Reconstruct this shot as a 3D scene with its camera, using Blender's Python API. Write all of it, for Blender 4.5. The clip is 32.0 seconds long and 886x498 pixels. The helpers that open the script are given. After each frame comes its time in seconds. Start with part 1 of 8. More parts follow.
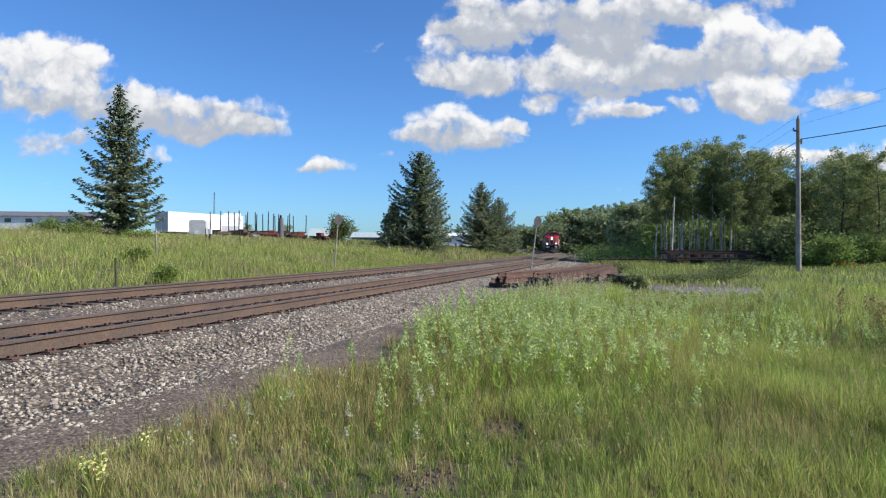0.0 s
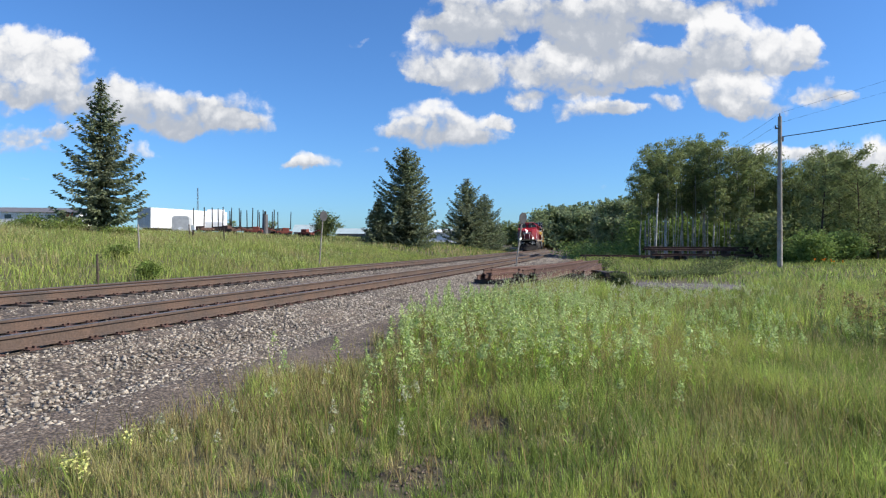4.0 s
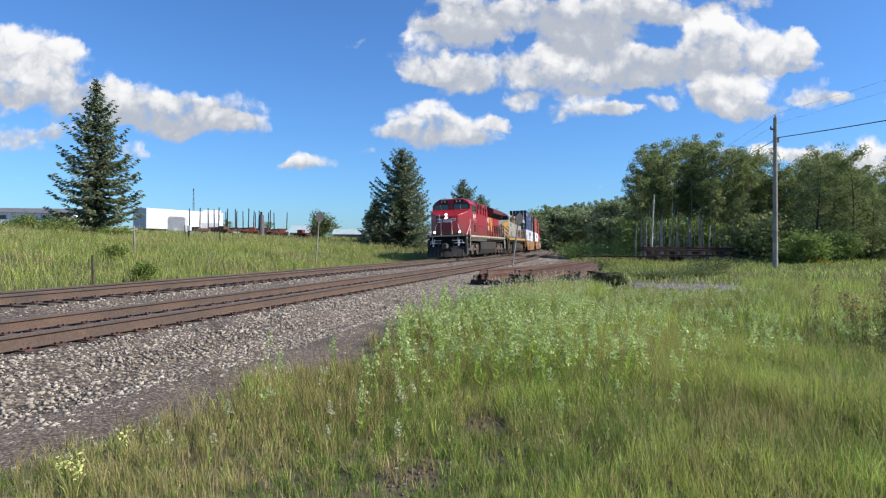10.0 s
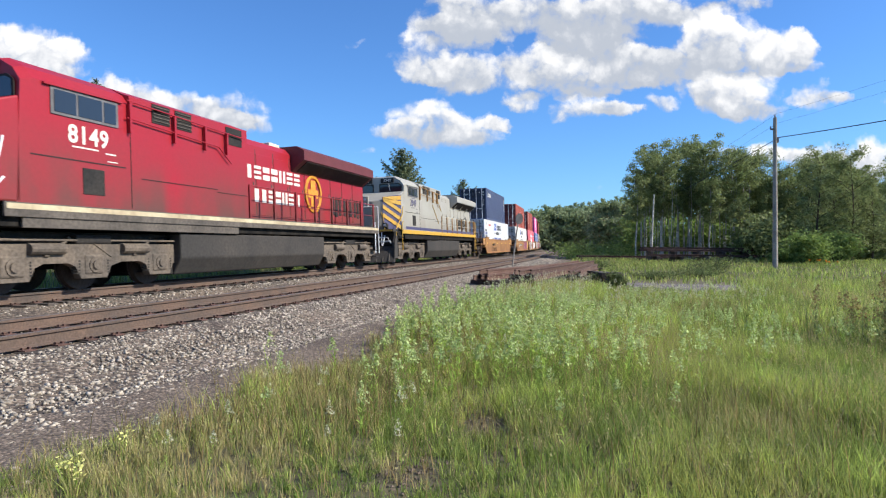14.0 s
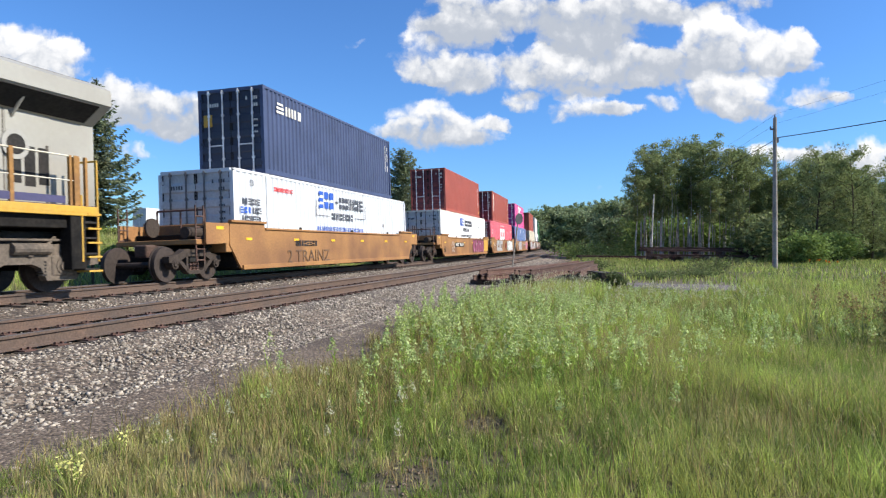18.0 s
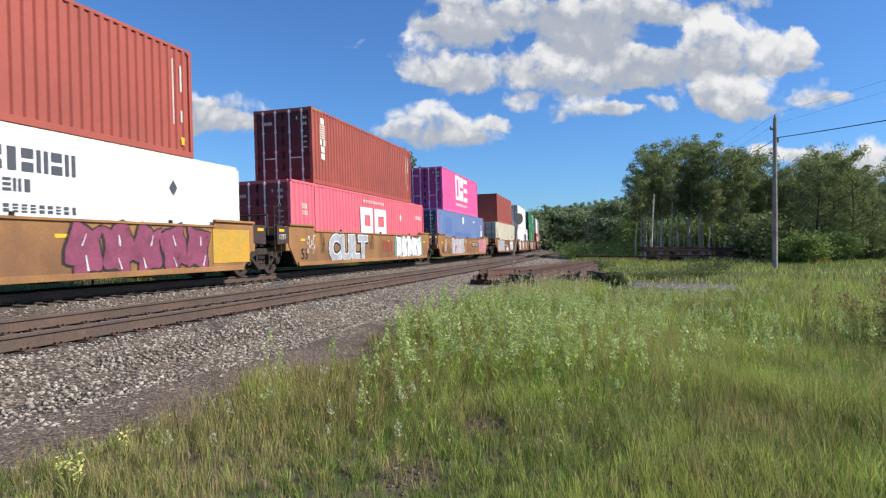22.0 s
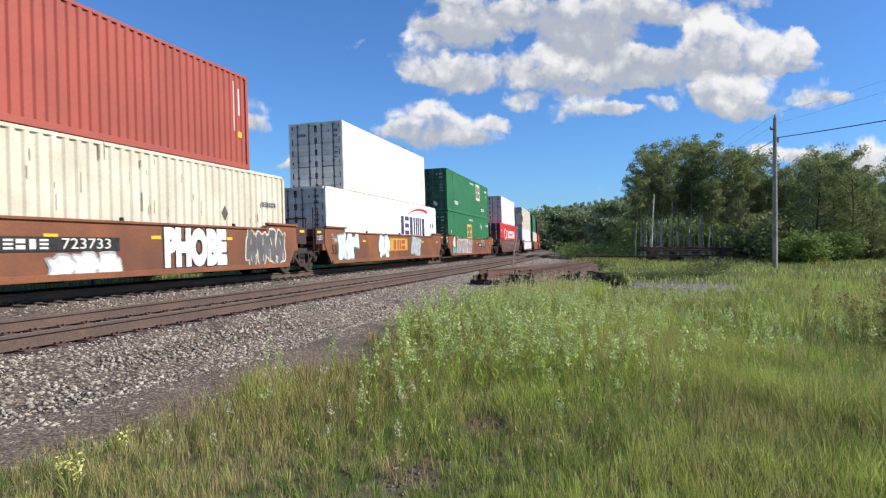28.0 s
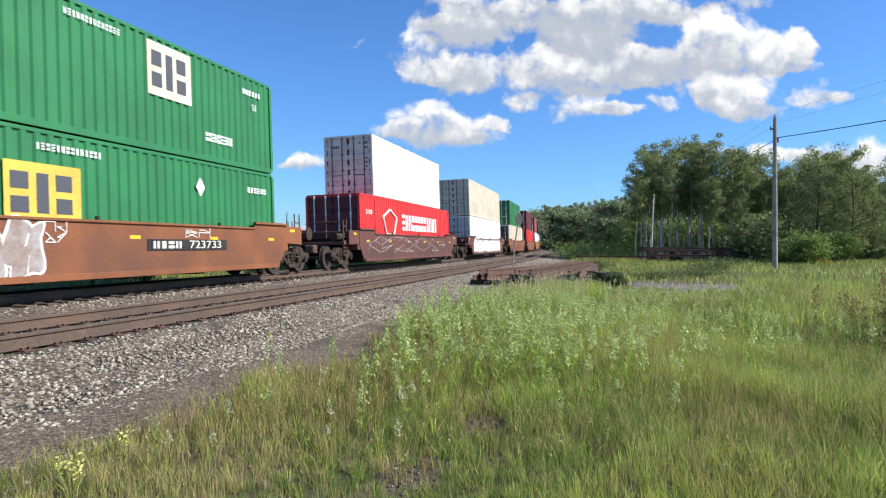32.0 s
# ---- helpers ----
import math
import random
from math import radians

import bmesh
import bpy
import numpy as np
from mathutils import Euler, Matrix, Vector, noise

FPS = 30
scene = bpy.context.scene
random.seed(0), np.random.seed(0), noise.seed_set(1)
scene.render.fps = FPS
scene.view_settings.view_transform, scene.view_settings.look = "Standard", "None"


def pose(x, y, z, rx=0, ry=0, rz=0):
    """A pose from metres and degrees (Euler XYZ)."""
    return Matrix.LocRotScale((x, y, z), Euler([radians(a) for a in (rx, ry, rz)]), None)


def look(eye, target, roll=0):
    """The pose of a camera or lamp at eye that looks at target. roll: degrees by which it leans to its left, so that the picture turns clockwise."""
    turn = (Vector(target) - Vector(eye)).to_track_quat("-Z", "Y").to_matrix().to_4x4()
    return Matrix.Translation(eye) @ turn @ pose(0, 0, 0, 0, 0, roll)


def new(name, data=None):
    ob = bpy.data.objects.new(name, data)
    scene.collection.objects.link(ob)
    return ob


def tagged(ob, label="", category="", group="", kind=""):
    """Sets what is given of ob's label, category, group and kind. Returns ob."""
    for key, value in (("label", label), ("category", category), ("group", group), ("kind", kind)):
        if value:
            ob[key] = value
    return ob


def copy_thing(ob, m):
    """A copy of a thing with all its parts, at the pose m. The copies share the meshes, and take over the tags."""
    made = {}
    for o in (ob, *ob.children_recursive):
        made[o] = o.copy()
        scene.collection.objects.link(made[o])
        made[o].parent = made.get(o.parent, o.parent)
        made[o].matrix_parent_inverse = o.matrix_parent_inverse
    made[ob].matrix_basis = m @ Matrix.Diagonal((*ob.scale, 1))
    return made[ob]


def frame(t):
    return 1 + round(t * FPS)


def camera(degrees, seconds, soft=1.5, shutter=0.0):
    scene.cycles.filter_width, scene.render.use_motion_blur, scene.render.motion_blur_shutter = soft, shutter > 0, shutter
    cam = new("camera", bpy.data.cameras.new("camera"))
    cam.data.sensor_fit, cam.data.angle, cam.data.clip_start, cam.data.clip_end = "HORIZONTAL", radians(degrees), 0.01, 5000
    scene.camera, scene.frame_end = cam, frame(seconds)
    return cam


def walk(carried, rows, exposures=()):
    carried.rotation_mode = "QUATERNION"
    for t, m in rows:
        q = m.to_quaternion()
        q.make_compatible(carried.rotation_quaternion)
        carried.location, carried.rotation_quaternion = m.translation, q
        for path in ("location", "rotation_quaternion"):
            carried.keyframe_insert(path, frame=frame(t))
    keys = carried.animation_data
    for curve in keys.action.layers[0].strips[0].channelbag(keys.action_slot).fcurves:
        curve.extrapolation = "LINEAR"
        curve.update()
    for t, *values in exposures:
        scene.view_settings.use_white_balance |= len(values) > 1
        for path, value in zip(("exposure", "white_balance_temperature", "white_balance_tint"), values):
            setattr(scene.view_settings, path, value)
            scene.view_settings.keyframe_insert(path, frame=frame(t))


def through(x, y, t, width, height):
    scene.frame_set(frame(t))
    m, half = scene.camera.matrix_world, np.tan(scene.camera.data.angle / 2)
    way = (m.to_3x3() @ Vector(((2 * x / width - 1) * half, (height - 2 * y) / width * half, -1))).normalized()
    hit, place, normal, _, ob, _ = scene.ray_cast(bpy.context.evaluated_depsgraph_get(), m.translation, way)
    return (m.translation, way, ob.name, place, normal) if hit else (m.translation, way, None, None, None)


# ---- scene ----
EYE = (0.0, 0.0, 1.55)


def aim(yaw, pitch):
    """The camera on its spot, turned by degrees to the left and upwards."""
    return Matrix.Translation(EYE) @ pose(0, 0, 0, 90 + pitch, 0, yaw) @ pose(0, 0, 0, 0, 0, 0.40)


cam = camera(68.46, 32.0, soft=1.2, shutter=0.12)
walk(cam, [
    (0.0, aim(1.60, -0.19)), (0.5, aim(1.64, -0.44)), (1.0, aim(1.54, -0.57)), (1.5, aim(1.30, -0.59)),
    (2.0, aim(1.07, -0.65)), (2.5, aim(0.80, -0.58)), (3.0, aim(0.59, -0.57)), (3.5, aim(0.44, -0.53)),
    (4.5, aim(0.22, -0.48)), (5.5, aim(0.10, -0.44)), (7.0, aim(0.02, -0.44)), (9.0, aim(0.0, -0.44)),
    (20.0, aim(-0.02, -0.44)), (32.0, aim(-0.02, -0.44))],
     [(0.0, 0.38), (12.5, 0.39), (13.0, 0.41), (14.0, 0.56), (15.5, 0.61), (17.0, 0.60), (18.0, 0.52), (19.0, 0.44), (21.0, 0.27), (22.0, 0.25), (23.0, 0.32), (29.0, 0.29), (30.0, 0.25), (31.0, 0.45), (32.0, 0.52)])

# ---- daylight ----
SUN_AZ, SUN_EL = -8.0, 38.0  # degrees: azimuth from +x towards +y, elevation
world = bpy.data.worlds.new("world")
scene.world = world
world.use_nodes = True
world.cycles.sampling_method, world.cycles.sample_map_resolution = "MANUAL", 1024
wn, wl = world.node_tree.nodes, world.node_tree.links
wn.clear()


def wmath(op, a, b=None, clamp=False):
    n = wn.new("ShaderNodeMath")
    n.operation, n.use_clamp = op, clamp
    for i, v in enumerate((a, b)):
        if v is None:
            continue
        if isinstance(v, (int, float)):
            n.inputs[i].default_value = v
        else:
            wl.new(v, n.inputs[i])
    return n.outputs[0]


def wrange(v, a, b, c=0.0, d=1.0, smooth=True):
    n = wn.new("ShaderNodeMapRange")
    n.interpolation_type = "SMOOTHSTEP" if smooth else "LINEAR"
    wl.new(v, n.inputs[0])
    for i, x in enumerate((a, b, c, d)):
        n.inputs[i + 1].default_value = x
    return n.outputs[0]


def wnoise(vec, scale, detail=6, rough=0.55):
    n = wn.new("ShaderNodeTexNoise")
    n.inputs["Scale"].default_value, n.inputs["Detail"].default_value, n.inputs["Roughness"].default_value = scale, detail, rough
    wl.new(vec, n.inputs["Vector"])
    return n


coord = wn.new("ShaderNodeTexCoord").outputs["Generated"]
sky = wn.new("ShaderNodeTexSky")
sky.sky_type, sky.sun_disc = "NISHITA", False
sky.sun_elevation, sky.sun_rotation = radians(SUN_EL), radians(90 - SUN_AZ)
sky.air_density, sky.dust_density, sky.ozone_density, sky.altitude = 1.0, 0.6, 2.5, 300

sep = wn.new("ShaderNodeSeparateXYZ")
wl.new(coord, sep.inputs[0])
dx, dy, dz = sep.outputs
ahead = wmath("MAXIMUM", dy, 0.08)
U = wmath("DIVIDE", dx, ahead)
V = wmath("DIVIDE", dz, ahead)
plane = wn.new("ShaderNodeCombineXYZ")
wl.new(U, plane.inputs[0]), wl.new(V, plane.inputs[1])
warp = wnoise(plane.outputs[0], 12.0, 6, 0.6)
ws = wn.new("ShaderNodeVectorMath")
ws.operation = "MULTIPLY_ADD"
wl.new(warp.outputs["Color"], ws.inputs[0])
ws.inputs[1].default_value, ws.inputs[2].default_value = (0.085, 0.062, 0.0), (-0.0425, -0.031, 0.0)
bent = wn.new("ShaderNodeVectorMath")
bent.operation = "ADD"
wl.new(plane.outputs[0], bent.inputs[0]), wl.new(ws.outputs[0], bent.inputs[1])
# heaps of fair-weather cumulus: middle and half-size in thousandths of the view's tangent, weight, greyness
CLOUDS = """
-640 300 80 38 1 0; -700 290 70 42 1 0; -592 280 62 32 .9 .1; -646 244 72 32 1 .1; -708 228 70 38 .9 .5; -576 232 96 32 .9 .4;
-482 218 72 36 .9 .3; -430 200 88 36 .85 .4; -350 210 80 26 .75 .4; -376 180 98 24 .8 .7; -308 188 54 15 .65 .5; -532 196 112 22 .6 .9;
-511 267 22 11 .35 .2; -480 277 16 11 .3 0; -646 166 70 20 .85 .3; -594 166 28 13 .65 .4; -655 140 105 13 .5 .8; -468 142 36 13 .65 .3;
-668 93 22 4 .3 .5; -199 121 44 13 1 .1; -221 117 26 8 .65 .3; -120 140 15 7 .65 .2; -127 307 24 14 .5 .1; -42 284 44 31 1 .2;
-60 318 22 13 .5 .1; -16 262 36 13 .7 .4; -12 333 36 13 .6 .2; -8 370 28 11 .5 .1; -30 189 62 33 1 0; -82 175 36 16 .85 .2;
40 180 62 24 .95 .3; 92 189 34 11 .65 .3; 5 158 80 15 .75 .8; -38 151 16 14 .5 .4; 14 340 62 48 .85 .6; 57 354 62 44 .85 .5;
44 319 62 23 .7 .8; 153 358 80 36 .9 .6; 222 332 70 52 1 .9; 196 302 54 27 .8 .9; 283 351 70 44 .95 .7; 344 364 70 27 .9 .6;
448 373 54 18 .75 .4; 491 378 28 13 .5 .2; 57 267 80 31 .9 .4; 14 254 44 31 .8 .5; 127 285 40 25 1 0; 170 272 44 31 1 .05;
205 268 44 27 1 .1; 188 242 80 20 .9 .8; 240 246 54 22 .85 .8; 309 273 70 27 .9 .6; 266 281 54 27 .75 .5; 400 330 48 37 1 0;
439 313 62 40 1 .05; 509 300 48 36 1 0; 548 305 25 25 1 0; 448 274 106 22 .95 .7; 361 286 62 27 .85 .9; 326 256 70 15 .7 .8;
535 270 36 13 .7 .5; 118 224 34 16 .85 .3; 222 207 70 21 .95 .3; 266 205 36 14 .75 .5; 331 222 28 14 .9 .2; 413 239 54 25 1 .1;
465 230 70 32 1 .1; 448 209 80 14 .7 .7; 574 233 44 21 1 .1; 613 230 31 13 .65 .3; 669 230 22 14 .4 .2; 569 140 54 21 1 .2;
491 146 54 16 .85 .1; 422 150 36 11 .75 .1; 661 141 54 30 1 .1; 613 123 54 21 .75 .7; 674 110 36 18 .75 .8; 248 83 54 6 .32 .5"""
gathered, here = None, bent.outputs[0]
for number, heap in enumerate(CLOUDS.split(";")):
    if number and number % 8 == 0:  # heaps are summed eight at a time
        batch = wn.new("ShaderNodeVectorMath")
        batch.operation = "MULTIPLY_ADD"
        wl.new(gathered, batch.inputs[0]), wl.new(bent.outputs[0], batch.inputs[2])
        batch.inputs[1].default_value = (0, 0, 0)
        here = batch.outputs[0]
    cx, cz, rx, rz, weight, grey = (float(v) for v in heap.split())
    at, square, blob, tone_of, summed = (wn.new("ShaderNodeVectorMath"), wn.new("ShaderNodeVectorMath"), wn.new("ShaderNodeMath"), wn.new("ShaderNodeVectorMath"), wn.new("ShaderNodeVectorMath"))
    at.operation, square.operation, tone_of.operation, summed.operation = "MULTIPLY_ADD", "DOT_PRODUCT", "MULTIPLY_ADD", "MULTIPLY_ADD"
    sx, sz = 1000 / (rx * 1.22), 1000 / (rz * 1.2)
    wl.new(here, at.inputs[0]), wl.new(here, tone_of.inputs[0])
    at.inputs[1].default_value, at.inputs[2].default_value = (sx, sz, 0), (-cx / 1000 * sx, -cz / 1000 * sz, 0)
    tone_of.inputs[1].default_value, tone_of.inputs[2].default_value = (sx, sz, 0), (-cx / 1000 * sx, -cz / 1000 * sz - grey / 0.85, 1.0)
    wl.new(at.outputs[0], square.inputs[0]), wl.new(at.outputs[0], square.inputs[1])
    blob.operation, blob.use_clamp = "MULTIPLY_ADD", True
    wl.new(square.outputs["Value"], blob.inputs[0])
    blob.inputs[1].default_value, blob.inputs[2].default_value = -weight, weight
    wl.new(tone_of.outputs[0], summed.inputs[0]), wl.new(blob.outputs[0], summed.inputs[1])
    if gathered is None:
        summed.inputs[2].default_value = (0, 0, 0)
    else:
        wl.new(gathered, summed.inputs[2])
    gathered = summed.outputs[0]
split = wn.new("ShaderNodeSeparateXYZ")
wl.new(gathered, split.inputs[0])
total = split.outputs[2]
lit = wmath("DIVIDE", wmath("ADD", wmath("MULTIPLY", split.outputs[0], 0.25), wmath("MULTIPLY", split.outputs[1], 0.85)), wmath("ADD", total, 0.02))
total = wmath("MINIMUM", total, 1.15)
fine = wnoise(plane.outputs[0], 30.0, 6, 0.6).outputs[0]
puff = wn.new("ShaderNodeTexVoronoi")
puff.voronoi_dimensions = "2D"
puff.inputs["Scale"].default_value, puff.inputs["Detail"].default_value, puff.inputs["Roughness"].default_value = 24.0, 2.0, 0.5
wl.new(bent.outputs[0], puff.inputs["Vector"])
puffs = wmath("SUBTRACT", 0.42, puff.outputs["Distance"])
front = wmath("ADD", wmath("ADD", total, wmath("MULTIPLY", puffs, 0.55)), wmath("MULTIPLY", wmath("SUBTRACT", fine, 0.5), 1.0))
front = wrange(front, 0.16, 0.92)
front = wmath("MULTIPLY", front, wrange(total, 0.0, 0.16))
front = wmath("MULTIPLY", front, wrange(dy, 0.15, 0.45))
# the rest of the sky carries the same scattered heaps
overhead = wn.new("ShaderNodeVectorMath")
overhead.operation = "DIVIDE"
flat = wn.new("ShaderNodeCombineXYZ")
up = wmath("ADD", wmath("MAXIMUM", dz, 0.0), 0.12)
for i in range(3):
    wl.new(up, flat.inputs[i])
wl.new(coord, overhead.inputs[0]), wl.new(flat.outputs[0], overhead.inputs[1])
rest = wrange(wnoise(overhead.outputs[0], 0.9, 8, 0.55).outputs[0], 0.56, 0.68)
rest = wmath("MULTIPLY", rest, wmath("SUBTRACT", 1.0, wrange(dy, 0.1, 0.5)))
rest = wmath("MULTIPLY", rest, wrange(dz, 0.0, 0.08))
cover = wmath("MAXIMUM", front, rest)
light = wmath("ADD", wmath("ADD", lit, wmath("MULTIPLY", puffs, 0.8)), wmath("MULTIPLY", wmath("SUBTRACT", fine, 0.5), 1.6))
shade = wrange(light, -1.15, 0.22, 1.0, 0.0)
white = wn.new("ShaderNodeMix")
white.data_type = "RGBA"
wl.new(shade, white.inputs[0])
white.inputs[6].default_value, white.inputs[7].default_value = (1.12, 1.12, 1.13, 1), (0.56, 0.61, 0.70, 1)
tint = wn.new("ShaderNodeMix")
tint.data_type, tint.blend_type = "RGBA", "MULTIPLY"
tint.inputs[0].default_value = 1.0
tint.inputs[7].default_value = (0.57, 0.95, 1.42, 1)
wl.new(sky.outputs[0], tint.inputs[6])
bg_sky, bg_cloud, bg_mix, bg_out = wn.new("ShaderNodeBackground"), wn.new("ShaderNodeBackground"), wn.new("ShaderNodeMixShader"), wn.new("ShaderNodeOutputWorld")
bg_sky.inputs["Strength"].default_value = 0.092
bg_cloud.inputs["Strength"].default_value = 0.66
wl.new(tint.outputs[2], bg_sky.inputs["Color"]), wl.new(white.outputs[2], bg_cloud.inputs["Color"])
wl.new(cover, bg_mix.inputs[0]), wl.new(bg_sky.outputs[0], bg_mix.inputs[1]), wl.new(bg_cloud.outputs[0], bg_mix.inputs[2])
wl.new(bg_mix.outputs[0], bg_out.inputs[0])

sun = new("sun", bpy.data.lights.new("sun", "SUN"))
sun.data.energy, sun.data.angle, sun.data.color = 5.0, radians(0.55), (1.0, 0.94, 0.84)
sun_dir = Vector((math.cos(radians(SUN_EL)) * math.cos(radians(SUN_AZ)), math.cos(radians(SUN_EL)) * math.sin(radians(SUN_AZ)), math.sin(radians(SUN_EL))))
sun.matrix_world = look(sun_dir * 50, (0, 0, 0))
scene.view_settings.exposure = 0.35

# ---- materials ----
def material(name, rgb, rough=0.7, metal=0.0, vary=0.18, grain=30.0, stain=1.2, bump=0.15, tone=None, random_tone=0.0, spec=0.4, alpha=None, island=0.0):
    """A procedural surface: base colour broken by a fine grain and by broad stains towards tone, with fine relief."""
    m = bpy.data.materials.new(name)
    m.use_nodes = True
    n, l = m.node_tree.nodes, m.node_tree.links
    b = n["Principled BSDF"]
    b.inputs["Roughness"].default_value, b.inputs["Metallic"].default_value = rough, metal
    b.inputs["Specular IOR Level"].default_value = spec
    tc = n.new("ShaderNodeTexCoord")
    broad, small = n.new("ShaderNodeTexNoise"), n.new("ShaderNodeTexNoise")
    broad.inputs["Scale"].default_value, broad.inputs["Detail"].default_value = stain, 6
    small.inputs["Scale"].default_value, small.inputs["Detail"].default_value = grain, 4
    l.new(tc.outputs["Object"], broad.inputs["Vector"]), l.new(tc.outputs["Object"], small.inputs["Vector"])
    tone = tone or tuple(c * (1 - 1.6 * vary) for c in rgb)
    mix = n.new("ShaderNodeMix")
    mix.data_type = "RGBA"
    mr = n.new("ShaderNodeMapRange")
    mr.inputs[1].default_value, mr.inputs[2].default_value = 0.38, 0.72
    l.new(broad.outputs[0], mr.inputs[0]), l.new(mr.outputs[0], mix.inputs[0])
    mix.inputs[6].default_value, mix.inputs[7].default_value = (*rgb, 1), (*tone, 1)
    hsv = n.new("ShaderNodeHueSaturation")
    val = n.new("ShaderNodeMapRange")
    val.inputs[1].default_value, val.inputs[2].default_value = 0.3, 0.7
    val.inputs[3].default_value, val.inputs[4].default_value = 1 - vary, 1 + vary
    l.new(small.outputs[0], val.inputs[0])
    last = val.outputs[0]
    for amount, source in ((random_tone, "ShaderNodeObjectInfo"), (island, "ShaderNodeNewGeometry")):
        if amount:
            info = n.new(source)
            r = n.new("ShaderNodeMapRange")
            r.inputs[3].default_value, r.inputs[4].default_value = 1 - amount, 1 + amount
            l.new(info.outputs["Random" if source == "ShaderNodeObjectInfo" else "Random Per Island"], r.inputs[0])
            mul = n.new("ShaderNodeMath")
            mul.operation = "MULTIPLY"
            l.new(last, mul.inputs[0]), l.new(r.outputs[0], mul.inputs[1])
            last = mul.outputs[0]
    l.new(last, hsv.inputs["Value"]), l.new(mix.outputs[2], hsv.inputs["Color"])
    l.new(hsv.outputs[0], b.inputs["Base Color"])
    if bump:
        bp = n.new("ShaderNodeBump")
        bp.inputs["Strength"].default_value, bp.inputs["Distance"].default_value = bump, 0.01
        l.new(small.outputs[0], bp.inputs["Height"]), l.new(bp.outputs[0], b.inputs["Normal"])
    return m


def glowing(name, rgb, strength):
    m = bpy.data.materials.new(name)
    m.use_nodes = True
    b = m.node_tree.nodes["Principled BSDF"]
    b.inputs["Base Color"].default_value = (*rgb, 1)
    b.inputs["Emission Color"].default_value, b.inputs["Emission Strength"].default_value = (*rgb, 1), strength
    return m


def leafy(name, rgb, vary=0.35, through=0.35, rough=0.6, stain=0.25, tone=None):
    """Foliage: some light passes through, each leaf has its own tone."""
    m = material(name, rgb, rough, vary=0.15, grain=3.0, stain=stain, bump=0.0, island=vary, spec=0.10, tone=tone or tuple(c * f for c, f in zip(rgb, (0.75, 0.85, 0.7))))
    n, l = m.node_tree.nodes, m.node_tree.links
    b, out = n["Principled BSDF"], n["Material Output"]
    tr, mix = n.new("ShaderNodeBsdfTranslucent"), n.new("ShaderNodeMixShader")
    mix.inputs[0].default_value = through
    source = b.inputs["Base Color"].links[0].from_socket
    l.new(source, tr.inputs["Color"])
    l.new(b.outputs[0], mix.inputs[1]), l.new(tr.outputs[0], mix.inputs[2]), l.new(mix.outputs[0], out.inputs["Surface"])
    return m


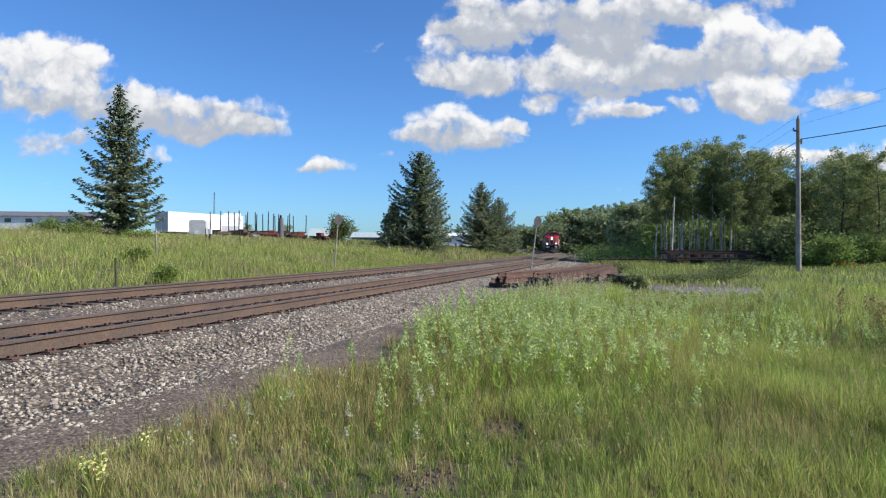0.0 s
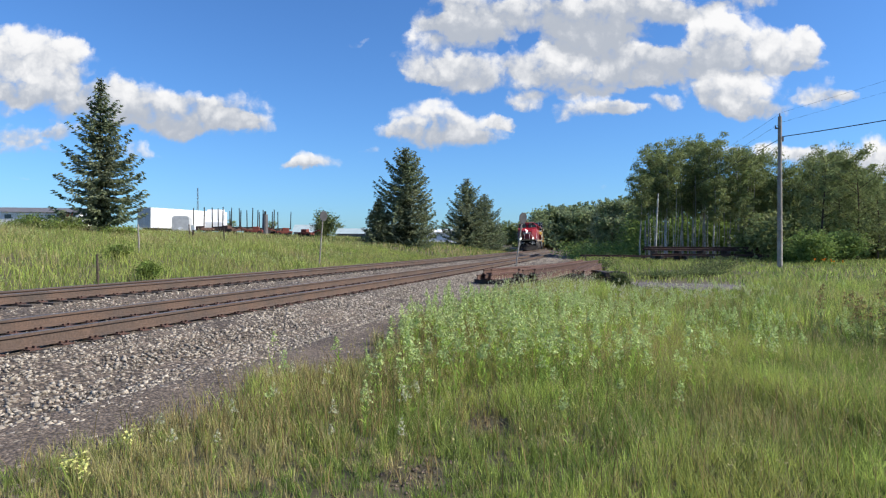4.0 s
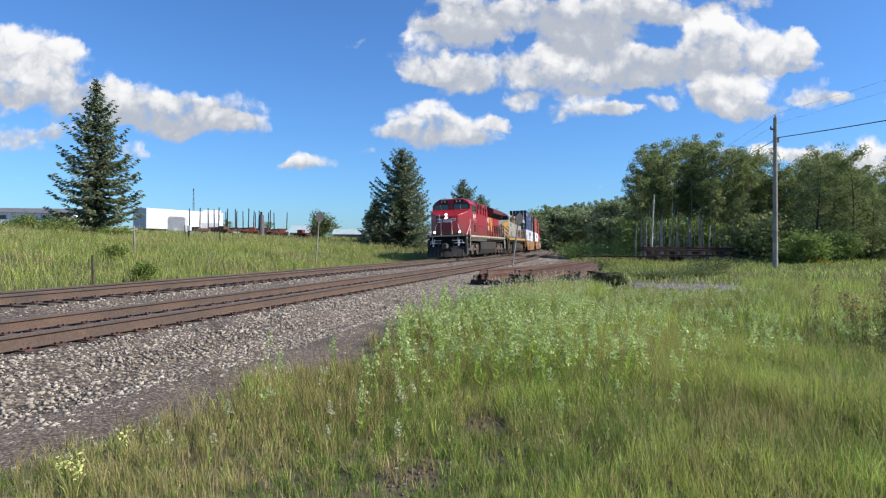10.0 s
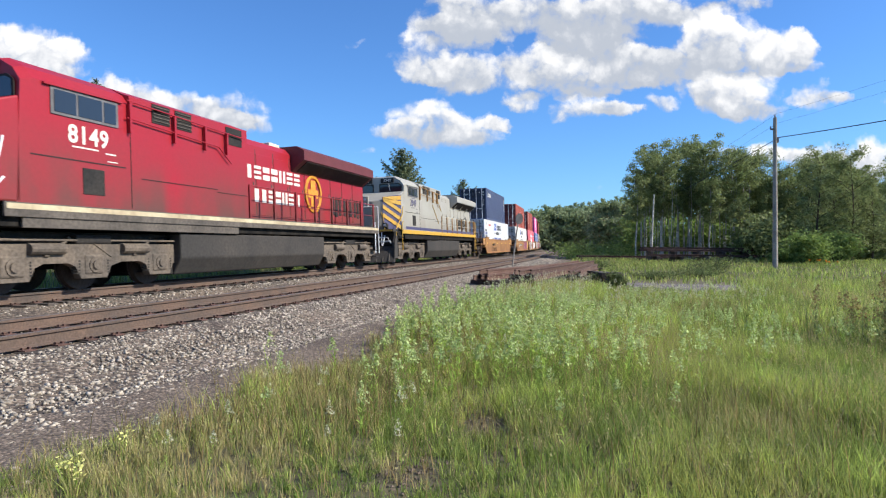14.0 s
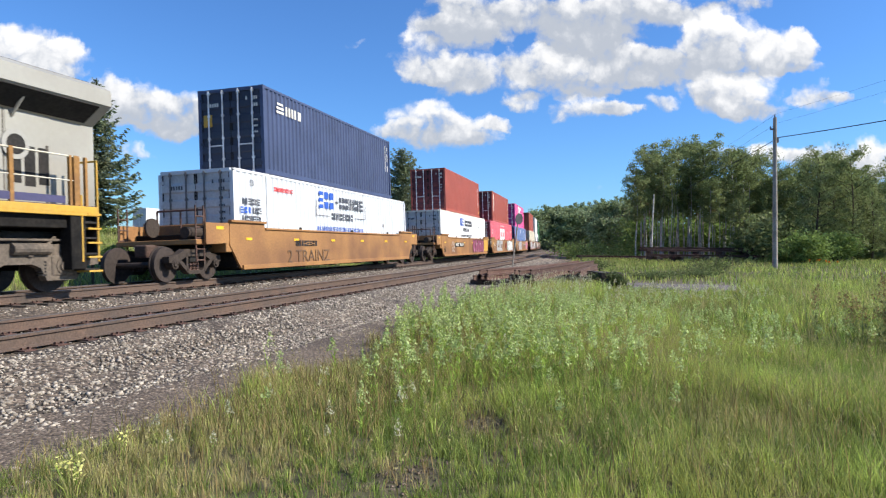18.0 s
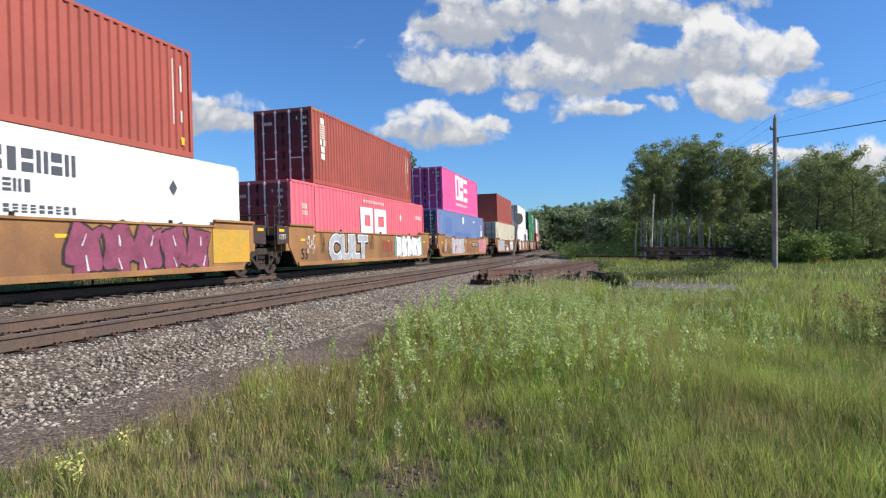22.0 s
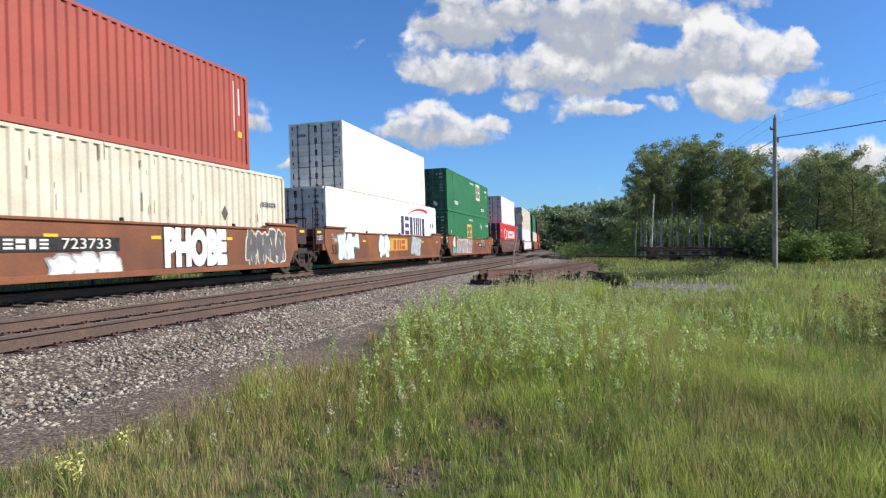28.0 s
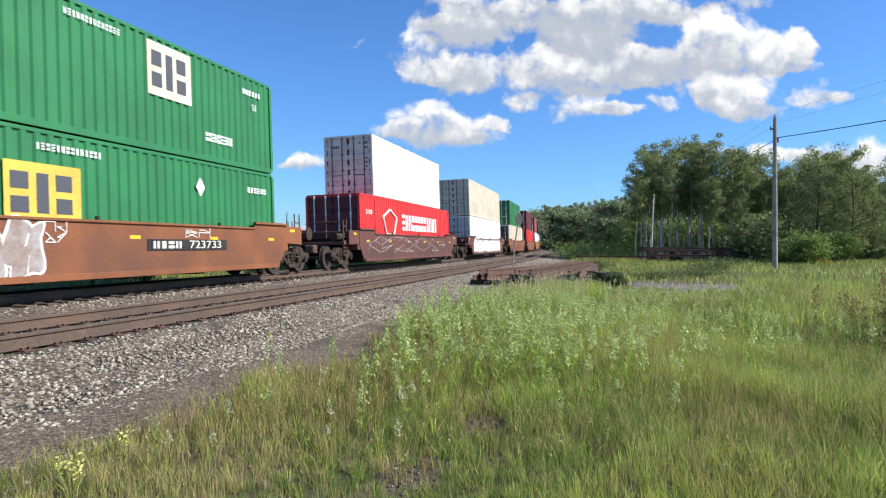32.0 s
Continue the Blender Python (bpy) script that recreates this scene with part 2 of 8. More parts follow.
MAT = {
    "earth": material("earth", (0.080, 0.070, 0.038), 0.95, vary=0.3, grain=6, stain=0.25, tone=(0.12, 0.10, 0.05), bump=0.5),
    "gravel": material("gravel", (0.15, 0.114, 0.083), 0.95, vary=0.55, grain=26, stain=0.55, tone=(0.07, 0.055, 0.045), bump=1.0),
    "gravel_pale": material("gravel_pale", (0.19, 0.165, 0.14), 0.95, vary=0.5, grain=14, stain=1.0, tone=(0.16, 0.145, 0.13), bump=1.0),
    "stone": material("stone", (0.345, 0.30, 0.24), 0.9, vary=0.25, grain=40, stain=3.0, tone=(0.215, 0.178, 0.142), island=0.55),
    "mud": material("mud", (0.19, 0.145, 0.108), 0.95, vary=0.4, grain=18, stain=0.8, tone=(0.11, 0.083, 0.064), bump=0.8),
    "tie": material("tie", (0.085, 0.068, 0.055), 0.9, vary=0.4, grain=25, stain=2, random_tone=0.3, bump=0.5),
    "rail_web": material("rail_web", (0.135, 0.088, 0.064), 0.85, 0.2, vary=0.25, grain=30, stain=1.5, tone=(0.088, 0.068, 0.056), bump=0.3),
    "rail_head": material("rail_head", (0.21, 0.18, 0.16), 0.45, 0.6, vary=0.1, grain=60, stain=1.0, tone=(0.13, 0.11, 0.10)),
    "rust": material("rust", (0.115, 0.07, 0.052), 0.9, 0.1, vary=0.35, grain=22, stain=1.2, tone=(0.09, 0.045, 0.035), bump=0.4, random_tone=0.25),
    "red": material("red", (0.31, 0.012, 0.021), 0.42, vary=0.06, grain=12, stain=0.7, tone=(0.28, 0.018, 0.024), bump=0.03),
    "silver": material("silver", (0.345, 0.33, 0.285), 0.5, vary=0.03, grain=10, stain=0.6, tone=(0.29, 0.272, 0.228), bump=0.03),
    "grime": material("grime", (0.105, 0.088, 0.072), 0.85, vary=0.3, grain=14, stain=1.5, tone=(0.055, 0.047, 0.04), bump=0.3),
    "black": material("black", (0.020, 0.019, 0.018), 0.75, vary=0.3, grain=14, stain=1.5, tone=(0.04, 0.034, 0.029), bump=0.2, spec=0.2),
    "yellow": material("yellow", (0.56, 0.30, 0.035), 0.55, vary=0.1, grain=14, stain=2, tone=(0.45, 0.30, 0.06)),
    "lemon": material("lemon", (0.66, 0.45, 0.07), 0.55, vary=0.08, grain=14, stain=2, tone=(0.55, 0.36, 0.06)),
    "reflector": material("reflector", (0.85, 0.50, 0.03), 0.4, vary=0.1, grain=14, stain=4),
    "purple": material("purple", (0.065, 0.06, 0.125), 0.5, vary=0.1, grain=14, stain=2),
    "white": material("white", (0.80, 0.80, 0.79), 0.5, vary=0.04, grain=14, stain=0.8, tone=(0.66, 0.66, 0.64), bump=0.03),
    "cream": material("cream", (0.62, 0.57, 0.45), 0.6, vary=0.06, grain=14, stain=0.8, tone=(0.50, 0.44, 0.33), bump=0.05),
    "navy": material("navy", (0.060, 0.080, 0.155), 0.5, vary=0.06, grain=14, stain=0.8, tone=(0.045, 0.06, 0.115), bump=0.03),
    "blue": material("blue", (0.15, 0.225, 0.42), 0.5, vary=0.06, grain=14, stain=1.0, tone=(0.17, 0.235, 0.40), bump=0.03),
    "brick_red": material("brick_red", (0.37, 0.082, 0.055), 0.55, vary=0.06, grain=14, stain=0.7, tone=(0.30, 0.072, 0.05), bump=0.04),
    # dark red; as a container's end it carries that end's shade
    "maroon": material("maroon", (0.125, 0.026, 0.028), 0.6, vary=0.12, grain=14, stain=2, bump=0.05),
    "pink_red": material("pink_red", (0.72, 0.15, 0.19), 0.5, vary=0.05, grain=14, stain=0.7, tone=(0.64, 0.13, 0.165), bump=0.03),
    "magenta": material("magenta", (0.80, 0.125, 0.34), 0.5, vary=0.05, grain=14, stain=0.7, tone=(0.72, 0.11, 0.30), bump=0.03),
    "green": material("green", (0.026, 0.185, 0.064), 0.5, vary=0.06, grain=14, stain=0.7, tone=(0.024, 0.14, 0.052), bump=0.03),
    "bright_red": material("bright_red", (0.60, 0.03, 0.03), 0.5, vary=0.06, grain=14, stain=0.7, bump=0.03),
    "ochre": material("ochre", (0.35, 0.175, 0.06), 0.7, vary=0.16, grain=18, stain=0.9, tone=(0.21, 0.098, 0.042), bump=0.1),
    "brown": material("brown", (0.24, 0.085, 0.032), 0.7, vary=0.16, grain=18, stain=0.9, tone=(0.15, 0.055, 0.028), bump=0.1),
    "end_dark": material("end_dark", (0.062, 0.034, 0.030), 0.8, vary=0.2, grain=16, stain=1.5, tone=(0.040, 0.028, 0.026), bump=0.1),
    "dark_brown": material("dark_brown", (0.13, 0.05, 0.04), 0.75, vary=0.18, grain=18, stain=0.9, tone=(0.09, 0.04, 0.035), bump=0.1),
    "glass": material("glass", (0.02, 0.025, 0.03), 0.06, vary=0.02, grain=5, stain=1, bump=0.0, spec=0.8),
    "chrome": material("chrome", (0.55, 0.55, 0.54), 0.5, 0.0, vary=0.12, grain=20, stain=2),
    "wood_pole": material("wood_pole", (0.37, 0.335, 0.285), 0.9, vary=0.25, grain=18, stain=1.0, tone=(0.19, 0.16, 0.13), bump=0.4),
    "bark": material("bark", (0.10, 0.075, 0.055), 0.95, vary=0.35, grain=16, stain=2, bump=0.6),
    "birch": material("birch", (0.52, 0.50, 0.45), 0.85, vary=0.3, grain=9, stain=3, tone=(0.20, 0.18, 0.15), bump=0.3),
    "roof_grey": material("roof_grey", (0.16, 0.155, 0.165), 0.8, vary=0.15, grain=6, stain=0.6),
    "roof_pale": material("roof_pale", (0.42, 0.50, 0.50), 0.6, vary=0.1, grain=6, stain=0.6),
    "sign_back": material("sign_back", (0.16, 0.15, 0.15), 0.6, 0.3, vary=0.2, grain=12, stain=3),
    "sign_dark": material("sign_dark", (0.075, 0.072, 0.074), 0.6, vary=0.2, grain=12, stain=3),
    "wire": material("wire", (0.03, 0.03, 0.032), 0.7, vary=0.1),
    "spray_white": material("spray_white", (0.74, 0.74, 0.72), 0.7, vary=0.1, grain=20, stain=3, bump=0.02),
    "spray_grey": material("spray_grey", (0.40, 0.40, 0.41), 0.7, vary=0.12, grain=20, stain=3, bump=0.02),
    "spray_black": material("spray_black", (0.03, 0.028, 0.028), 0.7, vary=0.12, grain=20, stain=3, bump=0.02),
    "spray_teal": material("spray_teal", (0.12, 0.36, 0.32), 0.7, vary=0.15, grain=20, stain=3, bump=0.02),
    "spray_silver": material("spray_silver", (0.34, 0.31, 0.30), 0.6, vary=0.15, grain=20, stain=3, tone=(0.24, 0.17, 0.14), bump=0.02),
    "spray_faded": material("spray_faded", (0.15, 0.085, 0.045), 0.7, vary=0.2, grain=20, stain=3, bump=0.02),
    "white_dull": material("white_dull", (0.64, 0.655, 0.67), 0.5, vary=0.04, grain=14, stain=0.8, tone=(0.55, 0.56, 0.57), bump=0.03),
    "spray_pink": material("spray_pink", (0.55, 0.20, 0.26), 0.7, vary=0.15, grain=20, stain=3, bump=0.02),
    "spray_mauve": material("spray_mauve", (0.25, 0.06, 0.11), 0.7, vary=0.15, grain=20, stain=3, bump=0.02),
    "gold": material("gold", (0.62, 0.27, 0.03), 0.55, vary=0.15, grain=14, stain=5),
    "lettering": material("lettering", (0.70, 0.66, 0.57), 0.6, vary=0.08, grain=14, stain=4, bump=0.0),
    "text_blue": material("text_blue", (0.03, 0.10, 0.42), 0.6, vary=0.05, bump=0.0),
    "text_grey": material("text_grey", (0.07, 0.075, 0.09), 0.6, vary=0.05, bump=0.0),
    "needle": leafy("needle", (0.21, 0.235, 0.14), 0.35, 0.3),
    "leaf": leafy("leaf", (0.245, 0.278, 0.115), 0.42, 0.42),
    # paler than the near leaves: distance haze is put into the colour
    "leaf_hazed": leafy("leaf_hazed", (0.29, 0.335, 0.185), 0.35, 0.45),
    "leaf_lit": leafy("leaf_lit", (0.225, 0.30, 0.088), 0.3, 0.45),
    # magenta and pink-red doors, the shade of the leading end put into both
    "magenta_shaded": material("magenta_shaded", (0.46, 0.05, 0.20), 0.55, vary=0.08, grain=14, stain=1.5, bump=0.04),
    "pink_red_shaded": material("pink_red_shaded", (0.30, 0.055, 0.062), 0.6, vary=0.1, grain=14, stain=1.5, bump=0.05),
    "blue_patch": material("blue_patch", (0.105, 0.175, 0.38), 0.5, vary=0.06, grain=14, stain=1.0, bump=0.02),
    "leaf_dark": leafy("leaf_dark", (0.165, 0.195, 0.08), 0.42, 0.38),
    "grass": leafy("grass", (0.205, 0.29, 0.066), 0.5, 0.45, stain=0.55, tone=(0.26, 0.275, 0.088)),
    "grass_fresh": leafy("grass_fresh", (0.42, 0.51, 0.12), 0.4, 0.45, stain=0.8, tone=(0.39, 0.39, 0.12)),
    "weed_top": leafy("weed_top", (0.54, 0.60, 0.27), 0.3, 0.4),
    "stalk": leafy("stalk", (0.32, 0.225, 0.105), 0.4, 0.35),
    "grass_dry": leafy("grass_dry", (0.46, 0.385, 0.185), 0.35, 0.4),
    "weed": leafy("weed", (0.35, 0.46, 0.10), 0.3, 0.45),
    "flower": leafy("flower", (0.85, 0.80, 0.30), 0.15, 0.3),
    "flower_orange": leafy("flower_orange", (0.75, 0.22, 0.02), 0.15, 0.3),
    # for black parts, and for shadow painted under frames and behind the plough
    "pitch": material("pitch", (0.012, 0.0115, 0.011), 0.85, vary=0.3, grain=14, stain=2, tone=(0.03, 0.026, 0.022), bump=0.2, spec=0.08),
    "tank_black": material("tank_black", (0.040, 0.037, 0.034), 0.75, vary=0.2, grain=12, stain=1.0, tone=(0.060, 0.052, 0.045), bump=0.15, spec=0.2),
    "wheel_steel": material("wheel_steel", (0.062, 0.047, 0.040), 0.7, 0.2, vary=0.25, grain=20, stain=2, tone=(0.04, 0.032, 0.028), bump=0.2, spec=0.25),
    "truck_rust": material("truck_rust", (0.052, 0.040, 0.033), 0.85, vary=0.3, grain=16, stain=2, tone=(0.05, 0.038, 0.03), bump=0.3, spec=0.2),
    "post_brown": material("post_brown", (0.33, 0.165, 0.04), 0.6, vary=0.2, grain=12, stain=2, tone=(0.20, 0.10, 0.035)),
    # navy for doors, with the leading end's shade in the colour
    "navy_shaded": material("navy_shaded", (0.032, 0.038, 0.062), 0.55, vary=0.1, grain=14, stain=1.5),
    "panel_grey": material("panel_grey", (0.35, 0.335, 0.295), 0.5, vary=0.06, grain=10, stain=1.0),
    "truck_grey": material("truck_grey", (0.145, 0.115, 0.088), 0.85, vary=0.3, grain=14, stain=1.5, tone=(0.085, 0.072, 0.06), bump=0.3, spec=0.2),
    "door_white": material("door_white", (0.76, 0.72, 0.63), 0.55, vary=0.1, grain=14, stain=1.6, tone=(0.58, 0.53, 0.44), bump=0.05),
    "cream_rust": material("cream_rust", (0.36, 0.26, 0.16), 0.8, vary=0.2, grain=20, stain=3),
    "zinc": material("zinc", (0.80, 0.80, 0.78), 0.5, vary=0.12, grain=20, stain=3, tone=(0.55, 0.50, 0.46)),
    # worn green for doors; the leading end's shade is mixed in too
    "green_worn_shade": material("green_worn_shade", (0.03, 0.115, 0.06), 0.6, vary=0.2, grain=14, stain=1.5, tone=(0.03, 0.05, 0.035), bump=0.06),
    "sill_cream": material("sill_cream", (0.50, 0.42, 0.27), 0.6, vary=0.15, grain=10, stain=1.2, tone=(0.34, 0.26, 0.16)),
    "seed_pale": leafy("seed_pale", (0.62, 0.58, 0.42), 0.25, 0.4),
    "red_rust": material("red_rust", (0.20, 0.045, 0.032), 0.8, vary=0.25, grain=10, stain=1.5, tone=(0.13, 0.05, 0.035)),
    "lamp": glowing("lamp", (1.0, 0.97, 0.9), 30.0),
}


def dirty(name, source, dirt, z0, z1, strength=0.9):
    """Paint with brake dust and soot that has settled on its lower part in uneven streaks."""
    m = MAT[source].copy()
    m.name = name
    n, l = m.node_tree.nodes, m.node_tree.links
    b = n["Principled BSDF"]
    paint = b.inputs["Base Color"].links[0].from_socket
    tc, sp, no, mr, mul, mix = n.new("ShaderNodeTexCoord"), n.new("ShaderNodeSeparateXYZ"), n.new("ShaderNodeTexNoise"), n.new("ShaderNodeMapRange"), n.new("ShaderNodeMath"), n.new("ShaderNodeMix")
    mp = n.new("ShaderNodeMapping")
    mp.inputs["Scale"].default_value = (0.55, 0.55, 0.28)
    l.new(tc.outputs["Object"], sp.inputs[0]), l.new(tc.outputs["Object"], mp.inputs[0]), l.new(mp.outputs[0], no.inputs["Vector"])
    no.inputs["Scale"].default_value, no.inputs["Detail"].default_value = 1.6, 7
    mr.inputs[1].default_value, mr.inputs[2].default_value, mr.inputs[3].default_value, mr.inputs[4].default_value = z0, z1, strength, 0.0
    l.new(sp.outputs[2], mr.inputs[0])
    mr2 = n.new("ShaderNodeMapRange")
    mr2.inputs[1].default_value, mr2.inputs[2].default_value = 0.28, 0.60
    l.new(no.outputs[0], mr2.inputs[0])
    mul.operation = "MULTIPLY"
    l.new(mr.outputs[0], mul.inputs[0]), l.new(mr2.outputs[0], mul.inputs[1])
    mix.data_type = "RGBA"
    l.new(mul.outputs[0], mix.inputs[0]), l.new(paint, mix.inputs[6])
    mix.inputs[7].default_value = (*dirt, 1)
    l.new(mix.outputs[2], b.inputs["Base Color"])
    MAT[name] = m



def worn(name, low, high, most):
    """Sprayed paint that has thinned in patches, so that the surface under it shows through."""
    m = MAT[name]
    n, l = m.node_tree.nodes, m.node_tree.links
    b, out = n["Principled BSDF"], n["Material Output"]
    tc, no, mr, clear, mix = n.new("ShaderNodeTexCoord"), n.new("ShaderNodeTexNoise"), n.new("ShaderNodeMapRange"), n.new("ShaderNodeBsdfTransparent"), n.new("ShaderNodeMixShader")
    no.inputs["Scale"].default_value, no.inputs["Detail"].default_value, no.inputs["Roughness"].default_value = 2.2, 8, 0.65
    l.new(tc.outputs["Object"], no.inputs["Vector"]), l.new(no.outputs[0], mr.inputs[0])
    mr.inputs[1].default_value, mr.inputs[2].default_value, mr.inputs[4].default_value = low, high, most
    l.new(mr.outputs[0], mix.inputs[0]), l.new(b.outputs[0], mix.inputs[1]), l.new(clear.outputs[0], mix.inputs[2])
    l.new(mix.outputs[0], out.inputs["Surface"])


for name in ("spray_white", "spray_grey", "spray_teal", "spray_mauve", "spray_pink"):
    worn(name, 0.50, 0.72, 0.35)
worn("spray_black", 0.46, 0.70, 0.5)


def pebbly(name, scale, low, high):
    """Breaks a gravel surface into stones: each cell its own tone, with dark joints and relief."""
    m = MAT[name]
    n, l = m.node_tree.nodes, m.node_tree.links
    b = n["Principled BSDF"]
    paint = b.inputs["Base Color"].links[0].from_socket
    tc, vo, sp, mr, joint, mul, hs, bp = n.new("ShaderNodeTexCoord"), n.new("ShaderNodeTexVoronoi"), n.new("ShaderNodeSeparateColor"), n.new("ShaderNodeMapRange"), n.new("ShaderNodeMapRange"), n.new("ShaderNodeMath"), n.new("ShaderNodeHueSaturation"), n.new("ShaderNodeBump")
    vo.inputs["Scale"].default_value = scale
    l.new(tc.outputs["Object"], vo.inputs["Vector"]), l.new(vo.outputs["Color"], sp.inputs[0])
    l.new(sp.outputs[0], mr.inputs[0]), l.new(vo.outputs["Distance"], joint.inputs[0])
    mr.inputs[3].default_value, mr.inputs[4].default_value = low, high
    joint.inputs[1].default_value, joint.inputs[2].default_value, joint.inputs[3].default_value, joint.inputs[4].default_value = 0.25, 0.75, 1.0, 0.45
    mul.operation = "MULTIPLY"
    l.new(mr.outputs[0], mul.inputs[0]), l.new(joint.outputs[0], mul.inputs[1])
    l.new(mul.outputs[0], hs.inputs["Value"]), l.new(paint, hs.inputs["Color"]), l.new(hs.outputs[0], b.inputs["Base Color"])
    bp.inputs["Strength"].default_value, bp.inputs["Distance"].default_value, bp.invert = 0.8, 0.02, True
    l.new(vo.outputs["Distance"], bp.inputs["Height"]), l.new(bp.outputs[0], b.inputs["Normal"])


pebbly("gravel", 19.0, 0.55, 2.3)
pebbly("gravel_pale", 14.0, 0.6, 1.7)
pebbly("mud", 30.0, 0.75, 1.45)

# ---- the plan: the main line is an arc that bends to the left far ahead ----
X0, Y0, HEAD, CURVE = -5.938, 25.0, 1.30613, 0.00083
RADIUS = 1 / CURVE
MID = Vector((X0 - math.sin(HEAD) * RADIUS, Y0 + math.cos(HEAD) * RADIUS))
RAIL_Z, SIDING, SIDING_Z, GAUGE, LEAN = 0.467, -4.287, 0.373, 1.505, -0.0386


def on_line(s, off=0.0, z=0.0):
    """A point s metres along the main line, off metres to its left, z high."""
    a = HEAD + CURVE * s - math.pi / 2
    return Vector((MID.x + (RADIUS - off) * math.cos(a), MID.y + (RADIUS - off) * math.sin(a), z))


def along(x, y):
    """The way along the main line and the distance to its left of a point."""
    d = Vector((x, y)) - MID
    return (math.atan2(d.y, d.x) + math.pi / 2 - HEAD) / CURVE, RADIUS - d.length


def step(v, a, b):
    v = min(1.0, max(0.0, (v - a) / (b - a)))
    return v * v * (3 - 2 * v)


def lay(x, y):
    """The height of the land."""
    s, l = along(x, y)
    z = 0.0
    if l > 2:
        z += 0.12 * step(l, 2, 4) + 0.95 * step(l, 3, 11) + 0.55 * step(l, 9, 20) + 0.75 * step(l, 16, 34)
        z *= 1 - 0.5 * step(s, 60, 200)
    if l < -9:
        z += 0.30 * step(-l, 14, 40) * step(y, 15, 45)
    near = 1 - step(math.hypot(x, y), 80, 300)
    rough = 0.35 + 0.65 * (step(l, 4, 8) + step(-l, 9, 11))
    return z + near * rough * (0.07 * noise.noise((x * 0.22, y * 0.22, 3.1)) + 0.025 * noise.noise((x * 0.9, y * 0.9, 1.7))) - 0.05 * step(-l, -3, -1) * step(l, -9, -7)


def mesh_object(name, verts, faces, mat, smooth=False, parent=None):
    me = bpy.data.meshes.new(name)
    me.from_pydata([tuple(v) for v in verts], [], faces)
    me.materials.append(MAT[mat] if isinstance(mat, str) else mat)
    if smooth:
        me.polygons.foreach_set("use_smooth", [True] * len(me.polygons))
    me.update()
    ob = new(name, me)
    if parent:
        ob.parent = parent
    return ob


def part(name, bm, mat, parent, label="", smooth=False):
    """Links a bmesh as one mesh object under a thing or a part."""
    me = bpy.data.meshes.new(name)
    bm.to_mesh(me)
    bm.free()
    me.materials.append(MAT[mat])
    if smooth:
        me.polygons.foreach_set("use_smooth", [True] * len(me.polygons))
    ob = new(name, me)
    ob.parent = parent
    if label:
        ob["label"] = label
    return ob


def box(bm, x0, x1, y0, y1, z0, z1, bevel=0.0, turn=None):
    m = Matrix.LocRotScale(((x0 + x1) / 2, (y0 + y1) / 2, (z0 + z1) / 2), None, (abs(x1 - x0), abs(y1 - y0), abs(z1 - z0)))
    vs = bmesh.ops.create_cube(bm, size=1.0, matrix=m)["verts"]
    if bevel:
        es = list({e for v in vs for e in v.link_edges})
        vs = list({v for f in bmesh.ops.bevel(bm, geom=es, offset=bevel, segments=2, affect="EDGES", profile=0.5)["faces"] for v in f.verts} | {v for v in vs if v.is_valid})
    if turn is not None:
        bmesh.ops.transform(bm, matrix=turn, verts=vs)
    return vs


def tube(bm, a, b, r, r2=None, seg=10):
    a, b = Vector(a), Vector(b)
    d = b - a
    m = Matrix.Translation((a + b) / 2) @ d.to_track_quat("Z", "Y").to_matrix().to_4x4()
    return bmesh.ops.create_cone(bm, cap_ends=True, segments=seg, radius1=r, radius2=r if r2 is None else r2, depth=d.length, matrix=m)["verts"]


def prism(bm, outline, y0, y1, axis="y"):
    """A solid with the given outline of (x, z), from y0 to y1 (or of (y, z), along x)."""
    rings = []
    for y in (y0, y1):
        rings.append([bm.verts.new((p, y, q) if axis == "y" else (y, p, q)) for p, q in outline])
    n = len(outline)
    bm.faces.new(rings[0]), bm.faces.new(rings[1][::-1])
    for i in range(n):
        bm.faces.new((rings[0][i], rings[1][i], rings[1][(i + 1) % n], rings[0][(i + 1) % n]))
    bmesh.ops.recalc_face_normals(bm, faces=bm.faces[:])


def thing(name, m=None, label="", category="", group="", kind=""):
    ob = new(name)
    ob.empty_display_size = 0.2
    if m is not None:
        ob.matrix_basis = m
    return tagged(ob, label, category, group, kind)


# ---- ground ----
def spread(a, b, fine, far):
    """Grid lines: close together from a to b, wider and wider out to far on both sides."""
    mid = list(np.arange(a, b + fine / 2, fine))
    lo, hi, gap = [], [], fine
    x = a
    while x > -far:
        gap *= 1.16
        x -= gap
        lo.append(x)
    gap, x = fine, b
    while x < far:
        gap *= 1.16
        x += gap
        hi.append(x)
    return lo[::-1] + mid + hi


gx, gy = spread(-22, 16, 0.4, 3200), spread(-4, 60, 0.4, 3200)
gv = [(x, y, lay(x, y)) for y in gy for x in gx]
gf = [(j * len(gx) + i, j * len(gx) + i + 1, (j + 1) * len(gx) + i + 1, (j + 1) * len(gx) + i) for j in range(len(gy) - 1) for i in range(len(gx) - 1)]
ground = mesh_object("ground", gv, gf, "earth", True)
tagged(ground, "grassy field with bare earthy patches beside the railway", "ground", kind="structure")

# the ballast bed under both tracks, with a gravelly verge towards the field
PROFILE = [(3.3, 0.02), (2.6, 0.14), (1.75, 0.255), (0.0, 0.262), (-1.6, 0.255), (-2.2, 0.19), (-2.75, 0.150), (-4.26, 0.155), (-5.75, 0.150), (-6.4, 0.085), (-7.0, 0.015), (-8.0, 0.0), (-8.7, -0.01), (-9.6, -0.08)]
